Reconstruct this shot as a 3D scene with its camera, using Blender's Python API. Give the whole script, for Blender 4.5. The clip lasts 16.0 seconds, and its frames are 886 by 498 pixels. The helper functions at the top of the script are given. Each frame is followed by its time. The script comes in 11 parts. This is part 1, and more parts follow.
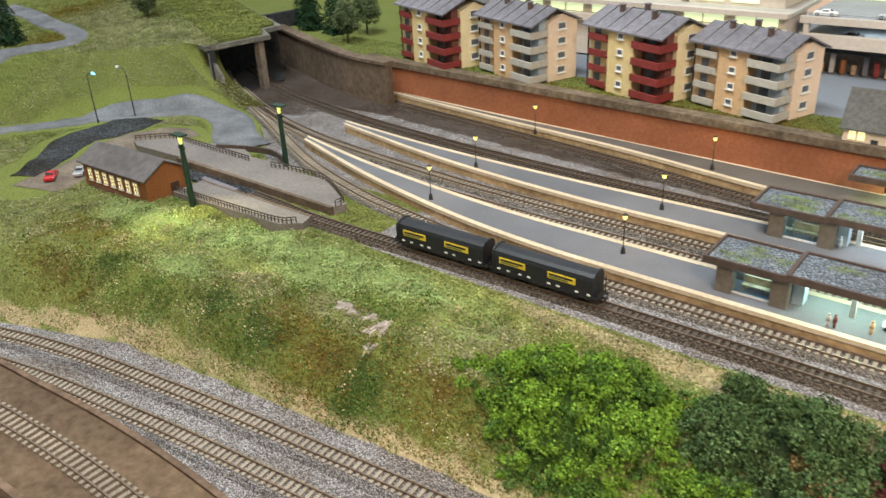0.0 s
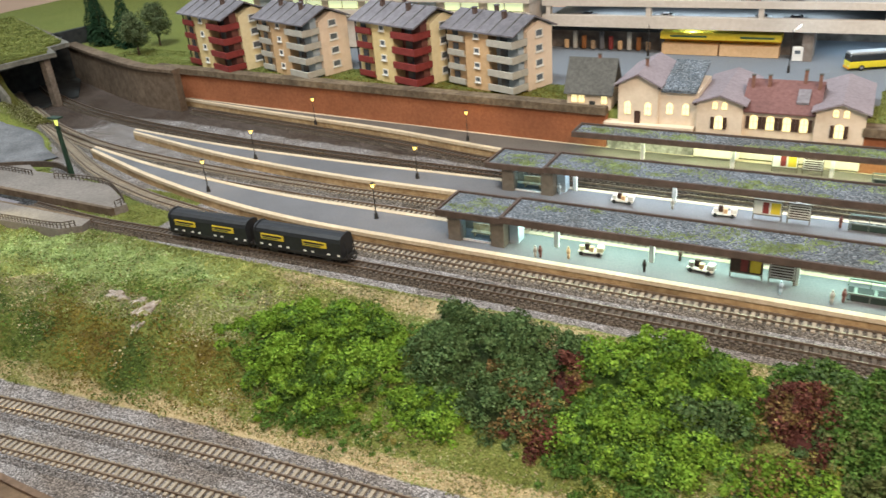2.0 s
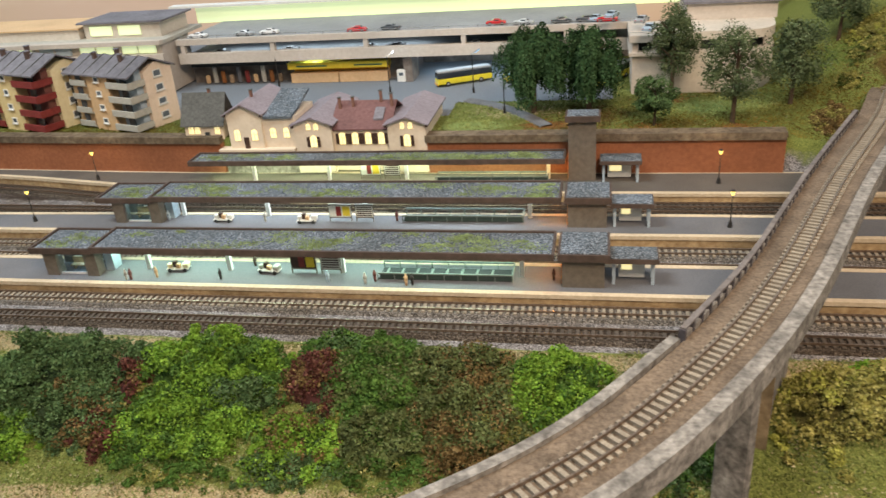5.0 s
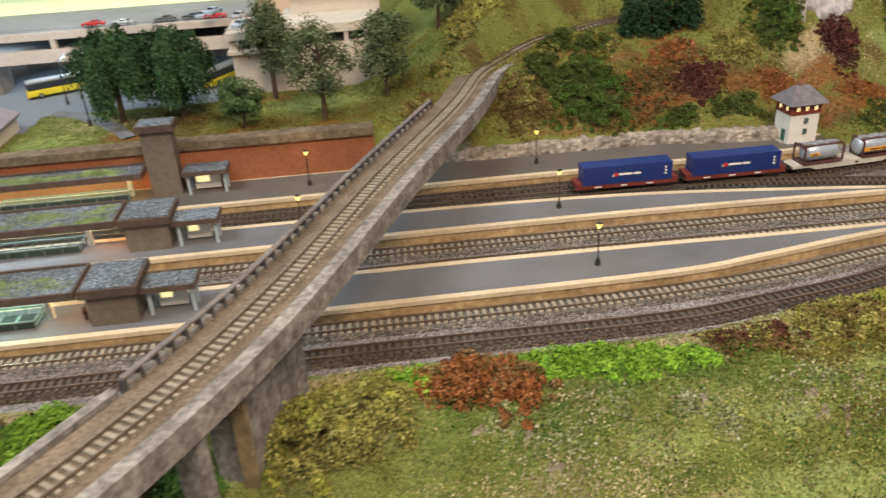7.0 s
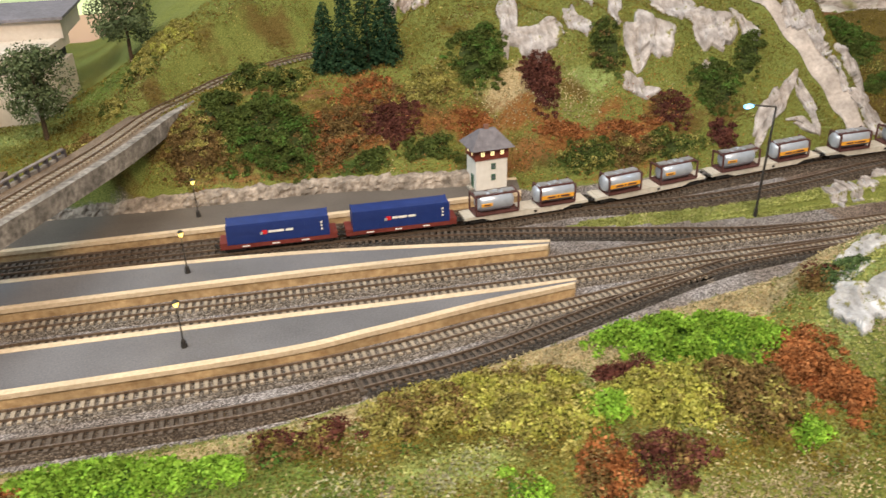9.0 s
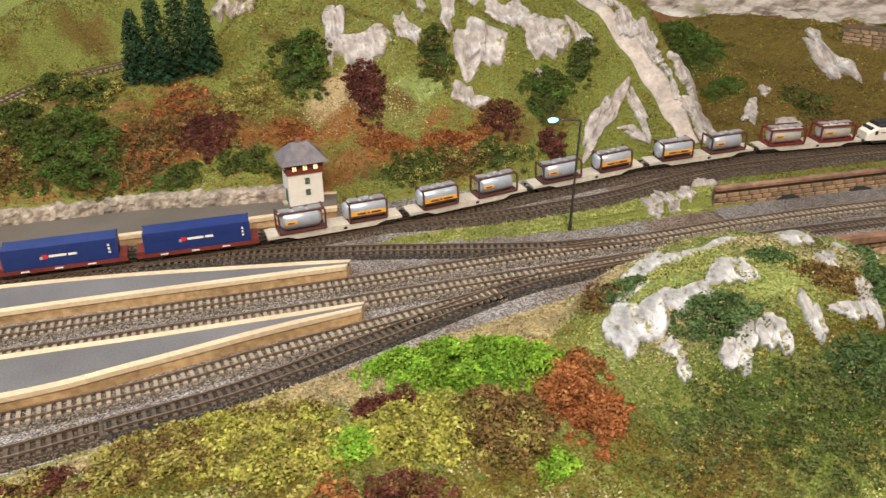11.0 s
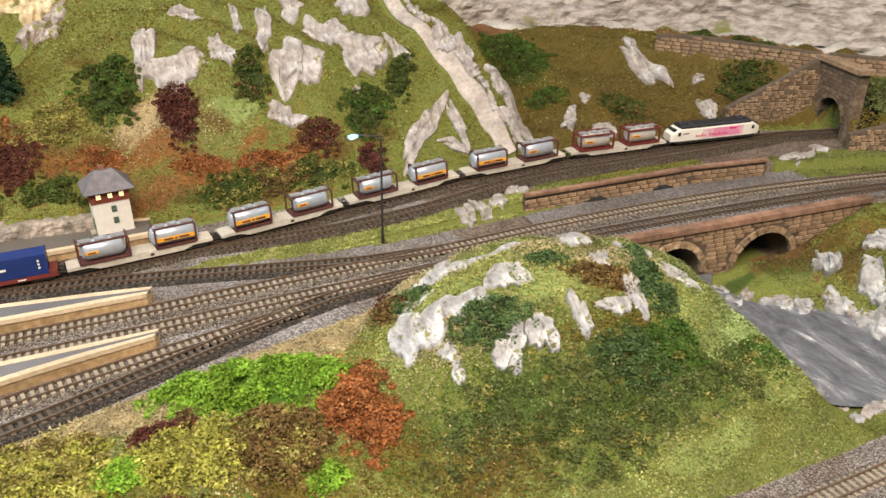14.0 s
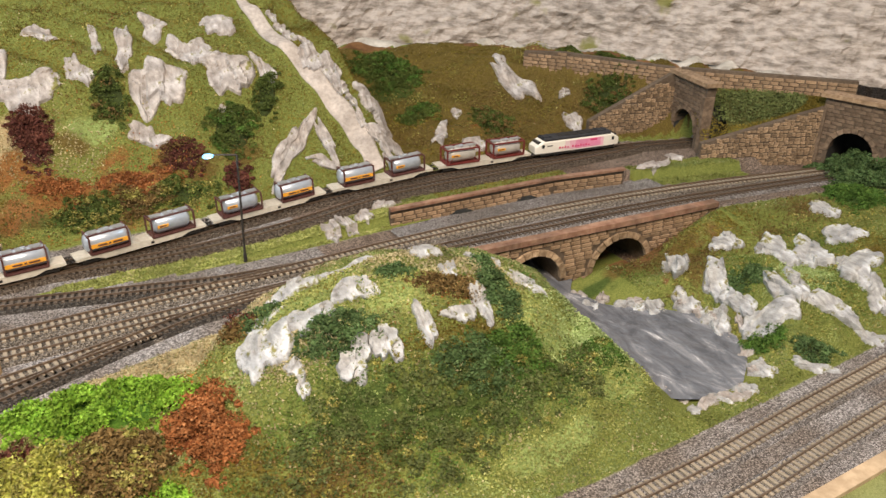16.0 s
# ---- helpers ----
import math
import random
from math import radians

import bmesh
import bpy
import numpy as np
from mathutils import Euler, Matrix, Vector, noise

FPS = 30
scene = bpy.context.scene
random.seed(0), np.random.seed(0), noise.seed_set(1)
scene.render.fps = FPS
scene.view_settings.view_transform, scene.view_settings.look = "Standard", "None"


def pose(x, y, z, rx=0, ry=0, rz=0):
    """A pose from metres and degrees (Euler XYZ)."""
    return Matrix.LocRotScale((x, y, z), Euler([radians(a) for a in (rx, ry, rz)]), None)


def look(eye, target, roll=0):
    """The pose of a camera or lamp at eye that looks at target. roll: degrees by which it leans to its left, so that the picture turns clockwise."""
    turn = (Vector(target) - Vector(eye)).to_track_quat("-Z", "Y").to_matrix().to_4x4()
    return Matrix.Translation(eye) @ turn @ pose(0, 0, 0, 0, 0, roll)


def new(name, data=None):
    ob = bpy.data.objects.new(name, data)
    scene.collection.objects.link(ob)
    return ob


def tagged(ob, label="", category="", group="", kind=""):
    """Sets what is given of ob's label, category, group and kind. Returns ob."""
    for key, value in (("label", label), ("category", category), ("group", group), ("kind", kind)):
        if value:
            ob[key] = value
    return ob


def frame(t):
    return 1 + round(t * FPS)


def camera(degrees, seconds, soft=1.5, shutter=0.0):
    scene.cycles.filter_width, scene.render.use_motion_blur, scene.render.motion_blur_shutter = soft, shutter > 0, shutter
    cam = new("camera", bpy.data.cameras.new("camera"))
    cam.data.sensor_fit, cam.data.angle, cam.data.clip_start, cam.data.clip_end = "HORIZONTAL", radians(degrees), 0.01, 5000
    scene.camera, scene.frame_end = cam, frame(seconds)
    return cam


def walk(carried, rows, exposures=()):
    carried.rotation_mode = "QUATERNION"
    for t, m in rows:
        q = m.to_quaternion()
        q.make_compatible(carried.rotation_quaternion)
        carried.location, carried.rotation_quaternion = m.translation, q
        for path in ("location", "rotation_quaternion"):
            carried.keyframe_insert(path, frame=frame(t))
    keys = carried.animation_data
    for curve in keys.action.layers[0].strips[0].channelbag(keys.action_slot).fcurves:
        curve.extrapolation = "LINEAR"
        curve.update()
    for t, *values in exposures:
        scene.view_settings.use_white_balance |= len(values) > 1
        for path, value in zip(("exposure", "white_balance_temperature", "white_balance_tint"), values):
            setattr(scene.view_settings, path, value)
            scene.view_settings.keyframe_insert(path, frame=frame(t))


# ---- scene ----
cam = camera(58.42, 16.0, 1.5, 0.3)
PATH = [
    (0, (0.0268, -0.0173, 0.3122), (-1.1254, 1.3519, -0.5810), -2.83),
    (0.5, (0.0573, -0.0379, 0.3177), (-1.0296, 1.3837, -0.5753), -2.93),
    (1, (0.0842, -0.0413, 0.3091), (-0.9402, 1.4198, -0.5941), -3.65),
    (1.5, (0.1160, -0.0314, 0.3050), (-0.8376, 1.4752, -0.6010), -4.32),
    (2, (0.1494, -0.0283, 0.3091), (-0.7383, 1.5224, -0.5895), -4.76),
    (2.5, (0.1839, -0.0343, 0.3063), (-0.6470, 1.5516, -0.5851), -5.03),
    (3, (0.2187, -0.0329, 0.3079), (-0.5551, 1.5876, -0.5726), -5.39),
    (3.5, (0.2578, -0.0346, 0.3041), (-0.4294, 1.6329, -0.5603), -5.42),
    (3.7, (0.2753, -0.0327, 0.3028), (-0.3681, 1.6543, -0.5577), -5.23),
    (5.8, (0.3813, -0.0576, 0.3266), (0.1806, 1.7267, -0.5542), -4.21),
    (6, (0.3994, -0.0502, 0.3227), (0.2556, 1.7400, -0.5572), -4.04),
    (6.5, (0.4597, -0.0241, 0.3113), (0.4779, 1.7626, -0.5873), -3.79),
    (7, (0.5137, 0.0114, 0.3036), (0.6759, 1.7742, -0.6270), -3.44),
    (7.5, (0.5764, 0.0666, 0.2965), (0.8189, 1.8011, -0.6692), -3.45),
    (8, (0.6457, 0.0821, 0.2920), (0.9549, 1.8007, -0.6830), -3.20),
    (8.5, (0.7024, 0.0719, 0.2971), (1.0564, 1.7955, -0.6536), -2.15),
    (9, (0.7485, 0.0561, 0.3016), (1.1351, 1.7909, -0.6155), -1.40),
    (9.2, (0.7659, 0.0520, 0.3048), (1.1613, 1.7882, -0.6059), -1.32),
    (11.3, (0.8801, 0.0549, 0.3127), (1.4311, 1.7331, -0.6253), -0.03),
    (11.5, (0.8900, 0.0516, 0.3161), (1.4560, 1.7263, -0.6194), -0.02),
    (12, (0.9022, 0.0471, 0.3163), (1.4972, 1.7156, -0.6121), -0.22),
    (12.5, (0.9111, 0.0417, 0.3162), (1.5378, 1.7025, -0.6052), -0.17),
    (13, (0.9209, 0.0376, 0.3148), (1.5869, 1.6842, -0.6046), -0.06),
    (13.5, (0.9309, 0.0280, 0.3171), (1.6364, 1.6587, -0.6011), -0.19),
    (14, (0.9401, 0.0179, 0.3167), (1.6875, 1.6342, -0.5938), -0.14),
    (14.5, (0.9495, 0.0063, 0.3192), (1.7536, 1.6019, -0.5794), 0.24),
    (15, (0.9584, -0.0024, 0.3202), (1.8159, 1.5709, -0.5683), 0.50),
    (15.5, (0.9685, -0.0091, 0.3204), (1.8687, 1.5432, -0.5626), 0.55),
    (16, (0.9774, -0.0142, 0.3210), (1.9179, 1.5188, -0.5539), 0.81),
]
walk(cam, [(t, look(eye, target, roll)) for t, eye, target, roll in PATH],
     [(0.0, 0.06), (1.5, 0.03), (2.5, -0.04), (3.5, -0.14), (4.8, -0.26), (6.0, -0.31), (7.0, -0.18), (8.0, -0.02), (9.0, 0.03), (11.5, 0.14), (13.0, 0.21), (14.5, 0.18), (16.0, 0.13)])

# ---- light ----
world = bpy.data.worlds.new("hall_air")
scene.world = world
world.use_nodes = True
world.node_tree.nodes["Background"].inputs[0].default_value = (0.93, 0.97, 1.0, 1)
world.node_tree.nodes["Background"].inputs[1].default_value = 0.485
scene.view_settings.exposure = 0.0


def lamp_area(name, at, target, sx, sy, watts, colour):
    d = bpy.data.lights.new(name, "AREA")
    d.shape, d.size, d.size_y, d.energy, d.color = "RECTANGLE", sx, sy, watts, colour
    ob = new(name, d)
    ob.matrix_world = look(at, target)
    return ob


def lamp_point(name, at, watts, colour, radius=0.003):
    d = bpy.data.lights.new(name, "POINT")
    d.energy, d.color, d.shadow_soft_size = watts, colour, radius
    ob = new(name, d)
    ob.location = at
    return ob


WARM = (1.0, 0.86, 0.68)
lamp_area("hall_lamp", (-0.6, 0.22, 1.70), (-0.4, 0.60, 0), 1.0, 0.4, 34, (0.90, 0.98, 0.98))
lamp_area("hall_lamp", (0.82, -0.38, 1.25), (0.95, 0.42, 0), 0.8, 0.4, 33, (1.0, 0.775, 0.57))

# ---- materials ----
def nodes_of(name):
    m = bpy.data.materials.new(name)
    m.use_nodes = True
    nt = m.node_tree
    return m, nt, nt.nodes["Principled BSDF"]


def add(nt, kind, **sets):
    n = nt.nodes.new(kind)
    for k, v in sets.items():
        if k in n.inputs:
            n.inputs[k].default_value = v
    return n


def ramp(nt, fac, stops):
    r = nt.nodes.new("ShaderNodeValToRGB")
    e = r.color_ramp.elements
    while len(e) < len(stops):
        e.new(0.5)
    for el, (p, c) in zip(e, stops):
        el.position, el.color = p, (*c, 1)
    nt.links.new(fac, r.inputs[0])
    return r.outputs[0]


def mix(nt, fac, a, b, mode="MIX"):
    n = nt.nodes.new("ShaderNodeMix")
    n.data_type, n.blend_type = "RGBA", mode
    for sock, v in ((n.inputs[0], fac), (n.inputs[6], a), (n.inputs[7], b)):
        if isinstance(v, (int, float)):
            sock.default_value = v
        elif isinstance(v, tuple):
            sock.default_value = (*v, 1)
        else:
            nt.links.new(v, sock)
    return n.outputs[2]


def noise_of(nt, scale, detail=4.0, rough=0.6, coord="Object"):
    tc = nt.nodes.new("ShaderNodeTexCoord")
    n = add(nt, "ShaderNodeTexNoise", Scale=scale, Detail=detail, Roughness=rough)
    nt.links.new(tc.outputs[coord], n.inputs["Vector"])
    return n.outputs[0]


def bump_of(nt, bsdf, height, strength=0.4, distance=0.001):
    b = add(nt, "ShaderNodeBump", Strength=strength, Distance=distance)
    nt.links.new(height, b.inputs["Height"])
    nt.links.new(b.outputs[0], bsdf.inputs["Normal"])


def paint(name, a, b, scale=300.0, rough=0.7, big=12.0, vary=0.12, bump=0.3, metal=0.0, spec=0.3, piece=0.0):
    """Two tones in fine grain, with broad drifts of dirt on top; piece: how much single pieces differ."""
    m, nt, bs = nodes_of(name)
    fine, broad = noise_of(nt, scale), noise_of(nt, big, 3)
    col = ramp(nt, fine, [(0.3, a), (0.7, b)])
    dark = ramp(nt, broad, [(0.3, (1 - vary * 2,) * 3), (0.7, (1, 1, 1))])
    col = mix(nt, 1.0, col, dark, "MULTIPLY")
    if piece:
        oi = nt.nodes.new("ShaderNodeObjectInfo")
        shade = ramp(nt, oi.outputs["Random"], [(0.0, (1 - piece,) * 3), (1.0, (1 + piece,) * 3)])
        col = mix(nt, 1.0, col, shade, "MULTIPLY")
    nt.links.new(col, bs.inputs["Base Color"])
    bs.inputs["Roughness"].default_value, bs.inputs["Metallic"].default_value = rough, metal
    bs.inputs["Specular IOR Level"].default_value = spec
    if bump:
        bump_of(nt, bs, fine, bump)
    return m


def glow(name, colour, strength):
    m, nt, bs = nodes_of(name)
    bs.inputs["Base Color"].default_value = (*colour, 1)
    bs.inputs["Emission Color"].default_value = (*colour, 1)
    bs.inputs["Emission Strength"].default_value = strength
    return m


def leafy(name, a, b, c, scale=60.0):
    """Foliage: every leaf its own tone, broad patches, and clump shading put into the colour."""
    a = tuple(u * 0.65 + v * 0.35 for u, v in zip(a, b))
    c = tuple(u * 0.72 + v * 0.28 for u, v in zip(c, b))
    m, nt, bs = nodes_of(name)
    g = nt.nodes.new("ShaderNodeNewGeometry")
    col = ramp(nt, g.outputs["Random Per Island"], [(0.0, a), (0.55, b), (1.0, c)])
    broad = ramp(nt, noise_of(nt, scale, 2), [(0.3, (0.66,) * 3), (0.7, (1.2,) * 3)])
    # finer noise paints bright tops and dark hollows of leaf clumps
    clump_shade = ramp(nt, noise_of(nt, scale * 2.6, 3), [(0.32, (0.62,) * 3), (0.66, (1.22,) * 3)])
    col = mix(nt, 1.0, mix(nt, 1.0, col, broad, "MULTIPLY"), clump_shade, "MULTIPLY")
    nt.links.new(col, bs.inputs["Base Color"])
    bs.inputs["Roughness"].default_value = 0.75
    bs.inputs["Specular IOR Level"].default_value = 0.06
    return m


def chippy(name, tones, scale=1000.0, bump=1.0, vary=0.18):
    """Loose stone chips: every chip its own tone, with dark gaps and drifts of dirt."""
    m, nt, bs = nodes_of(name)
    tc = nt.nodes.new("ShaderNodeTexCoord")
    v = add(nt, "ShaderNodeTexVoronoi", Scale=scale, Randomness=1.0)
    nt.links.new(tc.outputs["Object"], v.inputs["Vector"])
    sep = nt.nodes.new("ShaderNodeSeparateColor")
    nt.links.new(v.outputs["Color"], sep.inputs[0])
    col = ramp(nt, sep.outputs[0], [(0.0, tones[0]), (0.5, tones[1]), (1.0, tones[2])])
    gap = ramp(nt, v.outputs["Distance"], [(0.35, (1, 1, 1)), (0.75, (0.35, 0.34, 0.33))])
    col = mix(nt, 1.0, col, gap, "MULTIPLY")
    dirt = ramp(nt, noise_of(nt, 16, 4), [(0.3, (1 - 2 * vary, 1 - 2.2 * vary, 1 - 2.5 * vary)), (0.65, (1, 1, 1))])
    nt.links.new(mix(nt, 1.0, col, dirt, "MULTIPLY"), bs.inputs["Base Color"])
    bs.inputs["Roughness"].default_value = 0.85
    bs.inputs["Specular IOR Level"].default_value = 0.25
    inv = ramp(nt, v.outputs["Distance"], [(0.0, (1, 1, 1)), (0.8, (0, 0, 0))])
    bump_of(nt, bs, inv, bump, 0.0012)
    return m


M = {}
M["ballast"] = chippy("ballast_chips", ((0.13, 0.125, 0.13), (0.33, 0.315, 0.32), (0.60, 0.58, 0.59)))
M["ballast_brown"] = chippy("ballast_rusty", ((0.05, 0.037, 0.029), (0.135, 0.105, 0.082), (0.29, 0.245, 0.20)))
M["ballast_mixed"] = chippy("ballast_weathered", ((0.10, 0.088, 0.078), (0.26, 0.235, 0.21), (0.50, 0.465, 0.43)))
M["ballast_oily"] = chippy("oil_stained_ballast", ((0.022, 0.020, 0.019), (0.060, 0.054, 0.050), (0.15, 0.14, 0.13)), 950, 0.55)
M["rail"] = paint("rail_steel", (0.20, 0.135, 0.095), (0.38, 0.30, 0.235), 500, 0.34, 20, 0.1, 0.1, 0.75, 0.5)
M["sleeper"] = paint("sleeper_pale", (0.27, 0.23, 0.175), (0.45, 0.39, 0.31), 700, 0.8, 9, 0.2, 0.3, piece=0.12)
M["sleeper_dark"] = paint("sleeper_dark", (0.065, 0.052, 0.042), (0.15, 0.122, 0.098), 700, 0.8, 9, 0.2, 0.3, piece=0.15)
M["asphalt"] = paint("platform_asphalt", (0.120, 0.122, 0.134), (0.196, 0.198, 0.214), 800, 0.75, 12, 0.15, 0.3)
# wall-side platform: brown asphalt, darkened too for the shade it lies in
M["asphalt_shaded"] = paint("shaded_brown_asphalt", (0.105, 0.092, 0.080), (0.175, 0.155, 0.138), 800, 0.75, 12, 0.18, 0.3)
M["edge"] = paint("platform_edge_stone", (0.55, 0.44, 0.30), (0.72, 0.60, 0.44), 300, 0.8, 20, 0.12, 0.4)
M["kerbwood"] = paint("platform_side_ochre", (0.40, 0.26, 0.13), (0.62, 0.46, 0.26), 200, 0.85, 25, 0.25, 0.6)
M["redwall"] = paint("red_wall_render", (0.29, 0.102, 0.047), (0.385, 0.148, 0.07), 260, 0.8, 9, 0.2, 0.4)
M["capstone"] = paint("wall_cap_mossy", (0.11, 0.075, 0.05), (0.27, 0.21, 0.14), 160, 0.9, 25, 0.25, 0.8)
M["brownwall"] = paint("brown_concrete_wall", (0.13, 0.09, 0.06), (0.24, 0.18, 0.13), 120, 0.9, 12, 0.25, 0.6)
M["greystone"] = paint("grey_rough_stone", (0.20, 0.18, 0.155), (0.50, 0.46, 0.42), 240, 0.9, 45, 0.3, 1.0)
M["concrete"] = paint("pale_concrete", (0.40, 0.37, 0.32), (0.55, 0.52, 0.46), 200, 0.85, 18, 0.2, 0.4)
M["canopyedge"] = paint("canopy_brown_fascia", (0.07, 0.05, 0.04), (0.12, 0.085, 0.07), 150, 0.6, 10, 0.1, 0.1)
M["white"] = paint("white_paint", (0.70, 0.69, 0.65), (0.80, 0.79, 0.76), 200, 0.6, 15, 0.06, 0.1)
M["roofgravel"] = chippy("canopy_roof_gravel", ((0.115, 0.145, 0.185), (0.235, 0.285, 0.345), (0.45, 0.51, 0.59)), 760, 1.0)
M["bare"] = paint("bare", (0.3, 0.3, 0.3), (0.4, 0.4, 0.4))


def ground_material():
    m, nt, bs = nodes_of("landscape_ground")
    def att(n):
        a = nt.nodes.new("ShaderNodeAttribute")
        a.attribute_name = n
        return a.outputs["Fac"]
    f1, f2, f3 = noise_of(nt, 900, 3), noise_of(nt, 55, 4), noise_of(nt, 14, 3)
    green = mix(nt, f3, ramp(nt, f1, [(0.3, (0.045, 0.07, 0.012)), (0.7, (0.20, 0.24, 0.06))]), ramp(nt, f1, [(0.3, (0.085, 0.10, 0.02)), (0.7, (0.28, 0.30, 0.09))]))
    dry = ramp(nt, f1, [(0.3, (0.23, 0.168, 0.08)), (0.7, (0.54, 0.445, 0.265))])
    earth = ramp(nt, f2, [(0.3, (0.09, 0.045, 0.02)), (0.7, (0.24, 0.13, 0.06))])
    tar = ramp(nt, f1, [(0.3, (0.15, 0.17, 0.20)), (0.7, (0.23, 0.255, 0.29))])
    tc = nt.nodes.new("ShaderNodeTexCoord")
    v = add(nt, "ShaderNodeTexVoronoi", Scale=1000.0, Randomness=1.0)
    nt.links.new(tc.outputs["Object"], v.inputs["Vector"])
    sep = nt.nodes.new("ShaderNodeSeparateColor")
    nt.links.new(v.outputs["Color"], sep.inputs[0])
    chips = ramp(nt, sep.outputs[0], [(0.0, (0.12, 0.115, 0.12)), (0.5, (0.30, 0.285, 0.285)), (1.0, (0.56, 0.54, 0.55))])
    chips = mix(nt, 1.0, chips, ramp(nt, v.outputs["Distance"], [(0.35, (1, 1, 1)), (0.75, (0.35, 0.34, 0.33))]), "MULTIPLY")
    chips = mix(nt, 1.0, chips, ramp(nt, f3, [(0.35, (0.62, 0.56, 0.50)), (0.6, (1, 1, 1))]), "MULTIPLY")
    rock = ramp(nt, f2, [(0.25, (0.24, 0.22, 0.19)), (0.7, (0.62, 0.60, 0.56))])
    def edge(a):
        r = nt.nodes.new("ShaderNodeMath")
        r.operation = "ADD"
        nt.links.new(att(a), r.inputs[0])
        s = nt.nodes.new("ShaderNodeMath")
        s.operation = "MULTIPLY_ADD"
        s.inputs[1].default_value, s.inputs[2].default_value = 0.5, -0.25
        nt.links.new(f2, s.inputs[0])
        nt.links.new(s.outputs[0], r.inputs[1])
        return ramp(nt, r.outputs[0], [(0.42, (0, 0, 0)), (0.58, (1, 1, 1))])
    col = mix(nt, edge("dry"), green, dry)
    col = mix(nt, edge("lush"), col, ramp(nt, f1, [(0.3, (0.13, 0.185, 0.045)), (0.7, (0.34, 0.43, 0.16))]))
    col = mix(nt, edge("wilt"), col, ramp(nt, f1, [(0.3, (0.055, 0.042, 0.010)), (0.7, (0.18, 0.135, 0.042))]))
    col = mix(nt, edge("moss"), col, ramp(nt, f1, [(0.3, (0.024, 0.043, 0.009)), (0.7, (0.092, 0.135, 0.034))]))
    col = mix(nt, edge("earth"), col, earth)
    col = mix(nt, edge("rust"), col, ramp(nt, f1, [(0.3, (0.11, 0.05, 0.015)), (0.7, (0.30, 0.15, 0.05))]))
    col = mix(nt, edge("rock"), col, rock)
    col = mix(nt, edge("tar"), col, tar)
    col = mix(nt, edge("chips"), col, chips)
    col = mix(nt, edge("soot_shade"), col, mix(nt, 1.0, col, (0.34, 0.28, 0.24), "MULTIPLY"))
    col = mix(nt, edge("tan"), col, mix(nt, 1.0, col, (0.74, 0.62, 0.52), "MULTIPLY"))
    nt.links.new(col, bs.inputs["Base Color"])
    bs.inputs["Roughness"].default_value = 0.9
    bs.inputs["Specular IOR Level"].default_value = 0.15
    bump_of(nt, bs, f1, 0.7, 0.0012)
    return m


M["ground"] = ground_material()


# ---- building blocks ----
def thing(name, label, category, group="", kind="", at=None):
    ob = new(name)
    ob.empty_display_size = 0.01
    if at is not None:
        ob.matrix_world = at
    return tagged(ob, label, category, group, kind)


def mesh_of(bm, name, material, smooth=False):
    me = bpy.data.meshes.new(name)
    bm.to_mesh(me)
    bm.free()
    me.materials.append(material)
    if smooth:
        me.polygons.foreach_set("use_smooth", [True] * len(me.polygons))
    return me


def part(name, bm, material, parent=None, label="", smooth=False):
    ob = new(name, mesh_of(bm, name, material, smooth) if isinstance(bm, bmesh.types.BMesh) else bm)
    if parent is not None:
        ob.parent = parent
    if label:
        ob["label"] = label
    return ob


def box(bm, x0, x1, y0, y1, z0, z1, m=None):
    vs = [bm.verts.new((x, y, z)) for z in (z0, z1) for y in (y0, y1) for x in (x0, x1)]
    if m is not None:
        for v in vs:
            v.co = m @ v.co
    for f in ((0, 2, 3, 1), (4, 5, 7, 6), (0, 1, 5, 4), (2, 6, 7, 3), (0, 4, 6, 2), (1, 3, 7, 5)):
        bm.faces.new([vs[i] for i in f])
    return vs


def boxes(*rows, bevel=0.0):
    bm = bmesh.new()
    for r in rows:
        box(bm, *r)
    if bevel:
        bmesh.ops.bevel(bm, geom=bm.edges[:], offset=bevel, segments=1, affect="EDGES")
    return bm


def prism(outline, z0, z1):
    """An upright block over a plan outline."""
    bm = bmesh.new()
    lo = [bm.verts.new((x, y, z0)) for x, y in outline]
    hi = [bm.verts.new((x, y, z1)) for x, y in outline]
    bm.faces.new(list(reversed(lo)))
    bm.faces.new(hi)
    n = len(lo)
    for i in range(n):
        bm.faces.new((lo[i], lo[(i + 1) % n], hi[(i + 1) % n], hi[i]))
    bmesh.ops.recalc_face_normals(bm, faces=bm.faces[:])
    return bm


def tube(bm, a, b, r, r2=None, n=8, caps=True):
    a, b = Vector(a), Vector(b)
    r2 = r if r2 is None else r2
    q = (b - a).to_track_quat("Z", "Y").to_matrix()
    rings = []
    for c, rr in ((a, r), (b, r2)):
        rings.append([bm.verts.new(c + q @ Vector((math.cos(k * math.tau / n) * rr, math.sin(k * math.tau / n) * rr, 0))) for k in range(n)])
    for k in range(n):
        bm.faces.new((rings[0][k], rings[0][(k + 1) % n], rings[1][(k + 1) % n], rings[1][k]))
    if caps:
        bm.faces.new(list(reversed(rings[0])))
        bm.faces.new(rings[1])


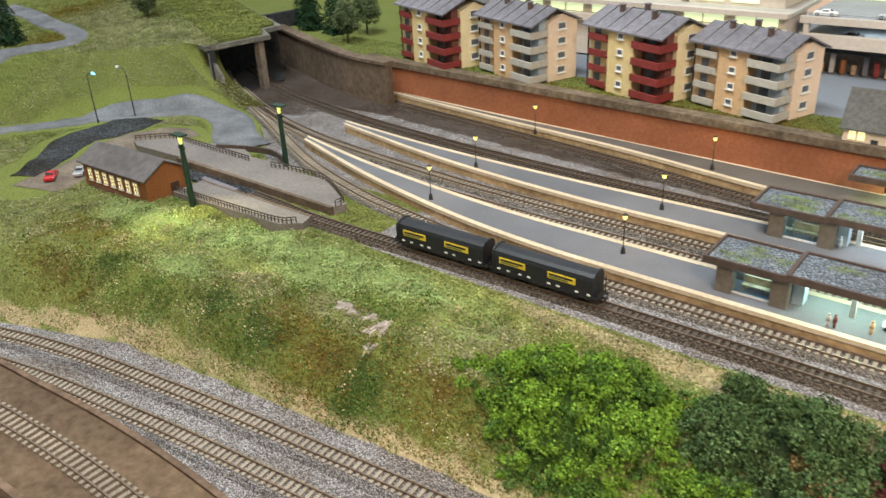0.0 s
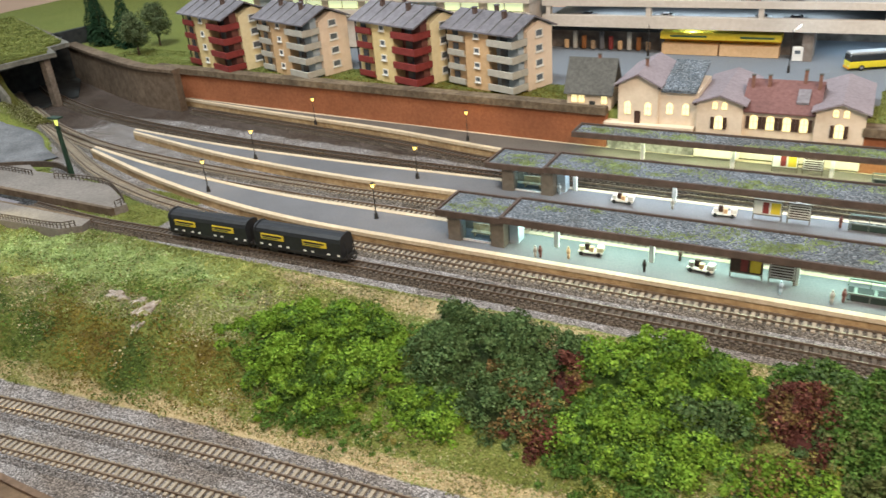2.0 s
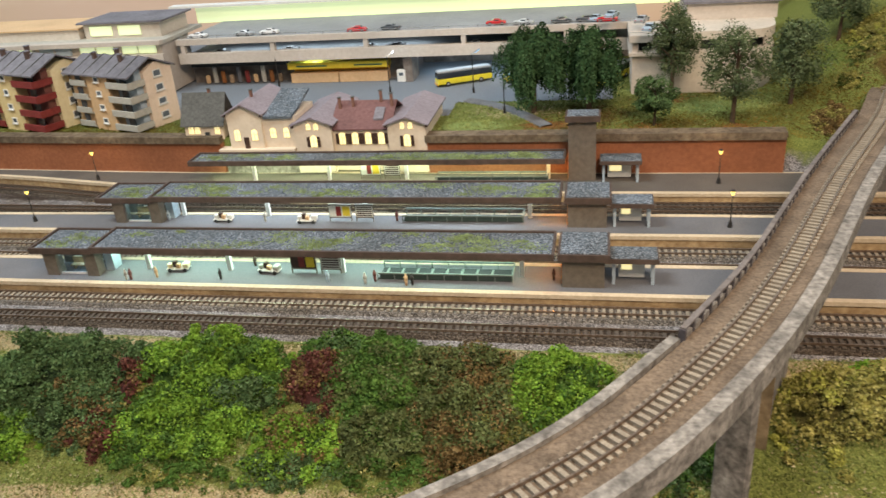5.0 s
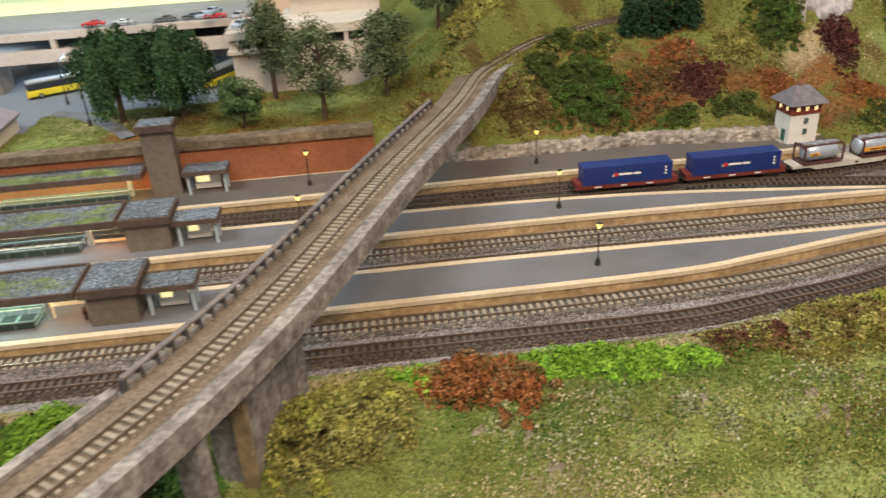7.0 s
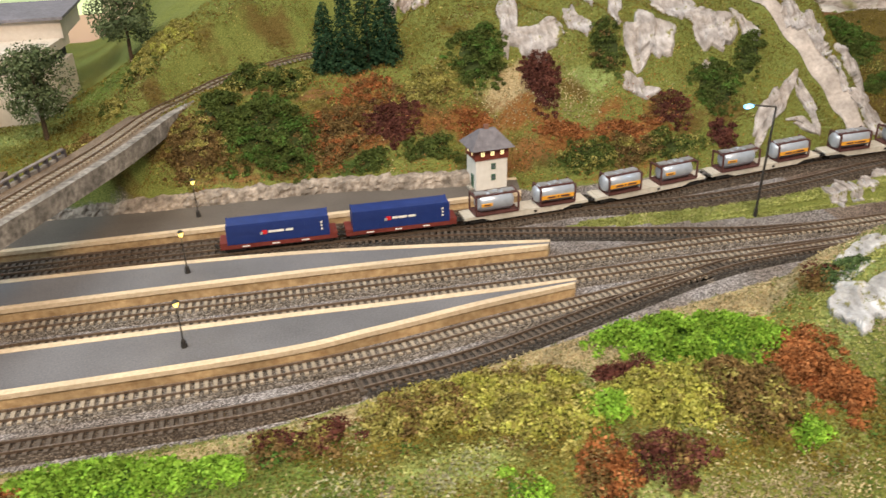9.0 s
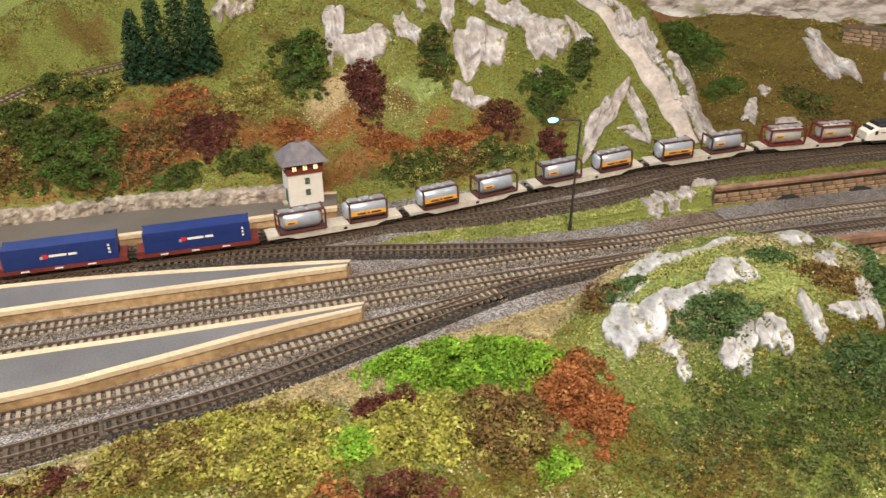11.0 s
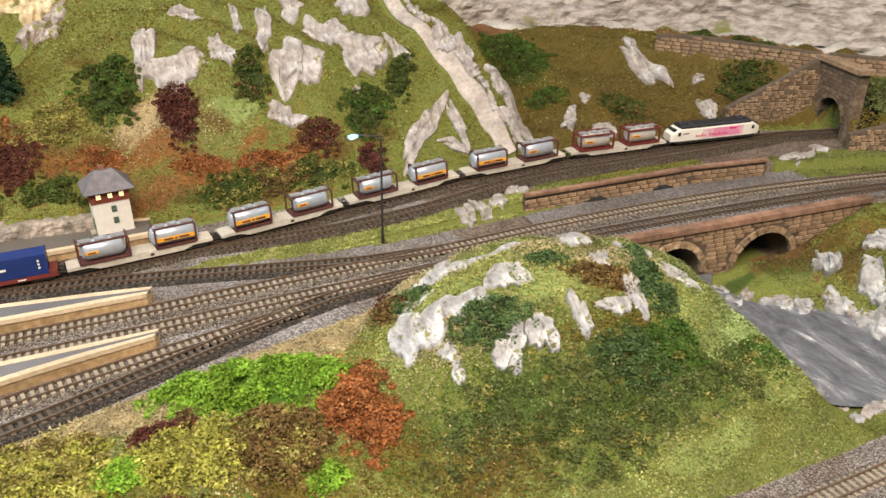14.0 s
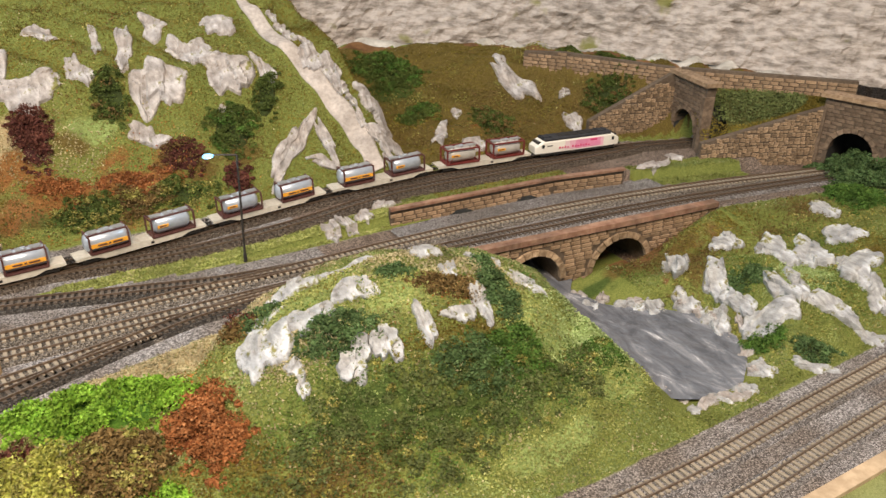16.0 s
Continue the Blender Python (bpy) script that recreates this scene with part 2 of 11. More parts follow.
def course(pts, step=0.006):
    """A smooth line through points, evenly stepped: places, unit tangents."""
    p = np.array([(*q, 0.0)[:3] for q in pts], float)
    e = np.vstack([2 * p[0] - p[1], p, 2 * p[-1] - p[-2]])
    out = []
    for i in range(1, len(e) - 2):
        s = np.linspace(0, 1, 40, endpoint=False)[:, None]
        a, b, c, d = e[i - 1], e[i], e[i + 1], e[i + 2]
        out.append(0.5 * (2 * b + (c - a) * s + (2 * a - 5 * b + 4 * c - d) * s**2 + (3 * b - a - 3 * c + d) * s**3))
    q = np.vstack(out + [p[-1:]])
    l = np.r_[0, np.cumsum(np.linalg.norm(np.diff(q, axis=0), axis=1))]
    s = np.arange(0, l[-1], step)
    r = np.stack([np.interp(s, l, q[:, k]) for k in range(3)], 1)
    t = np.gradient(r, axis=0)
    return r, t / np.linalg.norm(t, axis=1)[:, None]


def sweep(line, profile, closed=True):
    """A profile of (sideways to the left, up) carried along a line."""
    r, t = line
    side = np.stack([-t[:, 1], t[:, 0], 0 * t[:, 0]], 1)
    side /= np.linalg.norm(side, axis=1)[:, None]
    bm = bmesh.new()
    rows = [[bm.verts.new(tuple(r[i] + side[i] * u + np.array((0, 0, v)))) for u, v in profile] for i in range(len(r))]
    n = len(profile)
    for a, b in zip(rows, rows[1:]):
        for k in range(n if closed else n - 1):
            bm.faces.new((a[k], a[(k + 1) % n], b[(k + 1) % n], b[k]))
    if closed:
        bm.faces.new(rows[0])
        bm.faces.new(list(reversed(rows[-1])))
    bmesh.ops.recalc_face_normals(bm, faces=bm.faces[:])
    return bm


def S(a, b, v):
    t = np.clip((v - a) / (b - a), 0, 1)
    return t * t * (3 - 2 * t)

# ---- the lie of the land ----
def along(x, xs, ys):
    return np.interp(x, xs, ys)


WALL = [(-0.80, 0.806), (-0.56, 0.789), (-0.37, 0.777), (-0.13, 0.764), (0.2, 0.758), (0.53, 0.755)]
BROWN = [(-1.25, 0.95), (-1.05, 0.868), (-0.91, 0.814), (-0.80, 0.778), (-0.72, 0.770)]


def back_line(x):
    """Where the low ground ends and the upper ground begins."""
    return along(x, [-1.4, -1.05, -0.91, -0.80, -0.72, -0.37, -0.13, 0.2, 0.53, 0.80, 0.93, 1.0, 1.3, 1.5, 1.63, 1.72, 1.9],
                 [1.0, 0.875, 0.822, 0.812, 0.806, 0.782, 0.769, 0.765, 0.759, 0.757, 0.740, 0.722, 0.722, 0.712, 0.695, 0.66, 0.60])


def land(x, y):
    """Height of the ground."""
    wob = 0.0035 * np.sin(37 * x + 11 * np.sin(13 * y)) * np.cos(41 * y + 5 * np.sin(17 * x)) + 0.0015 * np.sin(113 * x + 3) * np.sin(97 * y)
    wob = wob * (0.25 + 0.75 * S(-0.84, -0.70, x))
    # front slope down to the lower line
    foot = along(x, [-1.4, -0.68, -0.55, -0.42, -0.23, 0.0, 0.4, 0.9, 1.3, 1.6, 2.3], [0.0, 0.19, 0.236, 0.254, 0.274, 0.287, 0.296, 0.288, 0.272, 0.278, 0.31])
    crest = along(x, [-1.4, -0.6, -0.40, -0.28, -0.15, 0.38, 0.46, 0.60, 1.0, 1.30], [0.16, 0.30, 0.325, 0.345, 0.42, 0.42, 0.36, 0.365, 0.36, 0.35])
    top = along(x, [-1.2, -0.4, -0.3, -0.1, 0.4, 0.5, 0.7, 0.95, 1.3], [0.0, 0.0, 0.002, 0.0, 0.0, 0.019, 0.014, 0.008, 0.002])
    edge = along(x, [-1.3, 0.72, 0.82, 0.9, 1.0, 1.14, 1.3, 1.6, 1.9], [0.428, 0.432, 0.452, 0.468, 0.49, 0.518, 0.518, 0.49, 0.43])
    t = np.clip((y - foot) / np.maximum(crest - foot, 1e-3), 0, 1)
    rise = np.sin(t * math.pi / 2) ** 1.25
    z = -0.047 + (top + 0.047) * rise
    flat = S(0, 1, np.clip((y - crest) / np.maximum(edge - crest, 1e-3), 0, 1))
    z = z * (1 - flat) + (-0.001) * flat
    z = z + wob * np.clip((y - foot) / 0.03, 0, 1) * (1 - S(edge - 0.03, edge - 0.005, y))
    # knoll with rocks
    r = np.sqrt(((x - 1.215) / 0.15) ** 2 + ((y - 0.435) / 0.098) ** 2)
    z = np.maximum(z, np.where(r < 1, 0.058 * np.maximum(1 - r * r, 0) ** 0.8 + z * 0.3, -9) + wob)
    # river bed and its far bank
    riv = along(y, [0.27, 0.31, 0.4, 0.5, 0.6], [1.40, 1.425, 1.43, 1.425, 1.43])
    d = x - riv
    d2 = x - along(y, [0.30, 0.355, 0.40, 0.432, 0.47, 0.5], [1.45, 1.50, 1.503, 1.475, 1.44, 1.43])
    far = -0.050 + 0.034 * S(0.0, 0.075, d2) + 0.018 * S(0.11, 0.26, d2)
    cove = -0.050 + 0.012 * S(0.0, 0.05, d2) + 0.042 * S(0.085, 0.20, d2)
    far = far + (cove - far) * S(0.435, 0.475, y)
    far = -0.047 + (far + 0.047) * S(0.285, 0.34, y) + wob * S(0.05, 0.1, d) * S(0.285, 0.33, y)
    near_ = z * (1 - S(-0.085, -0.022, d)) + (-0.052) * S(-0.085, -0.022, d)
    low = np.where(d < 0, near_, np.maximum(far, -0.052 + 0 * x))
    low = np.maximum(low, -0.052 + 0.0062 * (1 - S(0.298, 0.314, y)))
    z = np.where((x > 1.3) & (y < 0.62), low, z)
    # bed of the lower pair of tracks past the throat, solid beside the arched viaduct
    bed = 0 * x
    lowfront = along(x, [1.0, 1.3, 1.38, 1.5, 1.6, 1.75, 1.9], [0.522, 0.526, 0.519, 0.505, 0.497, 0.475, 0.43])
    solid = (x > 1.62) & (y > lowfront)
    z = np.where(solid, bed - 0.001, z)
    z = np.where((x > 1.62) & (y <= lowfront), np.minimum(z + 0.0, 0.004) * S(-0.02, -0.06, y - lowfront) + 0.003 * (1 - S(-0.02, -0.06, y - lowfront)), z)
    z = np.where((x > 1.0) & (x <= 1.30) & (y > lowfront + 0.01), bed - 0.001, z)
    under = (x > 1.30) & (x <= 1.62) & (y > lowfront - 0.005) & (y < 0.615)
    z = np.where(under, -0.05, z)
    # shelf of the upper pair
    upper = 0.011 * S(1.05, 1.35, x)
    ufront = along(x, [1.0, 1.2, 1.305, 1.5, 1.585, 1.63, 1.75], [0.622, 0.622, 0.623, 0.613, 0.598, 0.590, 0.555])
    z = np.where((x > 1.0) & (y > ufront), upper - 0.001, z)
    # upper ground
    b = back_line(x)
    up = y - b
    town = 0.05 + 0.004 * S(-0.75, -1.0, x)
    slope_w = 0.018 + 0.85 * np.minimum(up, 0.14) + 0.25 * np.maximum(up - 0.14, 0)
    slope_e = 0.0005 + upper + 1.05 * np.minimum(up, 0.115) + 0.45 * np.maximum(up - 0.115, 0)
    hill = slope_w * (1 - S(0.912, 0.945, x)) + slope_e * S(0.912, 0.945, x)
    hill = town * (1 - S(0.50, 0.74, x + 0.25 * np.maximum(0.9 - y, 0))) + hill * S(0.50, 0.74, x + 0.25 * np.maximum(0.9 - y, 0))
    hill = np.where((x > 0.45) & (y > 0.95), np.minimum(hill, 0.06 + 0.3 * np.maximum(x - 0.5, 0) + 0.1), hill)
    # ledge that carries the single line past the bridge
    ly = along(x, [0.60, 0.637, 0.668, 0.708, 0.747, 0.786, 0.84, 0.93], [0.75, 0.832, 0.868, 0.895, 0.910, 0.920, 0.93, 0.94])
    lz = along(x, [0.60, 0.637, 0.668, 0.708, 0.747, 0.786, 0.84, 0.93], [0.071, 0.0722, 0.076, 0.085, 0.090, 0.095, 0.098, 0.10]) - 0.0005
    on = S(0.59, 0.63, x) * (1 - S(0.83, 0.93, x))
    hill = np.where(y < ly, hill * (1 - on) + np.minimum(hill, lz) * on, hill)
    keep = on * (1 - S(0.016, 0.05, np.abs(y - ly)))
    hill = hill * (1 - keep) + lz * keep
    road = along(x, [1.25, 1.437, 1.595, 1.713, 1.79, 1.858], [1.06, 1.02, 0.974, 0.865, 0.73, 0.60])
    brow = along(x, [1.25, 1.437, 1.520, 1.565, 1.665, 1.738, 1.80, 1.88], [1.048, 1.008, 0.972, 0.925, 0.80, 0.68, 0.60, 0.52])
    brim = 0.085 - 0.008 * S(1.56, 1.63, x)
    s = np.clip(up / np.maximum(brow - b, 1e-3), 0, 1)
    vale = 0.012 + (brim - 0.012) * (0.5 * s + 0.5 * s ** 2)
    vale = np.where(y > brow, 0.085, vale)
    lip = along(y, [0.7, 0.75, 0.81, 0.88, 0.93, 0.99, 1.1], [1.36, 1.355, 1.352, 1.335, 1.32, 1.30, 1.27])
    k = S(0.0, 0.045, x - lip)
    high = hill * (1 - k) + vale * k
    rough = wob * 1.6 * S(0.0, 0.03, up) * S(0.55, 0.8, x)
    z = np.where(up > 0, high + rough, z)
    # western hill behind the lane
    hx = along(x, [-1.6, -1.25, -1.1, -1.0, -0.93, -0.80, -0.70], [0.30, 0.36, 0.46, 0.58, 0.635, 0.685, 0.72])
    w = y - hx
    west = 1.0 * np.minimum(np.maximum(w, 0), 0.080) + 0.10 * np.maximum(w - 0.080, 0)
    cut = along(x, [-1.6, -1.1, -0.95, -0.85, -0.74], [0.90, 0.72, 0.668, 0.662, 0.70])
    keep = 1 - S(0.0, 0.012, y - cut)
    gate = S(-0.72, -0.86, x)
    z = np.where((x < -0.70) & (up <= 0), z + (west + wob) * keep * gate, z)
    return z


GRID = {}
# low growth in the grass: place, half-widths and tone
PATCHES = (
    # western hill and bank
    (-1.00, 0.640, 0.060, 0.030, "grey"), (-1.08, 0.600, 0.060, 0.050, "grey"), (-1.16, 0.640, 0.060, 0.040, "grey"), (-1.06, 0.680, 0.060, 0.030, "grey"), (-1.10, 0.520, 0.030, 0.050, "grey"), (-0.92, 0.655, 0.040, 0.020, "grey"), (-1.20, 0.560, 0.030, 0.040, "olive"), (-1.25, 0.66, 0.06, 0.05, "grey"), (-1.02, 0.610, 0.030, 0.014, "grey"), (-1.13, 0.460, 0.020, 0.040, "grey"), (-1.30, 0.46, 0.05, 0.06, "grey"), (-1.35, 0.66, 0.06, 0.06, "olive"), (-0.93, 0.560, 0.040, 0.022, "grey"), (-0.75, 0.280, 0.08, 0.030, "grey"), (-0.66, 0.250, 0.05, 0.020, "olive"), (-0.56, 0.330, 0.05, 0.016, "grey"), (-0.90, 0.300, 0.06, 0.03, "grey"), (-1.00, 0.36, 0.05, 0.04, "grey"),
    # lush and pale crest rows: mint-green grass, its brighter light in the colour too
    (-0.46, 0.376, 0.10, 0.024, "lush"), (-0.33, 0.385, 0.09, 0.024, "pale"), (-0.63, 0.350, 0.12, 0.026, "lush"), (-0.80, 0.320, 0.08, 0.040, "grey"), (-0.34, 0.300, 0.09, 0.022, "olive"), (-0.612, 0.278, 0.022, 0.012, "dark"), (-0.478, 0.294, 0.024, 0.016, "dark"), (-0.420, 0.292, 0.036, 0.014, "dark"), (-0.433, 0.328, 0.024, 0.014, "mid"), (-0.436, 0.280, 0.020, 0.010, "mid"), (-0.316, 0.294, 0.022, 0.020, "dark"), (-0.325, 0.284, 0.016, 0.016, "dark"), (-0.300, 0.288, 0.024, 0.014, "mid"), (-0.543, 0.276, 0.024, 0.010, "mid"),
    (-0.408, 0.366, 0.026, 0.012, "lush"), (-0.322, 0.400, 0.030, 0.014, "lush"), (-0.365, 0.385, 0.040, 0.012, "lush"), (-0.290, 0.400, 0.034, 0.012, "pale"), (-0.278, 0.368, 0.032, 0.016, "pale"), (-0.451, 0.352, 0.030, 0.012, "lush"), (-0.575, 0.262, 0.020, 0.008, "mid"), (-0.500, 0.340, 0.040, 0.014, "pale"), (-0.464, 0.322, 0.024, 0.014, "grey"), (-0.362, 0.290, 0.030, 0.016, "olive"), (-0.252, 0.372, 0.026, 0.014, "grey"), (-0.395, 0.310, 0.026, 0.014, "olive"),
    (-0.375, 0.330, 0.030, 0.014, "grey"), (-0.36, 0.362, 0.034, 0.012, "mid"), (-0.26, 0.315, 0.026, 0.018, "olive"), (-0.27, 0.345, 0.030, 0.016, "grey"), (-0.55, 0.310, 0.040, 0.014, "lush"), (-0.62, 0.330, 0.050, 0.016, "pale"), (-0.70, 0.300, 0.050, 0.020, "olive"), (-0.518, 0.390, 0.044, 0.016, "lush"), (-0.440, 0.396, 0.044, 0.016, "lush"), (-0.365, 0.400, 0.044, 0.016, "lush"), (-0.305, 0.412, 0.040, 0.012, "pale"),
    # front slope past the bridge
    (0.780, 0.378, 0.050, 0.020, "olive"), (0.868, 0.365, 0.046, 0.022, "olive"), (0.840, 0.392, 0.036, 0.014, "olive"), (0.968, 0.340, 0.040, 0.018, "olive"), (1.006, 0.345, 0.034, 0.018, "olive"), (1.030, 0.330, 0.034, 0.014, "olive"), (0.915, 0.318, 0.050, 0.014, "olive"), (1.075, 0.350, 0.030, 0.018, "olive"), (0.80, 0.335, 0.060, 0.016, "olive"), (1.10, 0.318, 0.040, 0.014, "olive"),
    (0.62, 0.345, 0.050, 0.022, "mid"), (0.70, 0.372, 0.050, 0.014, "mid"), (0.56, 0.340, 0.030, 0.020, "mid"), (0.76, 0.352, 0.040, 0.016, "mid"), (0.68, 0.318, 0.060, 0.012, "mid"), (0.80, 0.325, 0.050, 0.012, "mid"), (1.02, 0.312, 0.050, 0.014, "mid"), (0.66, 0.335, 0.030, 0.008, "pale"), (0.73, 0.340, 0.024, 0.008, "pale"), (0.60, 0.318, 0.050, 0.010, "straw"), (0.82, 0.362, 0.040, 0.014, "pale"), (0.92, 0.335, 0.040, 0.012, "pale"), (0.74, 0.312, 0.060, 0.010, "pale"), (0.98, 0.322, 0.050, 0.012, "straw"), (0.80, 0.428, 0.040, 0.010, "straw"), (0.87, 0.444, 0.044, 0.011, "straw"), (0.94, 0.460, 0.044, 0.012, "straw"), (1.00, 0.474, 0.044, 0.012, "straw"), (1.06, 0.486, 0.044, 0.012, "straw"), (1.12, 0.496, 0.036, 0.011, "straw"),
    # knoll
    (1.140, 0.352, 0.052, 0.020, "dark"), (1.235, 0.332, 0.062, 0.020, "dark"), (1.305, 0.335, 0.024, 0.022, "dark"), (1.180, 0.338, 0.022, 0.012, "dark"), (1.290, 0.345, 0.020, 0.014, "mid"), (1.200, 0.318, 0.040, 0.012, "mid"), (1.345, 0.360, 0.020, 0.030, "lush"), (1.300, 0.372, 0.030, 0.020, "lush"), (1.120, 0.330, 0.034, 0.014, "brown"), (1.110, 0.372, 0.020, 0.016, "mid"), (1.240, 0.370, 0.050, 0.010, "olive"), (1.170, 0.448, 0.020, 0.012, "olive"), (1.330, 0.320, 0.030, 0.014, "pale"), (1.260, 0.300, 0.050, 0.010, "pale"), (1.160, 0.446, 0.060, 0.018, "pale"), (1.200, 0.405, 0.050, 0.016, "pale"), (1.265, 0.425, 0.030, 0.016, "straw"), (1.130, 0.400, 0.030, 0.014, "straw"), (1.090, 0.420, 0.018, 0.020, "pale"), (1.225, 0.455, 0.030, 0.012, "straw"), (1.290, 0.385, 0.024, 0.020, "pale"),
    # far bank of the stream
    (1.560, 0.400, 0.030, 0.020, "mid"), (1.600, 0.360, 0.030, 0.026, "lush"), (1.640, 0.430, 0.030, 0.020, "brown"), (1.680, 0.350, 0.030, 0.026, "olive"), (1.560, 0.450, 0.040, 0.014, "brown"), (1.470, 0.470, 0.030, 0.012, "mid"), (1.500, 0.486, 0.050, 0.018, "brown"), (1.560, 0.478, 0.040, 0.018, "brown"), (1.450, 0.482, 0.030, 0.012, "dark"), (1.600, 0.462, 0.040, 0.020, "olive"), (1.660, 0.400, 0.030, 0.030, "mid"), (1.620, 0.330, 0.040, 0.020, "mid"), (1.700, 0.440, 0.030, 0.024, "brown"), (1.530, 0.430, 0.024, 0.016, "brown"),
    # lawn behind the station
    (0.200, 0.800, 0.050, 0.020, "pale"), (0.300, 0.790, 0.050, 0.016, "brown"), (0.330, 0.830, 0.040, 0.030, "brown"), (0.240, 0.850, 0.040, 0.020, "straw"), (0.420, 0.800, 0.060, 0.030, "olive"), (0.470, 0.860, 0.060, 0.030, "pale"), (-0.30, 0.80, 0.30, 0.020, "olive"),
    # hillside, valley and the end of the bridge
    (0.690, 0.800, 0.070, 0.034, "brown"), (0.800, 0.800, 0.070, 0.040, "brown"), (0.930, 0.790, 0.060, 0.020, "brown"), (0.730, 0.870, 0.060, 0.020, "olive"), (0.600, 0.800, 0.030, 0.050, "olive"), (1.480, 0.860, 0.090, 0.060, "olive"), (1.600, 0.780, 0.080, 0.050, "brown"), (1.420, 0.900, 0.050, 0.050, "olive"),     (1.02, 0.766, 0.034, 0.012, "rust"), (1.08, 0.776, 0.036, 0.012, "rust"), (1.135, 0.764, 0.030, 0.010, "rust"), (0.97, 0.775, 0.030, 0.012, "rust"), (0.90, 0.790, 0.034, 0.012, "rust"), (1.00, 0.745, 0.036, 0.012, "brown"), (1.06, 0.756, 0.036, 0.010, "brown"), (1.17, 0.757, 0.030, 0.012, "brown"), (1.21, 0.762, 0.026, 0.014, "brown"), (1.05, 0.790, 0.034, 0.012, "brown"), (1.40, 0.90, 0.030, 0.030, "brown"), (1.44, 0.78, 0.034, 0.020, "brown"), (1.53, 0.87, 0.046, 0.020, "olive"), (1.57, 0.83, 0.034, 0.018, "brown"), (1.60, 0.78, 0.034, 0.016, "olive"), (1.52, 0.74, 0.040, 0.012, "brown"), (1.42, 0.83, 0.024, 0.024, "olive"), (1.65, 0.74, 0.030, 0.016, "brown"), (1.40, 0.735, 0.026, 0.012, "olive"), (0.640, 0.800, 0.026, 0.026, "brown"), (0.700, 0.850, 0.034, 0.016, "olive"), (0.620, 0.760, 0.024, 0.012, "olive"), (0.720, 0.780, 0.040, 0.014, "brown"), (0.800, 0.830, 0.036, 0.022, "olive"), (0.690, 0.930, 0.046, 0.020, "olive"), (0.760, 0.950, 0.046, 0.016, "brown"), (0.560, 0.860, 0.022, 0.030, "olive"), (0.590, 0.930, 0.030, 0.030, "mid"), (0.860, 0.855, 0.040, 0.020, "brown"), (0.920, 0.780, 0.036, 0.014, "olive"), (0.640, 0.870, 0.020, 0.022, "brown"), (0.950, 0.860, 0.036, 0.020, "olive"), (0.880, 0.900, 0.044, 0.018, "olive"),
    (1.034, 0.757, 0.034, 0.011, "rust"), (0.905, 0.789, 0.026, 0.010, "rust"), (0.835, 0.838, 0.030, 0.010, "rust"), (0.875, 0.805, 0.040, 0.020, "brown"), (1.096, 0.757, 0.026, 0.009, "maroon"), (0.87, 0.790, 0.024, 0.012, "maroon"), (1.05, 0.742, 0.060, 0.010, "dark"), (1.15, 0.742, 0.050, 0.010, "mid"), (0.76, 0.770, 0.040, 0.014, "brown"), (0.82, 0.765, 0.030, 0.010, "dark"), (0.96, 0.762, 0.034, 0.012, "olive"), (1.075, 0.800, 0.030, 0.014, "pale"), (1.048, 0.785, 0.024, 0.014, "straw"), (0.985, 0.795, 0.022, 0.018, "straw"), (1.455, 0.900, 0.040, 0.034, "dark"))


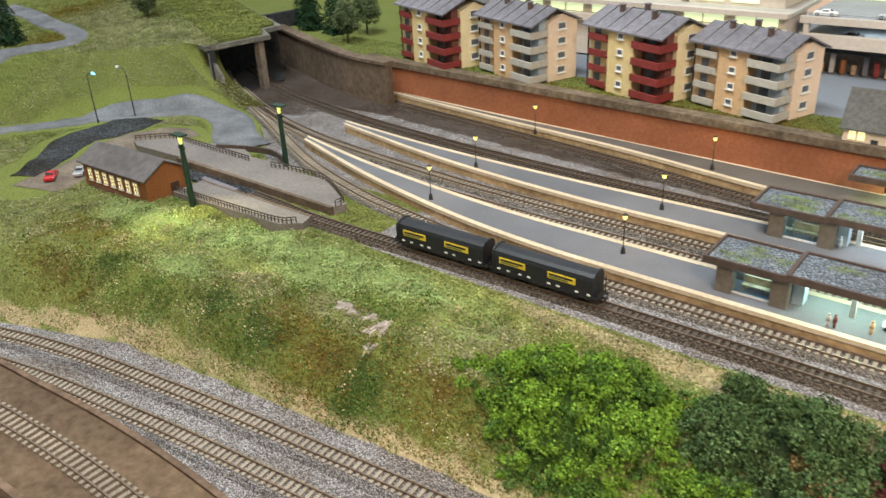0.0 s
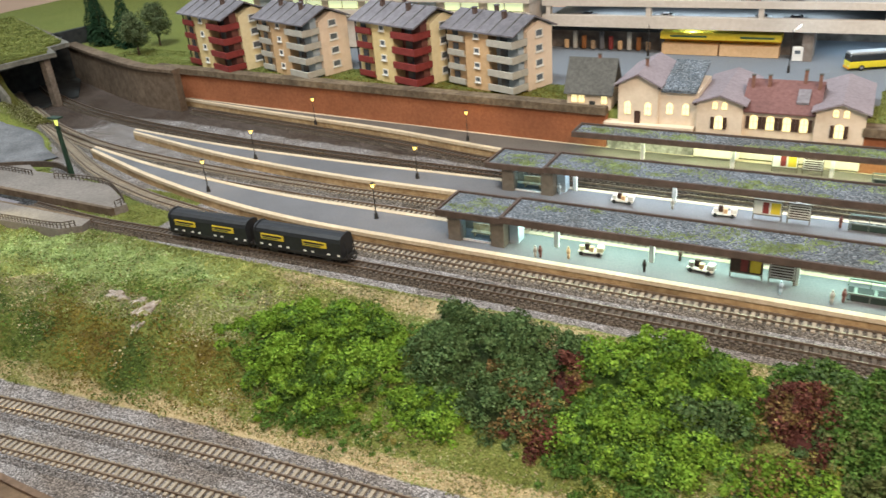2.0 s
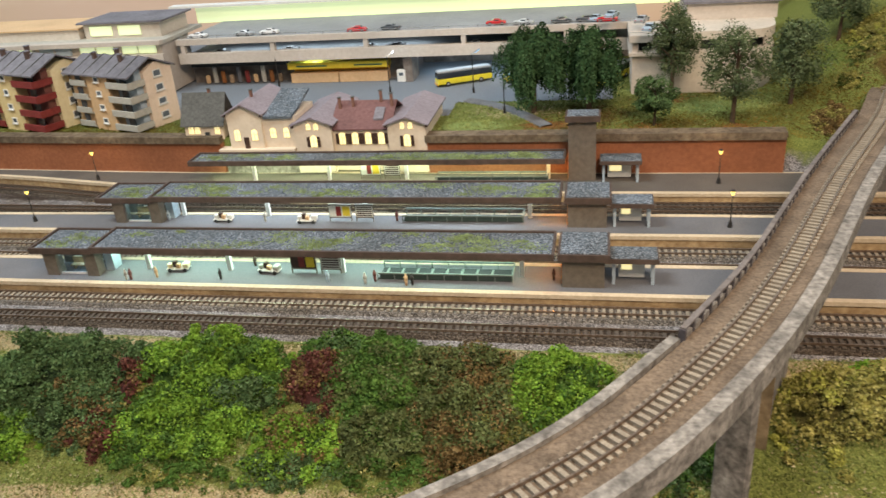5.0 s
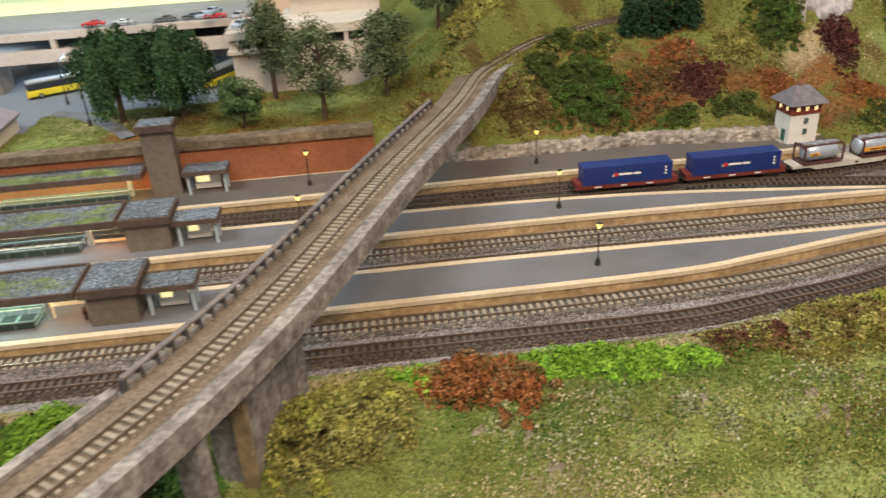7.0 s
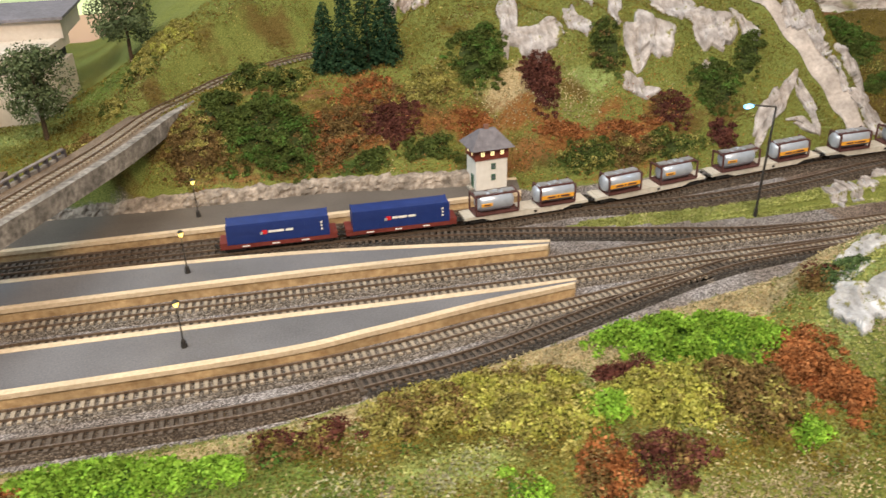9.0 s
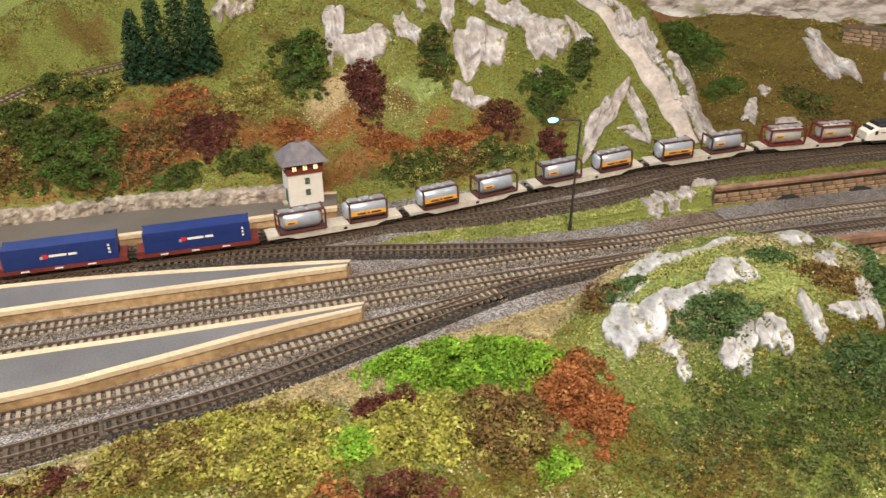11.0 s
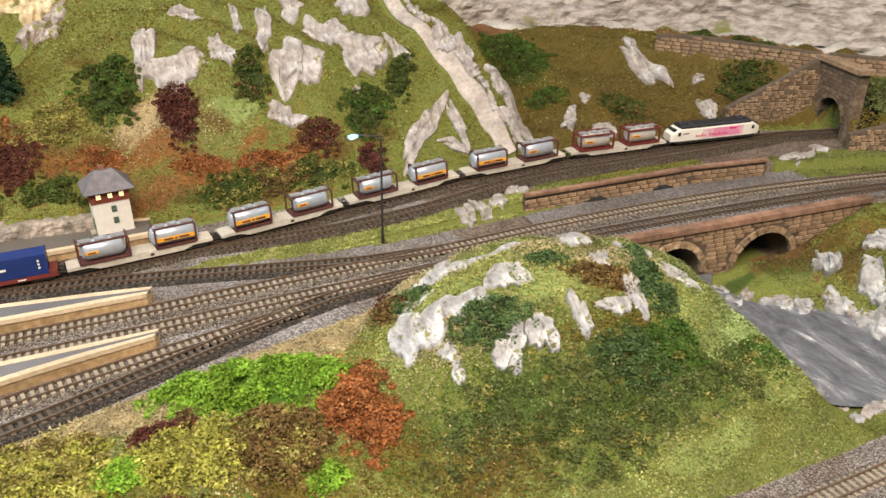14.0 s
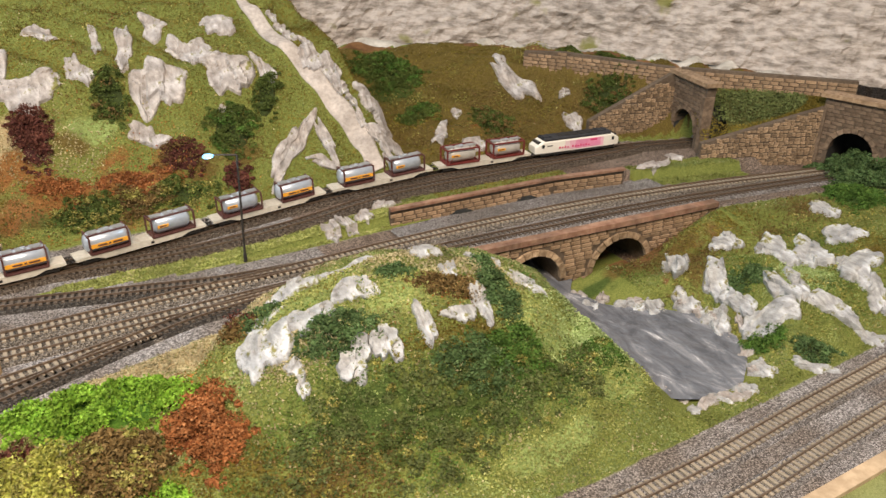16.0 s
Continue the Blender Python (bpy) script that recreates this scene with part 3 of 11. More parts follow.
def ground():
    step = 0.005
    xs, ys = np.arange(-1.6, 2.3001, step), np.arange(-0.02, 1.32, step)
    X, Y = np.meshgrid(xs, ys)
    Z = land(X, Y)
    n, m = X.shape
    me = bpy.data.meshes.new("ground")
    idx = np.arange(n * m).reshape(n, m)
    quads = np.stack([idx[:-1, :-1], idx[:-1, 1:], idx[1:, 1:], idx[1:, :-1]], -1).reshape(-1, 4)
    me.from_pydata(np.stack([X, Y, Z], -1).reshape(-1, 3), [], quads)
    me.materials.append(M["ground"])
    me.polygons.foreach_set("use_smooth", [True] * len(me.polygons))
    b = back_line(X)
    up = Y - b
    foot = along(X, [-1.4, -0.68, -0.55, -0.42, -0.23, 0.0, 0.4, 0.9, 1.3, 1.6, 2.3], [0.0, 0.19, 0.236, 0.254, 0.274, 0.287, 0.296, 0.288, 0.272, 0.278, 0.31])
    edge = along(X, [-1.3, -0.5, 0.72, 0.82, 0.9, 1.0, 1.14, 1.3, 1.6, 1.9], [0.428, 0.428, 0.432, 0.452, 0.468, 0.49, 0.518, 0.518, 0.49, 0.43])
    wave = 0.5 + 0.5 * np.sin(23 * X + 9 * np.sin(31 * Y)) * np.cos(29 * Y + 4)
    band = np.exp(-((Y - foot - 0.012) / 0.012) ** 2)
    strip = np.exp(-((Y - edge + 0.014) / 0.012) ** 2) * S(-0.35, -0.2, X)
    strip = np.maximum(strip, 1.15 * np.exp(-((Y - edge + 0.017) / 0.021) ** 2) * S(0.72, 0.85, X) * (1 - S(1.10, 1.18, X)))
    dry = np.clip(0.5 * band + 0.8 * strip + 0.35 * wave * (Y < edge), 0, 1)
    tar = np.zeros_like(X)
    tar = np.maximum(tar, ((up > 0.075) & (X < 0.35) & (X > -0.75) & (Y < 1.4)).astype(float) * (1 - (X > 0.16) * (Y < 0.90)))
    chips = np.minimum(np.clip(0.5 + (Y - edge) / 0.008, 0, 1), np.clip(0.5 - (up + 0.001) / 0.008, 0, 1)) * (X > -0.45)
    lane = Y - along(X, [-1.0, -0.83, -0.7], [0.70, 0.63, 0.53])
    chips = np.maximum(chips, ((up < 0) & (X <= -0.45) & (lane > 0.0) & (land(X, Y) < 0.004)).astype(float))
    chips = np.maximum(chips, np.clip(0.5 + (foot + 0.004 - Y) / 0.008, 0, 1))
    isle = (X > 0.985) & (X < 1.345) & (Y < along(X, [0.98, 1.07, 1.15, 1.22, 1.33], [0.643, 0.652, 0.642, 0.647, 0.642])) & (Y > along(X, [0.98, 1.03, 1.11, 1.16, 1.22, 1.33], [0.642, 0.630, 0.618, 0.614, 0.612, 0.614]))
    chips = chips * (1 - isle)
    nook = (X > 1.60) & (X < 1.735) & (Y > along(X, [1.6, 1.75], [0.572, 0.538])) & (Y < along(X, [1.6, 1.75], [0.612, 0.588]))
    chips = chips * (1 - nook)
    riv = along(Y, [0.27, 0.31, 0.4, 0.5, 0.6], [1.40, 1.425, 1.43, 1.425, 1.43])
    chips = chips * (1 - ((np.abs(X - riv) < 0.1) & (Y > 0.295)))
    road = along(X, [1.25, 1.437, 1.595, 1.713, 1.79, 1.858], [1.06, 1.02, 0.974, 0.865, 0.73, 0.60])
    rock = ((Y > road + 0.014) & (X > 1.30)).astype(float)
    lip = along(Y, [0.7, 0.75, 0.81, 0.88, 0.93, 0.99, 1.1], [1.36, 1.355, 1.352, 1.335, 1.32, 1.30, 1.27])
    earth = 0.9 * ((np.abs(Y - road) < 0.012) & (X > 1.36)) + 0.28 * wave * (X > 1.37) * (up > 0.012) * (Y < road - 0.014) + 0.5 * wave * (X > 1.50) * (Y < 0.62) * (Y > 0.44) + 0.22 * (X > 1.36) * (X < 1.60) * (Y > 0.44) * (Y < 0.56) + 0.6 * (up > 0.004) * (1 - S(0.06, 0.15, up)) * S(0.58, 0.66, X) * (1 - S(1.05, 1.2, X)) * (0.35 + 0.65 * wave)
    rust = np.zeros_like(X)
    for cx, cy, rx, ry, k in ((0.845, 0.80, 0.05, 0.03, 0.9), (0.937, 0.784, 0.035, 0.018, 0.8), (1.10, 0.756, 0.05, 0.014, 1.0), (1.03, 0.756, 0.04, 0.014, 0.9), (0.79, 0.79, 0.05, 0.05, 0.6), (0.99, 0.78, 0.05, 0.02, 0.7), (1.14, 0.772, 0.03, 0.012, 0.7),
                              (1.06, 0.44, 0.02, 0.02, 0.6), (1.245, 0.402, 0.03, 0.012, 0.9), (1.53, 0.78, 0.05, 0.02, 0.6), (0.39, 0.79, 0.03, 0.02, 0.7), (0.475, 0.785, 0.03, 0.02, 0.7), (0.28, 0.80, 0.04, 0.02, 0.8), (0.42, 0.89, 0.03, 0.02, 0.7)):
        rust = np.maximum(rust, k * np.exp(-((X - cx) / rx) ** 2 - ((Y - cy) / ry) ** 2))
    rust = np.maximum(rust, (0.16 + 0.38 * wave) * (up > 0.002) * (1 - S(0.05, 0.12, up)) * S(0.62, 0.70, X) * (1 - S(1.10, 1.22, X)))
    dry = np.maximum(dry, 0.75 * np.exp(-((X - 1.0) / 0.06) ** 2 - ((Y - 0.80) / 0.03) ** 2))
    dry = dry * (1 - 0.85 * (X > 1.34) * (Y < 0.6)) * (1 - isle) * (1 - 0.7 * (X > 1.09) * (X < 1.34) * (Y < 0.40))
    GRID.update(xs=xs, ys=ys, dry=dry, tar=tar, chips=chips, rock=rock, earth=earth, rust=rust, isle=isle.astype(float))
    moss, lush, wilt = np.zeros_like(X), np.zeros_like(X), np.zeros_like(X)
    for cx, cy, rx, ry, key in PATCHES:
        f = np.exp(-0.75 * (((X - cx) / rx) ** 2 + ((Y - cy) / ry) ** 2))
        into = {"dark": moss, "mid": moss, "lush": lush, "pale": lush, "brown": wilt, "olive": wilt, "maroon": wilt, "rust": rust}.get(key)
        if into is not None:
            np.maximum(into, f * {"mid": 0.50, "dark": 0.72, "brown": 0.66, "olive": 0.55, "pale": 0.8, "rust": 0.55}.get(key, 0.95), out=into)
    wilt = np.maximum(wilt, 0.62 * (X > 1.375) * (up > 0.004) * (Y < road))
    # oil dirt by the tunnel; along the wall also shade put into the colour
    soot_shade = np.maximum(np.exp(-((X + 0.90) / 0.13) ** 2 - ((Y - 0.69) / 0.05) ** 2), 0.75 * (X < -0.20) * (up < 0.0) * S(0.0, 0.03, Y - along(X, [-1.0, -0.7, -0.37, -0.2], [0.70, 0.715, 0.69, 0.68])))
    tan = 0.8 * chips * (X > 1.22) * (Y > 0.45)
    for name, v in (("soot_shade", soot_shade), ("tan", tan), ("moss", moss), ("lush", lush), ("wilt", wilt), ("rust", rust), ("dry", dry), ("tar", tar), ("chips", chips), ("rock", rock), ("earth", earth)):
        a = me.attributes.new(name, "FLOAT", "POINT")
        a.data.foreach_set("value", np.ascontiguousarray(v, dtype=np.float32).ravel())
    me.update()
    return tagged(new("ground", me), "model landscape of flocked grass, earth and rock", "ground", kind="structure")


GROUND = ground()

# ---- tracks ----
SLEEPER = {}


def railway_track(label, pts, dark=False, single=0, lo=-9.0, hi=9.0, bed=True, pitch=0.0056, stones=""):
    """Two rails on sleepers; the sleepers between lo and hi (in x) are single pieces, as far as they may be."""
    root = thing("railway_track", label, "railway track")
    line = course([(x, y, z + 0.0015) for x, y, z in pts], 0.006)
    if bed:
        b = sweep(line, [(-0.0135, -0.0045), (-0.0098, 0.0), (0.0098, 0.0), (0.0135, -0.0045)], False)
        part("ballast_bed", b, M[stones or ("ballast_brown" if dark else "ballast")], root)
    for s in (-0.0049, 0.0049):
        part("rail", sweep(line, [(s - 0.0005, 0.0012), (s - 0.0005, 0.0030), (s + 0.0005, 0.0030), (s + 0.0005, 0.0012)]), M["rail"], root, "rusty steel rail with a worn top")
    q, t = course([(x, y, z + 0.0015) for x, y, z in pts], pitch)
    mat = M["sleeper_dark" if dark else "sleeper"]
    key = "dark" if dark else "pale"
    if key not in SLEEPER:
        SLEEPER[key] = mesh_of(boxes((-0.0013, 0.0013, -0.0080, 0.0080, -0.0010, 0.0013)), "sleeper", mat)
    rest = bmesh.new()
    made = 0
    for p, d in zip(q, t):
        turn = math.degrees(math.atan2(d[1], d[0]))
        m = pose(*p, 0, 0, turn)
        if made < single and lo < p[0] < hi:
            ob = part("sleeper", SLEEPER[key], None, root)
            ob.matrix_basis = m
            made += 1
        else:
            box(rest, -0.0013, 0.0013, -0.0080, 0.0080, -0.0010, 0.0013, m)
    if len(rest.verts):
        tagged(part("sleeper_rest", rest, mat, root), kind="stuff")
    else:
        rest.free()
    return line


def lvl(pts, z):
    return [(x, y, z) for x, y in pts]


def rises(pts, z0, z1, a, b):
    return [(x, y, z0 + (z1 - z0) * float(S(a, b, x))) for x, y in pts]


F1 = [(-1.3, 0.02), (-0.75, 0.158), (-0.587, 0.203), (-0.457, 0.226), (-0.343, 0.241), (-0.148, 0.261), (0.1, 0.272), (0.5, 0.276), (0.9, 0.267), (1.306, 0.251), (1.5, 0.258), (2.2, 0.285)]
railway_track("twin-line model track with pale concrete sleepers on grey ballast", lvl(F1, -0.045), single=300, lo=-0.62, hi=1.6)
railway_track("twin-line model track with pale concrete sleepers on grey ballast", lvl([(x, y - 0.036) for x, y in F1], -0.045), single=300, lo=-0.62, hi=1.6)
T1 = [(-0.622, 0.4475), (-0.58, 0.4445), (-0.51, 0.440), (-0.393, 0.444), (-0.204, 0.450), (0.07, 0.451), (0.5, 0.450), (0.7, 0.448), (0.784, 0.457), (0.862, 0.470), (0.957, 0.499), (1.061, 0.532), (1.12, 0.542), (1.211, 0.547), (1.267, 0.548), (1.326, 0.547), (1.387, 0.543), (1.451, 0.538), (1.521, 0.532), (1.598, 0.522), (1.662, 0.512), (1.741, 0.498), (1.85, 0.474), (2.0, 0.42)]
railway_track("siding track with dark timber sleepers in brown ballast", lvl(T1[:9], 0), dark=True, single=180, lo=-0.2, hi=1.2)
railway_track("throat track with oil-stained dark ballast and sleepers", lvl(T1[8:14], 0), dark=True, single=120, stones="ballast_oily")
railway_track("lower line with dark timber sleepers on grey ballast", lvl(T1[13:], 0), dark=True, stones="ballast")
T2 = [(-1.2, 0.83), (-1.05, 0.745), (-0.968, 0.702), (-0.81, 0.628), (-0.648, 0.550), (-0.531, 0.512), (-0.452, 0.497), (-0.35, 0.484), (-0.214, 0.482), (0.3, 0.482), (0.637, 0.480), (0.792, 0.488), (0.874, 0.502), (0.95, 0.514), (1.061, 0.531)]
railway_track("platform track with pale sleepers on grey ballast", lvl(T2, 0), single=290, lo=-0.6, hi=1.0, stones="ballast_mixed")
T3 = [(-1.2, 0.845), (-1.03, 0.733), (-0.831, 0.645), (-0.677, 0.598), (-0.542, 0.568), (-0.373, 0.557), (-0.18, 0.558), (0.3, 0.556), (0.6, 0.555), (0.75, 0.552), (0.9, 0.550), (1.045, 0.550), (1.13, 0.5485), (1.211, 0.547)]
railway_track("platform track with pale sleepers on grey ballast", lvl(T3, 0), single=150, lo=0.4, hi=1.2, stones="ballast_mixed")
T4 = [(-0.98, 0.715), (-0.842, 0.656), (-0.685, 0.614), (-0.482, 0.592), (-0.332, 0.586), (-0.187, 0.587), (0.4, 0.586), (0.6, 0.5845), (0.72, 0.582), (0.85, 0.580), (0.95, 0.578), (1.05, 0.578), (1.13, 0.577), (1.223, 0.576), (1.283, 0.577), (1.344, 0.576), (1.409, 0.573), (1.477, 0.568), (1.549, 0.560), (1.66, 0.541), (1.756, 0.519), (1.86, 0.494), (2.0, 0.45)]
railway_track("platform track with pale sleepers on grey ballast", lvl(T4, 0), single=200, lo=0.4, hi=1.6, stones="ballast_mixed")
T5 = [(-1.2, 0.88), (-1.03, 0.79), (-0.885, 0.737), (-0.74, 0.706), (-0.576, 0.686), (-0.425, 0.677), (-0.2, 0.672), (0.3, 0.666), (0.65, 0.664), (0.877, 0.661), (0.95, 0.664), (1.046, 0.673), (1.113, 0.682), (1.24, 0.688), (1.376, 0.688), (1.49, 0.679), (1.626, 0.660), (1.733, 0.634), (1.9, 0.58)]
T5Z = rises(T5, 0, 0.012, 1.05, 1.35)
railway_track("through track with dark sleepers in brown ballast", T5Z, dark=True, single=100, lo=0.9, hi=1.7)
T6 = [(-0.70, 0.775), (-0.36, 0.735), (-0.18, 0.705), (0.1, 0.688), (0.5, 0.686), (0.8, 0.685), (0.95, 0.684), (1.05, 0.680), (1.113, 0.682)]
railway_track("wall-side track with dark sleepers in brown ballast", lvl(T6, 0), dark=True)
T7 = [(1.0, 0.669), (1.1, 0.655), (1.21, 0.650), (1.33, 0.662), (1.469, 0.657), (1.56, 0.652), (1.66, 0.650)]
railway_track("branch track with dark sleepers in grey ballast", rises(T7, 0, 0.012, 1.05, 1.35), dark=True, single=80, lo=1.0, hi=1.7)
T8 = [(0.80, 0.661), (0.876, 0.650), (0.97, 0.629), (1.059, 0.604), (1.13, 0.585), (1.2, 0.576)]
railway_track("crossover track with dark sleepers", lvl(T8, 0), dark=True, stones="ballast_oily")
BR = [(-0.75, 0.03, 0.02), (-0.55, 0.083, 0.03), (-0.42, 0.100, 0.03), (-0.307, 0.107, 0.03), (-0.15, 0.098, 0.04), (0.02, 0.095, 0.055), (0.17, 0.120, 0.064), (0.27, 0.180, 0.069), (0.341, 0.242, 0.070), (0.404, 0.328, 0.071), (0.455, 0.423, 0.071), (0.524, 0.58, 0.071), (0.598, 0.735, 0.071), (0.637, 0.832, 0.0722), (0.668, 0.868, 0.076), (0.708, 0.895, 0.085), (0.747, 0.910, 0.090), (0.786, 0.920, 0.095), (0.84, 0.93, 0.098), (0.93, 0.94, 0.10)]
railway_track("single-line track with pale sleepers crossing on the girder bridge", BR, single=250, lo=0.25, hi=0.7, bed=False)

# ---- platforms ----
def strip(near, far, z, n=200):
    a, b = course(near, 0.004)[0], course(far, 0.004)[0]
    k = np.linspace(0, 1, n)
    pick = lambda q: np.stack([np.interp(k, np.linspace(0, 1, len(q)), q[:, i]) for i in range(2)], 1)
    return pick(a), pick(b)


def platform(label, near, far, top="asphalt"):
    root = thing("platform", label, "platform", kind="structure")
    a, b = strip(near, far, 0.01)
    w = np.linalg.norm(b - a, axis=1)
    d = (b - a) / w[:, None]
    lip = np.minimum(0.0055, w * 0.35)[:, None]
    def slab(name, p, q, z0, z1, mat, lab=""):
        bm = bmesh.new()
        rows = [[bm.verts.new((*u, z0)), bm.verts.new((*v, z0)), bm.verts.new((*v, z1)), bm.verts.new((*u, z1))] for u, v in zip(p, q)]
        for r, s in zip(rows, rows[1:]):
            for i in range(4):
                bm.faces.new((r[i], r[(i + 1) % 4], s[(i + 1) % 4], s[i]))
        bm.faces.new(rows[0]), bm.faces.new(rows[-1][::-1])
        bmesh.ops.recalc_face_normals(bm, faces=bm.faces[:])
        return part(name, bm, mat, root, lab)
    slab("core", a + d * 0.001, b - d * 0.001, -0.003, 0.0075, M["kerbwood"], "ochre platform side wall")
    slab("surface", a + d * lip, b - d * lip, 0.0070, 0.0100, M[top], "dark grey asphalt surface")
    slab("edge_strip", a, a + d * lip, 0.0068, 0.0103, M["edge"], "pale stone edging strip")
    slab("edge_strip", b - d * lip, b, 0.0068, 0.0103, M["edge"], "pale stone edging strip")
    return root


platform("island platform with dark asphalt and ochre stone edges",
         [(-0.69, 0.583), (-0.55, 0.539), (-0.42, 0.509), (-0.312, 0.495), (-0.2, 0.492), (0.1, 0.492), (0.5, 0.492), (0.72, 0.493), (0.80, 0.503), (0.88, 0.517), (0.955, 0.527)],
         [(-0.695, 0.596), (-0.55, 0.566), (-0.37, 0.545), (-0.2, 0.543), (0.1, 0.545), (0.5, 0.546), (0.72, 0.542), (0.80, 0.539), (0.88, 0.537), (0.957, 0.535)])
platform("island platform with dark asphalt and ochre stone edges",
         [(-0.69, 0.652), (-0.51, 0.618), (-0.34, 0.602), (-0.18, 0.600), (0.1, 0.600), (0.5, 0.600), (0.73, 0.598), (0.9, 0.592), (0.957, 0.590)],
         [(-0.70, 0.665), (-0.535, 0.649), (-0.367, 0.644), (-0.18, 0.646), (0.1, 0.648), (0.5, 0.648), (0.73, 0.638), (0.9, 0.612), (0.96, 0.600)])
platform("long wall-side platform with dark asphalt",
         [(-0.77, 0.800), (-0.555, 0.772), (-0.358, 0.750), (-0.19, 0.722), (0.0, 0.702), (0.4, 0.699), (0.74, 0.698), (0.885, 0.698), (0.97, 0.699)],
         [(-0.775, 0.808), (-0.555, 0.790), (-0.358, 0.780), (-0.19, 0.770), (0.0, 0.765), (0.4, 0.760), (0.74, 0.760), (0.885, 0.75), (0.975, 0.735)], "asphalt_shaded")

# ---- walls along the station ----
def wall_strip(name, label, pts, z0, z1, thick, mat, cap=None, cap_h=0.006, over=0.003):
    root = thing(name, label, "wall", kind="structure")
    line = course(lvl(pts, 0), 0.01)
    part("face", sweep(line, [(0, z0), (0, z1), (thick, z1), (thick, z0)]), mat, root)
    if cap:
        part("coping", sweep(line, [(-over, z1), (-over, z1 + cap_h), (thick + over, z1 + cap_h), (thick + over, z1)]), cap, root, "weathered mossy stone coping")
    return root


for stretch in (WALL[:4] + [(-0.090, 0.7625)], [(0.151, 0.7588)] + WALL[4:]):
    wall_strip("wall_red", "rust-red rendered retaining wall with stone coping", stretch, -0.005, 0.046, 0.012, M["redwall"], M["capstone"], 0.008)
wall_strip("wall_brown", "stained brown concrete retaining wall by the tunnel", BROWN, -0.005, 0.056, 0.012, M["brownwall"], M["brownwall"], 0.004)


def rough_wall():
    """Low battered wall of broken plaster rubble with an uneven crest."""
    r, t = course([(0.53, 0.757, 0), (0.626, 0.750, 0), (0.70, 0.749, 0), (0.80, 0.747, 0), (0.863, 0.736, 0), (0.928, 0.727, 0)], 0.0022)
    prof = ((0.0, -0.005), (0.0, 0.0095), (0.0010, 0.0125), (0.0022, 0.0150), (0.0030, 0.0172), (0.0046, 0.0192), (0.0080, 0.0204), (0.0120, 0.0206), (0.0170, 0.0200), (0.0210, 0.0120))
    bm = bmesh.new()
    rows = []
    for i, (p, d) in enumerate(zip(r, t)):
        row = []
        for k, (u, z) in enumerate(prof):
            v = Vector((p[0] * 170, p[1] * 170, z * 420))
            out = 0.0022 * noise.noise(v) + 0.0010 * noise.noise(v * 2.7)
            w = u - out * (0 < k < 9)
            zz = z + (0.0030 * noise.noise(Vector((p[0] * 95, 3.0, k * 0.4))) + 0.0012 * noise.noise(v * 1.9)) * (k > 2)
            row.append(bm.verts.new((p[0] - d[1] * w, p[1] + d[0] * w, zz)))
        rows.append(row)
    for a, b in zip(rows, rows[1:]):
        for k in range(len(prof) - 1):
            bm.faces.new((a[k], a[k + 1], b[k + 1], b[k]))
    bmesh.ops.recalc_face_normals(bm, faces=bm.faces[:])
    root = thing("wall_grey", "low broken pinkish grey stone wall below the hillside", "wall", kind="structure")
    part("face", bm, M["brokenstone"], root)
    return root


M["brokenstone"] = paint("broken_pinkish_stone", (0.20, 0.165, 0.135), (0.56, 0.49, 0.42), 210, 0.9, 60, 0.34, 1.0)
rough_wall()

# ---- more materials ----
M["glass"] = paint("window_glass_dark", (0.10, 0.12, 0.14), (0.16, 0.19, 0.22), 60, 0.12, 8, 0.1, 0.0, 0.0, 0.6)
M["litglass"] = glow("lit_window", (1.0, 0.86, 0.42), 1.1)
M["cream"] = paint("cream_plaster", (0.74, 0.62, 0.48), (0.82, 0.70, 0.56), 260, 0.8, 18, 0.08, 0.2)
M["sand"] = paint("apricot_plaster", (0.63, 0.41, 0.22), (0.73, 0.50, 0.29), 260, 0.8, 18, 0.08, 0.2)
M["yellowplaster"] = paint("yellow_plaster", (0.74, 0.57, 0.27), (0.83, 0.66, 0.35), 260, 0.8, 18, 0.08, 0.2)
M["paleyellow"] = paint("pale_yellow_plaster", (0.80, 0.69, 0.42), (0.88, 0.78, 0.52), 260, 0.8, 18, 0.08, 0.2)
M["palepeach"] = paint("pale_peach_plaster", (0.78, 0.62, 0.48), (0.86, 0.70, 0.56), 260, 0.8, 18, 0.08, 0.2)
M["maroon"] = paint("maroon_panels", (0.20, 0.032, 0.03), (0.28, 0.05, 0.045), 200, 0.6, 12, 0.1, 0.1)
M["greypanel"] = paint("grey_balcony_panels", (0.44, 0.42, 0.37), (0.55, 0.53, 0.47), 200, 0.7, 12, 0.1, 0.1)
M["maroondark"] = paint("maroon_recess", (0.16, 0.06, 0.05), (0.22, 0.09, 0.075), 200, 0.7, 12, 0.1, 0.1)
M["bluerecess"] = paint("blue_grey_recess", (0.38, 0.46, 0.53), (0.48, 0.57, 0.64), 200, 0.7, 12, 0.1, 0.1)
M["slate"] = paint("slate_grey_roof_sheets", (0.16, 0.15, 0.17), (0.25, 0.24, 0.27), 220, 0.7, 20, 0.2, 0.3, piece=0.12)
M["mauve"] = paint("mauve_roof_tiles", (0.235, 0.195, 0.22), (0.33, 0.285, 0.315), 320, 0.75, 20, 0.12, 0.5)
M["redroof"] = paint("dull_red_roof_tiles", (0.155, 0.075, 0.072), (0.23, 0.12, 0.115), 320, 0.75, 20, 0.15, 0.5)
M["darkroof"] = paint("dark_grey_roof", (0.09, 0.09, 0.085), (0.15, 0.15, 0.14), 320, 0.8, 20, 0.15, 0.5)
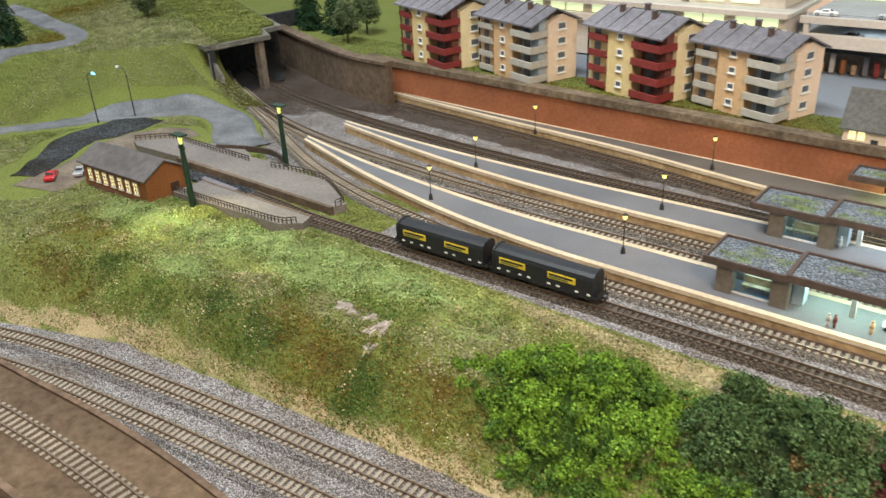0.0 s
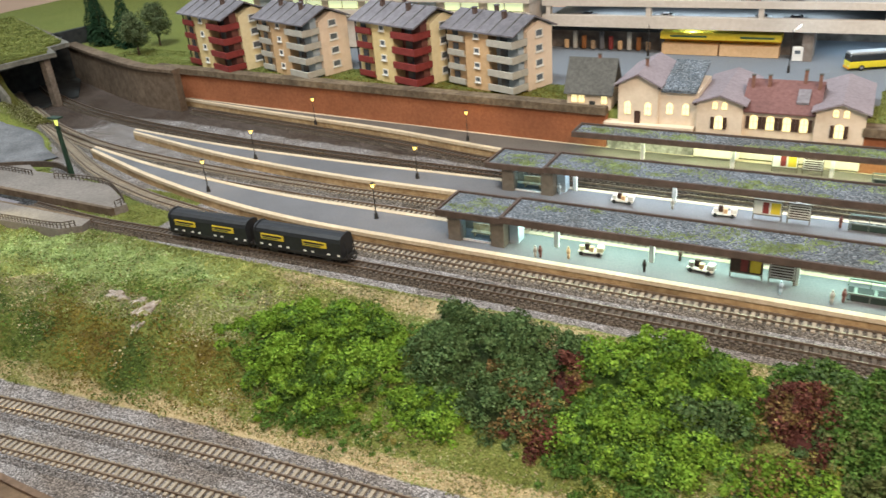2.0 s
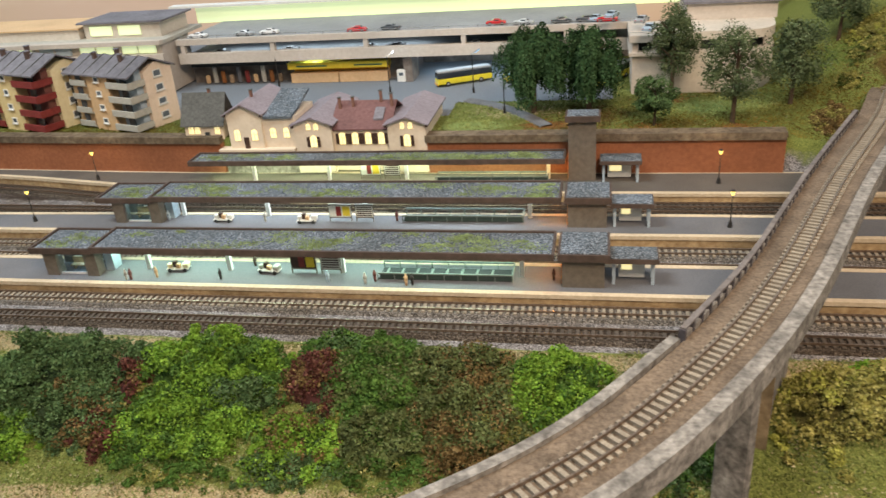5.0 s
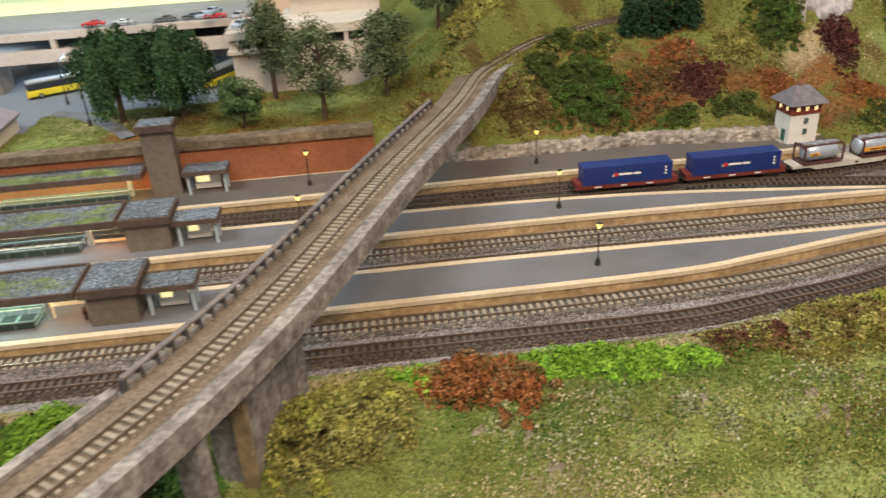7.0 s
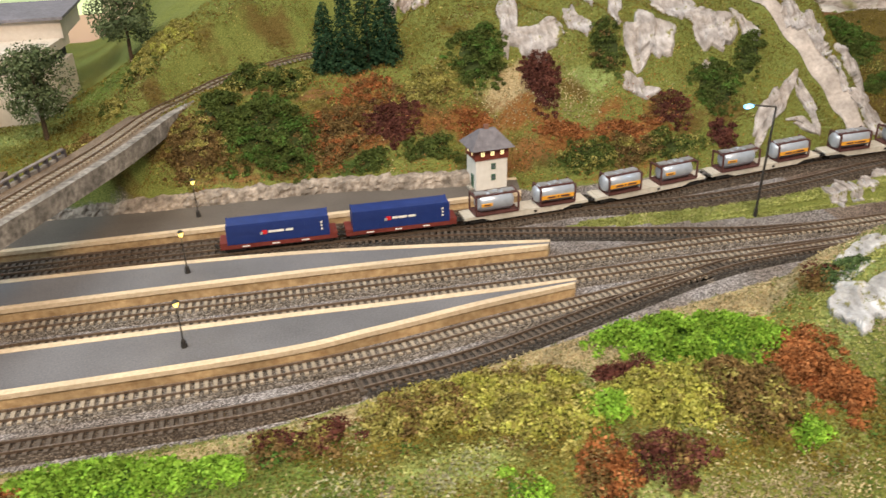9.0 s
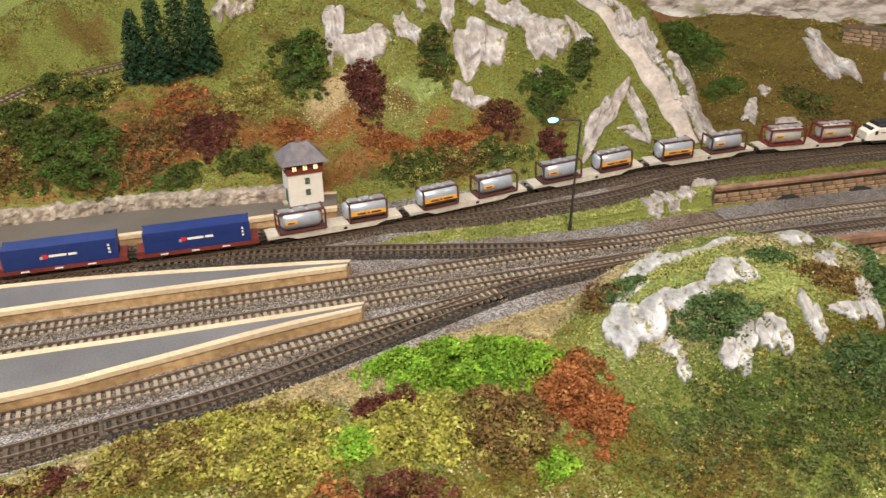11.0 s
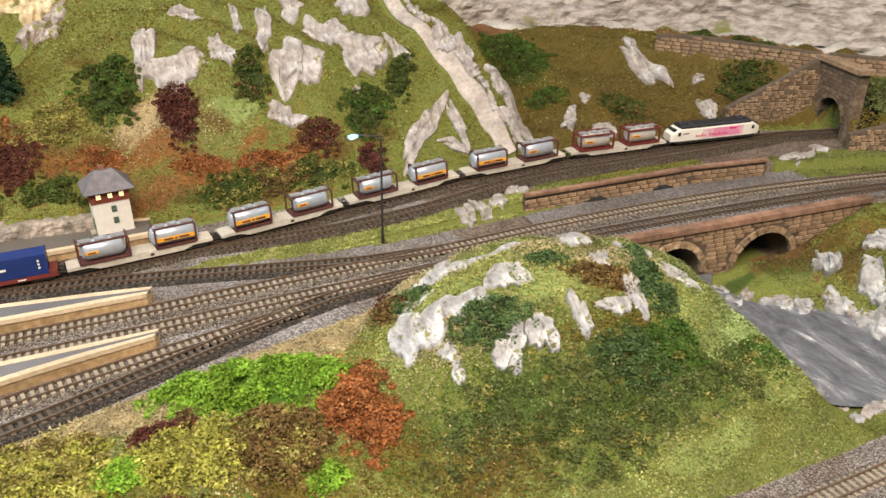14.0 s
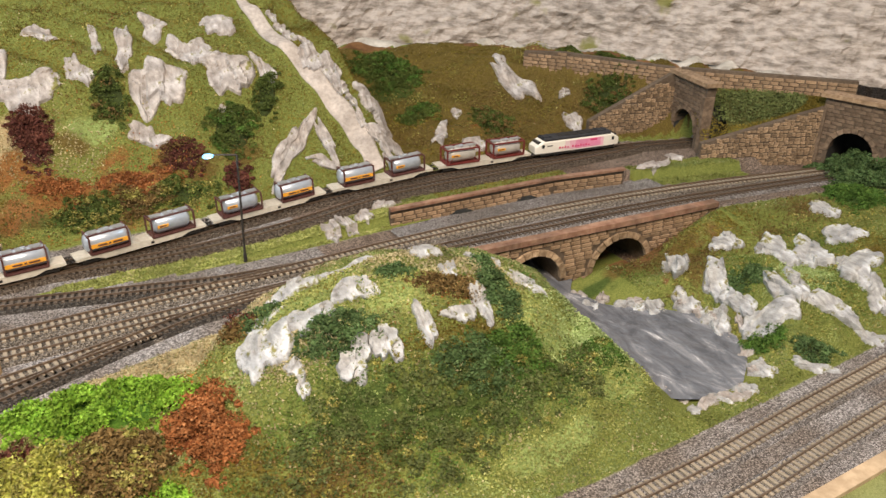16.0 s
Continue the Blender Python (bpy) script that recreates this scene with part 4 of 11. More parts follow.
M["brick"] = paint("chimney_brick", (0.20, 0.10, 0.075), (0.32, 0.17, 0.125), 600, 0.85, 30, 0.15, 0.5)
M["chimneydark"] = paint("dark_brick_chimney", (0.09, 0.06, 0.05), (0.16, 0.11, 0.095), 600, 0.85, 30, 0.15, 0.5)
M["shedbrick"] = paint("orange_brown_shed_brick", (0.27, 0.10, 0.03), (0.38, 0.155, 0.055), 500, 0.8, 20, 0.15, 0.4)
M["shedroof"] = paint("shed_roof_felt", (0.115, 0.105, 0.105), (0.175, 0.162, 0.16), 120, 0.8, 16, 0.2, 0.3)
M["shutter"] = paint("dark_brown_shutters", (0.05, 0.028, 0.02), (0.09, 0.05, 0.035), 300, 0.6, 15, 0.1, 0.1)
M["mast"] = paint("dark_green_mast", (0.012, 0.035, 0.022), (0.025, 0.06, 0.038), 200, 0.5, 12, 0.1, 0.1)
M["iron"] = paint("dark_iron", (0.03, 0.028, 0.027), (0.065, 0.06, 0.055), 300, 0.55, 12, 0.1, 0.1, 0.4)
M["lampwarm"] = glow("lamp_warm_glow", (1.0, 0.72, 0.16), 2.2)
M["lampcool"] = glow("lamp_cold_glow", (0.22, 0.62, 1.0), 1.7)
M["lit"] = glow("lit_ceiling_strip", (0.85, 1.0, 0.75), 1.5)
M["lamporange"] = glow("lamp_orange_glow", (1.0, 0.45, 0.10), 1.6)
# glow of lit windows; on the rear wall it stands for lamplight
M["litback"] = glow("window_and_wall_glow", (0.72, 0.84, 0.50), 0.72)
M["bronze"] = paint("lift_tower_bronze", (0.15, 0.128, 0.105), (0.22, 0.19, 0.155), 200, 0.5, 10, 0.12, 0.1, 0.2)
M["ramp"] = paint("ramp_concrete", (0.175, 0.155, 0.142), (0.27, 0.245, 0.225), 350, 0.85, 14, 0.15, 0.3)
M["parkwall"] = paint("car_park_peach_concrete", (0.54, 0.475, 0.41), (0.63, 0.565, 0.50), 200, 0.75, 10, 0.1, 0.2)
M["parkfloor"] = paint("car_park_floor", (0.28, 0.29, 0.30), (0.36, 0.37, 0.38), 400, 0.6, 10, 0.15, 0.2)
# near-black: tyres and doors, and shade put into tunnels, slits and openings
M["dark"] = paint("black_and_shade", (0.02, 0.022, 0.025), (0.045, 0.05, 0.05), 100, 0.9, 8, 0.1, 0.0)
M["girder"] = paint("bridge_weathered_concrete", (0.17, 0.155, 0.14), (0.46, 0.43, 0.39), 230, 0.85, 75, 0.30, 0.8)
M["deckdirt"] = paint("dusty_deck", (0.135, 0.098, 0.070), (0.29, 0.225, 0.165), 420, 0.9, 45, 0.25, 0.7)
M["postdark"] = paint("dark_violet_post", (0.055, 0.050, 0.058), (0.11, 0.10, 0.112), 300, 0.7, 30, 0.2, 0.3)
M["causeway"] = paint("brown_causeway", (0.099, 0.063, 0.036), (0.198, 0.135, 0.086), 160, 0.9, 14, 0.25, 0.6)
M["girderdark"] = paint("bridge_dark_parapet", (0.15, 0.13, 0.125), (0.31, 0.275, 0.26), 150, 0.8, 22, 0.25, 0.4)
M["rustpier"] = paint("rust_streaked_concrete", (0.22, 0.155, 0.085), (0.46, 0.35, 0.21), 110, 0.85, 30, 0.35, 0.6)
M["stonebrown"] = paint("brown_masonry", (0.24, 0.155, 0.095), (0.52, 0.38, 0.25), 200, 0.85, 30, 0.2, 0.7, piece=0.28)
M["stonecream"] = paint("rubble_masonry", (0.20, 0.128, 0.075), (0.56, 0.42, 0.28), 200, 0.85, 30, 0.25, 0.7, piece=0.42)
M["stonedark"] = paint("sooty_masonry", (0.13, 0.092, 0.066), (0.31, 0.23, 0.165), 200, 0.85, 30, 0.25, 0.7, piece=0.28)
M["stonewarm"] = paint("mossy_brown_masonry", (0.13, 0.076, 0.044), (0.37, 0.24, 0.155), 200, 0.85, 40, 0.36, 0.7, piece=0.3)
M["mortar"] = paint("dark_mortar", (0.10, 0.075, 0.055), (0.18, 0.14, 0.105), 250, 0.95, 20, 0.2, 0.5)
M["capred"] = paint("rusty_coping", (0.26, 0.13, 0.085), (0.42, 0.27, 0.19), 130, 0.85, 40, 0.3, 0.4)
M["moss"] = leafy("roof_sedum", (0.20, 0.28, 0.11), (0.33, 0.44, 0.19), (0.50, 0.60, 0.32))


def place(x, y, z, turn=0.0):
    return pose(x, y, z, 0, 0, turn)


def gable_roof(x0, x1, y0, y1, ze, zr, over, th, axis="x"):
    """Two sloping slabs over a rectangle; the ridge runs along axis."""
    out = []
    if axis == "x":
        ym = (y0 + y1) / 2
        g = (zr - ze) / (ym - y0)
        for s in (-1, 1):
            ye = y0 - over if s < 0 else y1 + over
            bm = bmesh.new()
            lo = ze - g * over
            pts = [(x0 - over, ye, lo), (x1 + over, ye, lo), (x1 + over, ym, zr), (x0 - over, ym, zr)]
            a = [bm.verts.new(p) for p in pts]
            b = [bm.verts.new((p[0], p[1], p[2] + th)) for p in pts]
            bm.faces.new(a), bm.faces.new(b)
            for i in range(4):
                bm.faces.new((a[i], a[(i + 1) % 4], b[(i + 1) % 4], b[i]))
            bmesh.ops.recalc_face_normals(bm, faces=bm.faces[:])
            out.append(bm)
        return out
    for bm in gable_roof(y0, y1, x0, x1, ze, zr, over, th, "x"):
        for v in bm.verts:
            v.co.x, v.co.y = v.co.y, v.co.x
        bmesh.ops.recalc_face_normals(bm, faces=bm.faces[:])
        out.append(bm)
    return out


def gabled_body(x0, x1, y0, y1, z0, ze, zr, axis="x"):
    bm = bmesh.new()
    box(bm, x0, x1, y0, y1, z0, ze)
    if axis == "x":
        ym = (y0 + y1) / 2
        tri = [[(x0, y0, ze), (x0, y1, ze), (x0, ym, zr)], [(x1, y0, ze), (x1, y1, ze), (x1, ym, zr)]]
    else:
        xm = (x0 + x1) / 2
        tri = [[(x0, y0, ze), (x1, y0, ze), (xm, y0, zr)], [(x0, y1, ze), (x1, y1, ze), (xm, y1, zr)]]
    a, b = [[bm.verts.new(p) for p in t] for t in tri]
    bm.faces.new(a), bm.faces.new(b)
    for i in range(3):
        bm.faces.new((a[i], a[(i + 1) % 3], b[(i + 1) % 3], b[i]))
    bmesh.ops.recalc_face_normals(bm, faces=bm.faces[:])
    return bm


def window(parent, at, w, h, glass, frame, depth=0.0008, sill=True):
    """A window on a wall whose outside is towards -y of the pose at."""
    f = part("window", boxes((-w / 2, w / 2, -depth, 0.0004, 0, 0.0009), (-w / 2, w / 2, -depth, 0.0004, h - 0.0009, h), (-w / 2, -w / 2 + 0.0009, -depth, 0.0004, 0.0009, h - 0.0009), (w / 2 - 0.0009, w / 2, -depth, 0.0004, 0.0009, h - 0.0009)), frame, parent)
    f.matrix_basis = at
    part("pane", boxes((-w / 2 + 0.0009, w / 2 - 0.0009, -depth * 0.4, 0.0004, 0.0009, h - 0.0009)), glass, f)
    if sill:
        part("sill", boxes((-w / 2 - 0.0006, w / 2 + 0.0006, -depth - 0.0010, 0.0, -0.0009, -0.0001)), frame, f)
    return f


# ---- four blocks of flats ----
def apartment_block(at, body, gable, panel, recess, label):
    """Long side towards -y, gable end towards +x; corner of the two at the origin."""
    root = thing("apartment_block", label, "apartment building", "blocks of flats above the station wall", at=at)
    L, D, H, R = 0.098, 0.060, 0.061, 0.0140
    part("wall", gabled_body(-L, -0.034, 0.004, D, 0, H, H + R * 0.92), body, root)
    part("gable_wall", gabled_body(-0.034, 0, 0.021, D, 0, H, H + R * 0.62), gable, root)
    part("bay_wall", boxes((-0.068, -0.034, 0.0, 0.006, 0, H + 0.002)), body, root)
    part("stairwell_recess", boxes((-0.034, -0.004, 0.012, 0.0205, 0, H + R * 0.3)), recess, root, "recess behind the corner balconies")
    for bm in gable_roof(-L, 0, 0, D, H + 0.001, H + R, 0.004, 0.0016):
        part("roof", bm, M["slate"], root, "slate-grey sheet roof with standing seams")
    for k in range(5):
        x = -L + 0.012 + k * 0.0185
        for s in (0, 1):
            bm = bmesh.new()
            g = R / (D / 2)
            y0, y1 = (-0.004, D / 2) if s == 0 else (D / 2, D + 0.004)
            z0, z1 = (H + 0.003 - g * 0.004, H + R + 0.003) if s == 0 else (H + R + 0.003, H + 0.003 - g * 0.004)
            vs = [bm.verts.new(p) for p in ((x, y0, z0), (x + 0.0006, y0, z0), (x + 0.0006, y1, z1), (x, y1, z1))]
            lo = [bm.verts.new((v.co.x, v.co.y, v.co.z - 0.0008)) for v in vs]
            bm.faces.new(vs)
            for i in range(4):
                bm.faces.new((vs[i], vs[(i + 1) % 4], lo[(i + 1) % 4], lo[i]))
            part("seam", bm, M["darkroof"], root)
    for x, y in ((-0.076, 0.021), (-0.032, 0.019), (-0.062, 0.040)):
        c = part("chimney", boxes((x, x + 0.004, y, y + 0.004, H + R * 0.4, H + R + 0.0045)), M["chimneydark"], root)
        part("chimney_cap", boxes((x - 0.0006, x + 0.0046, y - 0.0006, y + 0.0046, H + R + 0.0045, H + R + 0.0055)), M["slate"], c)
    for f in range(4):
        z = 0.003 + f * 0.0152
        # corner balcony wrapping round towards the gable
        b = part("balcony", boxes((-0.034, 0.001, -0.003, -0.001, z, z + 0.0065), (-0.034, 0.0, -0.001, 0.012, z - 0.001, z), (-0.0015, 0.001, -0.001, 0.0205, z, z + 0.0065)), panel, root, "corner balcony with solid parapet")
        part("balcony_door", boxes((-0.028, -0.018, 0.0113, 0.0122, z, z + 0.012)), M["glass"], b)
        b = part("balcony", boxes((-L + 0.004, -0.069, -0.002, -0.0005, z, z + 0.006), (-L + 0.004, -0.069, -0.0005, 0.004, z - 0.001, z)), panel, root, "long balcony with solid parapet")
        part("balcony_door", boxes((-0.090, -0.082, 0.0030, 0.0042, z, z + 0.012)), M["glass"], b)
        window(root, place(-0.051, 0.0, z + 0.005), 0.0080, 0.0060, M["glass"], M["white"])
        window(root, place(0.0, 0.039, z + 0.005, 90), 0.011, 0.0075, M["glass"], M["white"])
    part("downpipe", boxes((-L - 0.0012, -L, 0.002, 0.0032, 0, H)), M["iron"], root)
    return root


for k, (x, y) in enumerate(((-0.640, 0.799), (-0.501, 0.795), (-0.335, 0.792), (-0.207, 0.788))):
    m = place(x, y, 0.0505, -19) @ Matrix.Scale((1.22, 1.17, 1.20, 1.12)[k], 4)
    if k % 2 == 0:
        apartment_block(m, M["yellowplaster"], M["paleyellow"], M["maroon"], M["maroondark"], "yellow four-storey block of flats with maroon balconies")
    else:
        apartment_block(m, M["sand"], M["palepeach"], M["greypanel"], M["bluerecess"], "apricot four-storey block of flats with grey balconies")

# ---- station house ----
def arched(parent, x, y, z, w, h, name="window", glass=None, shutters=True):
    bm = bmesh.new()
    pts = [(-w / 2, 0), (w / 2, 0)] + [(math.cos(a) * w / 2, h - w / 2 + math.sin(a) * w / 2) for a in np.linspace(0, math.pi, 9)]
    fr = [bm.verts.new((px, -0.0006, pz)) for px, pz in pts]
    bk = [bm.verts.new((px, 0.0006, pz)) for px, pz in pts]
    bm.faces.new(fr)
    for i in range(len(pts)):
        j = (i + 1) % len(pts)
        bm.faces.new((fr[i], fr[j], bk[j], bk[i]))
    bmesh.ops.recalc_face_normals(bm, faces=bm.faces[:])
    o = part(name, bm, glass or M["litglass"], parent, "lit arched window")
    o.matrix_basis = place(x, y, z)
    part("glazing_bar", boxes((-0.00025, 0.00025, -0.0010, -0.0006, 0, h * 0.95), (-w / 2, w / 2, -0.0010, -0.0006, h * 0.55, h * 0.55 + 0.0004)), M["cream"], o)
    if shutters:
        for s in (-1, 1):
            c = s * (w / 2 + 0.0022)
            part("shutter", boxes((c - 0.0017, c + 0.0017, -0.0012, 0.0, 0.0004, h - 0.001)), M["shutter"], o, "dark brown shutter")
    return o


def station_house():
    root = thing("station_house", "cream plastered station building with mauve tiled gables and lit windows", "station building")
    Y = 0.757
    spec = [(-0.0785, -0.0375, Y + 0.004, 0.085, 0.040, 0.0812, 0.0915), (0.002, 0.0455, Y, 0.100, 0.012, 0.0685, 0.0760), (0.110, 0.1525, Y, 0.100, 0.012, 0.0675, 0.0750)]
    for x0, x1, y0, d, z0, ze, zr in spec:
        part("gable_wing", gabled_body(x0, x1, y0, y0 + d, z0, ze, zr, "y"), M["cream"], root)
        for bm in gable_roof(x0, x1, y0, y0 + d, ze, zr, 0.004, 0.0016, "y"):
            part("roof", bm, M["mauve"], root, "mauve tiled roof slope")
        part("eaves_board", boxes((x0 - 0.003, x0, y0 - 0.003, y0 + d, ze - 0.0030, ze - 0.0018)), M["shutter"], root)
        part("eaves_board", boxes((x1, x1 + 0.003, y0 - 0.003, y0 + d, ze - 0.0030, ze - 0.0018)), M["shutter"], root)
    part("wall", boxes((0.0455, 0.110, Y + 0.006, Y + 0.080, 0.012, 0.0615)), M["cream"], root)
    for bm in gable_roof(0.0455, 0.110, Y + 0.006, Y + 0.080, 0.0615, 0.0815, 0.003, 0.0016):
        part("roof", bm, M["redroof"], root, "dull red tiled roof slope")
    part("wall", boxes((-0.0375, 0.002, Y + 0.007, Y + 0.070, 0.040, 0.076)), M["cream"], root)
    bm = boxes((-0.0345, 0.0, Y + 0.004, Y + 0.070, 0.0, 0.003))
    for v in bm.verts:
        v.co.z += 0.0745 + (v.co.y - Y - 0.004) * 0.22
    part("flat_roof", bm, M["roofgravel"], root, "gravelled link roof")
    part("plinth_terrace", boxes((-0.092, 0.0, Y - 0.002, Y + 0.02, 0.032, 0.0405)), M["cream"], root, "cream terrace above the platform")
    part("lower_storey", boxes((-0.088, 0.0, Y + 0.004, Y + 0.02, 0.010, 0.032)), M["greystone"], root)
    # side house
    part("wall", boxes((-0.137, -0.089, Y + 0.012, Y + 0.045, 0.049, 0.070)), M["cream"], root)
    for bm in gable_roof(-0.137, -0.089, Y + 0.012, Y + 0.045, 0.070, 0.099, 0.003, 0.0016):
        part("roof", bm, M["darkroof"], root, "dark grey roof slope")
    for x in (-0.129, -0.121, -0.096):
        arched(root, x, Y + 0.0118, 0.056, 0.0055, 0.010, shutters=False)
    part("door", boxes((-0.112, -0.106, Y + 0.0112, Y + 0.0122, 0.049, 0.058)), M["dark"], root)
    for x in (-0.0685, -0.0475):
        arched(root, x, Y + 0.0038, 0.050, 0.0060, 0.0125, shutters=False)
    part("door", boxes((-0.0610, -0.0550, Y + 0.0030, Y + 0.0042, 0.0405, 0.0535)), M["shutter"], root)
    for x in (-0.026, -0.010):
        arched(root, x, Y + 0.0068, 0.052, 0.006, 0.011, shutters=False)
    for x in (0.0237, 0.1312):
        arched(root, x, Y - 0.0002, 0.0425, 0.0075, 0.013)
        for s in (-0.0045, 0.0045):
            arched(root, x + s, Y - 0.0002, 0.0625, 0.0042, 0.0070, shutters=False)
    for k in range(4):
        arched(root, 0.0555 + k * 0.0150, Y + 0.0058, 0.0435, 0.0068, 0.0135)
    for x, y, z, h in ((0.0470, 0.788, 0.073, 0.016), (0.0620, 0.790, 0.074, 0.015), (0.0935, 0.796, 0.078, 0.016), (0.1070, 0.790, 0.074, 0.018), (-0.0590, 0.790, 0.088, 0.012), (-0.108, 0.785, 0.092, 0.012)):
        c = part("chimney", boxes((x, x + 0.003, y, y + 0.003, z, z + h)), M["brick"], root)
        part("chimney_cap", boxes((x - 0.0005, x + 0.0035, y - 0.0005, y + 0.0035, z + h, z + h + 0.001)), M["darkroof"], c)
    bm = boxes((0.091, 0.102, Y + 0.014, Y + 0.030, 0.0680, 0.0700))
    for v in bm.verts:
        v.co.z += (v.co.y - Y - 0.014) * 0.54
    d = part("dormer", bm, M["slate"], root, "grey roof dormer")
    part("dormer_front", boxes((0.092, 0.101, Y + 0.0145, Y + 0.0155, 0.0640, 0.0690)), M["glass"], d)
    return root


station_house()

# ---- canopies ----
def canopy(label, x0, x1, yf, yb, z, posts, turned=0.0, step=True):
    root = thing("platform_canopy", label, "platform roof", "station canopies")
    secs = [(x0, x0 + 0.060, -0.0015)] * step + [(x0 + 0.060 * step, x1, 0.0)]
    k = random.Random(int(x1 * 1000 + yf * 997))
    for a, b, dz in secs:
        zz = z + dz
        for bx in ((a, b, yf, yf + 0.002), (a, b, yb - 0.002, yb), (a, a + 0.002, yf + 0.002, yb - 0.002), (b - 0.002, b, yf + 0.002, yb - 0.002)):
            part("fascia", boxes((*bx, zz - 0.0045, zz + 0.001)), M["canopyedge"], root, "dark brown roof edge board")
        part("roof_slab", boxes((a + 0.002, b - 0.002, yf + 0.002, yb - 0.002, zz - 0.0040, zz - 0.0008)), M["roofgravel"], root, "gravelled flat roof")
        tri, co = [], []
        for _ in range(int((b - a) * 84)):
            cx, cy, r = k.uniform(a + 0.008, b - 0.008), k.uniform(yf + 0.006, yb - 0.006), k.uniform(0.004, 0.015)
            for _ in range(int(r * 17000)):
                px, py = cx + k.gauss(0, r * 0.8), cy + k.gauss(0, r * 0.35)
                if a + 0.003 < px < b - 0.003 and yf + 0.003 < py < yb - 0.003:
                    s, an = k.uniform(0.0004, 0.0010), k.uniform(0, 6.28)
                    i = len(co)
                    co += [(px + math.cos(an) * s, py + math.sin(an) * s, zz - 0.0008), (px - math.cos(an) * s, py - math.sin(an) * s, zz - 0.0008), (px, py, zz + k.uniform(0.0, 0.0006))]
                    tri.append((i, i + 1, i + 2))
        me = bpy.data.meshes.new("sedum")
        me.from_pydata(co, [], tri)
        me.materials.append(M["moss"])
        tagged(part("sedum", me, None, root, "patches of green sedum"), kind="stuff")
    for px, py in posts:
        part("post", boxes((px - 0.0018, px + 0.0018, py - 0.0018, py + 0.0018, 0.010, z - 0.004)), M["white"], root, "pale square canopy post")
        part("bracket", boxes((px - 0.0015, px + 0.0015, py - 0.012, py + 0.012, z - 0.0062, z - 0.0042)), M["white"], root)
    strip_y = (yf + yb) / 2
    part("light_strip", boxes((x0 + 0.07 * step + 0.01, x1 - 0.01, strip_y - 0.002, strip_y + 0.002, z - 0.0052, z - 0.0045)), M["lit"], root, "glowing greenish white light strip")
    return root


canopy("flat platform canopy with gravel and sedum roof", -0.160, 0.304, 0.503, 0.548, 0.0385, [(-0.058, 0.523), (0.020, 0.523), (0.124, 0.523), (0.277, 0.523)])
canopy("flat platform canopy with gravel and sedum roof", -0.166, 0.304, 0.617, 0.662, 0.0385, [(-0.083, 0.640), (0.010, 0.640), (0.112, 0.640), (0.274, 0.640)])
canopy("flat wall-side canopy with gravel and sedum roof", -0.116, 0.303, 0.722, 0.754, 0.0375, [(-0.045, 0.738), (0.043, 0.739), (0.131, 0.741), (0.285, 0.742)], step=False)
lamp_area("canopy_light", (0.09, 0.525, 0.0325), (0.09, 0.525, 0), 0.36, 0.012, 0.27, (0.66, 1.0, 0.80))
lamp_area("canopy_light", (0.09, 0.640, 0.0325), (0.09, 0.640, 0), 0.36, 0.012, 0.20, (0.78, 0.93, 1.0))
lamp_area("canopy_light", (0.09, 0.740, 0.0315), (0.09, 0.740, 0), 0.38, 0.012, 0.22, (0.85, 1.0, 0.60))

for y, z in ((0.526, 0.0340), (0.640, 0.0340), (0.738, 0.0330)):
    lamp = thing("canopy_lamp", "small orange glowing lamp under the canopy end", "ceiling lamp", "canopy end lamps", at=place(0.290, y, z))
    part("housing", boxes((-0.0022, 0.0022, -0.0022, 0.0022, -0.0002, 0.0010)), M["canopyedge"], lamp)
    bm = bmesh.new()
    tube(bm, (0, 0, -0.0012), (0, 0, -0.0002), 0.0012, 0.0016, 10)
    part("bulb", bm, M["lamporange"], lamp, "orange glowing bulb")
    lamp_point("canopy_lamp_light", (0.290, y, z - 0.0030), 0.013, (1.0, 0.42, 0.10), 0.002)


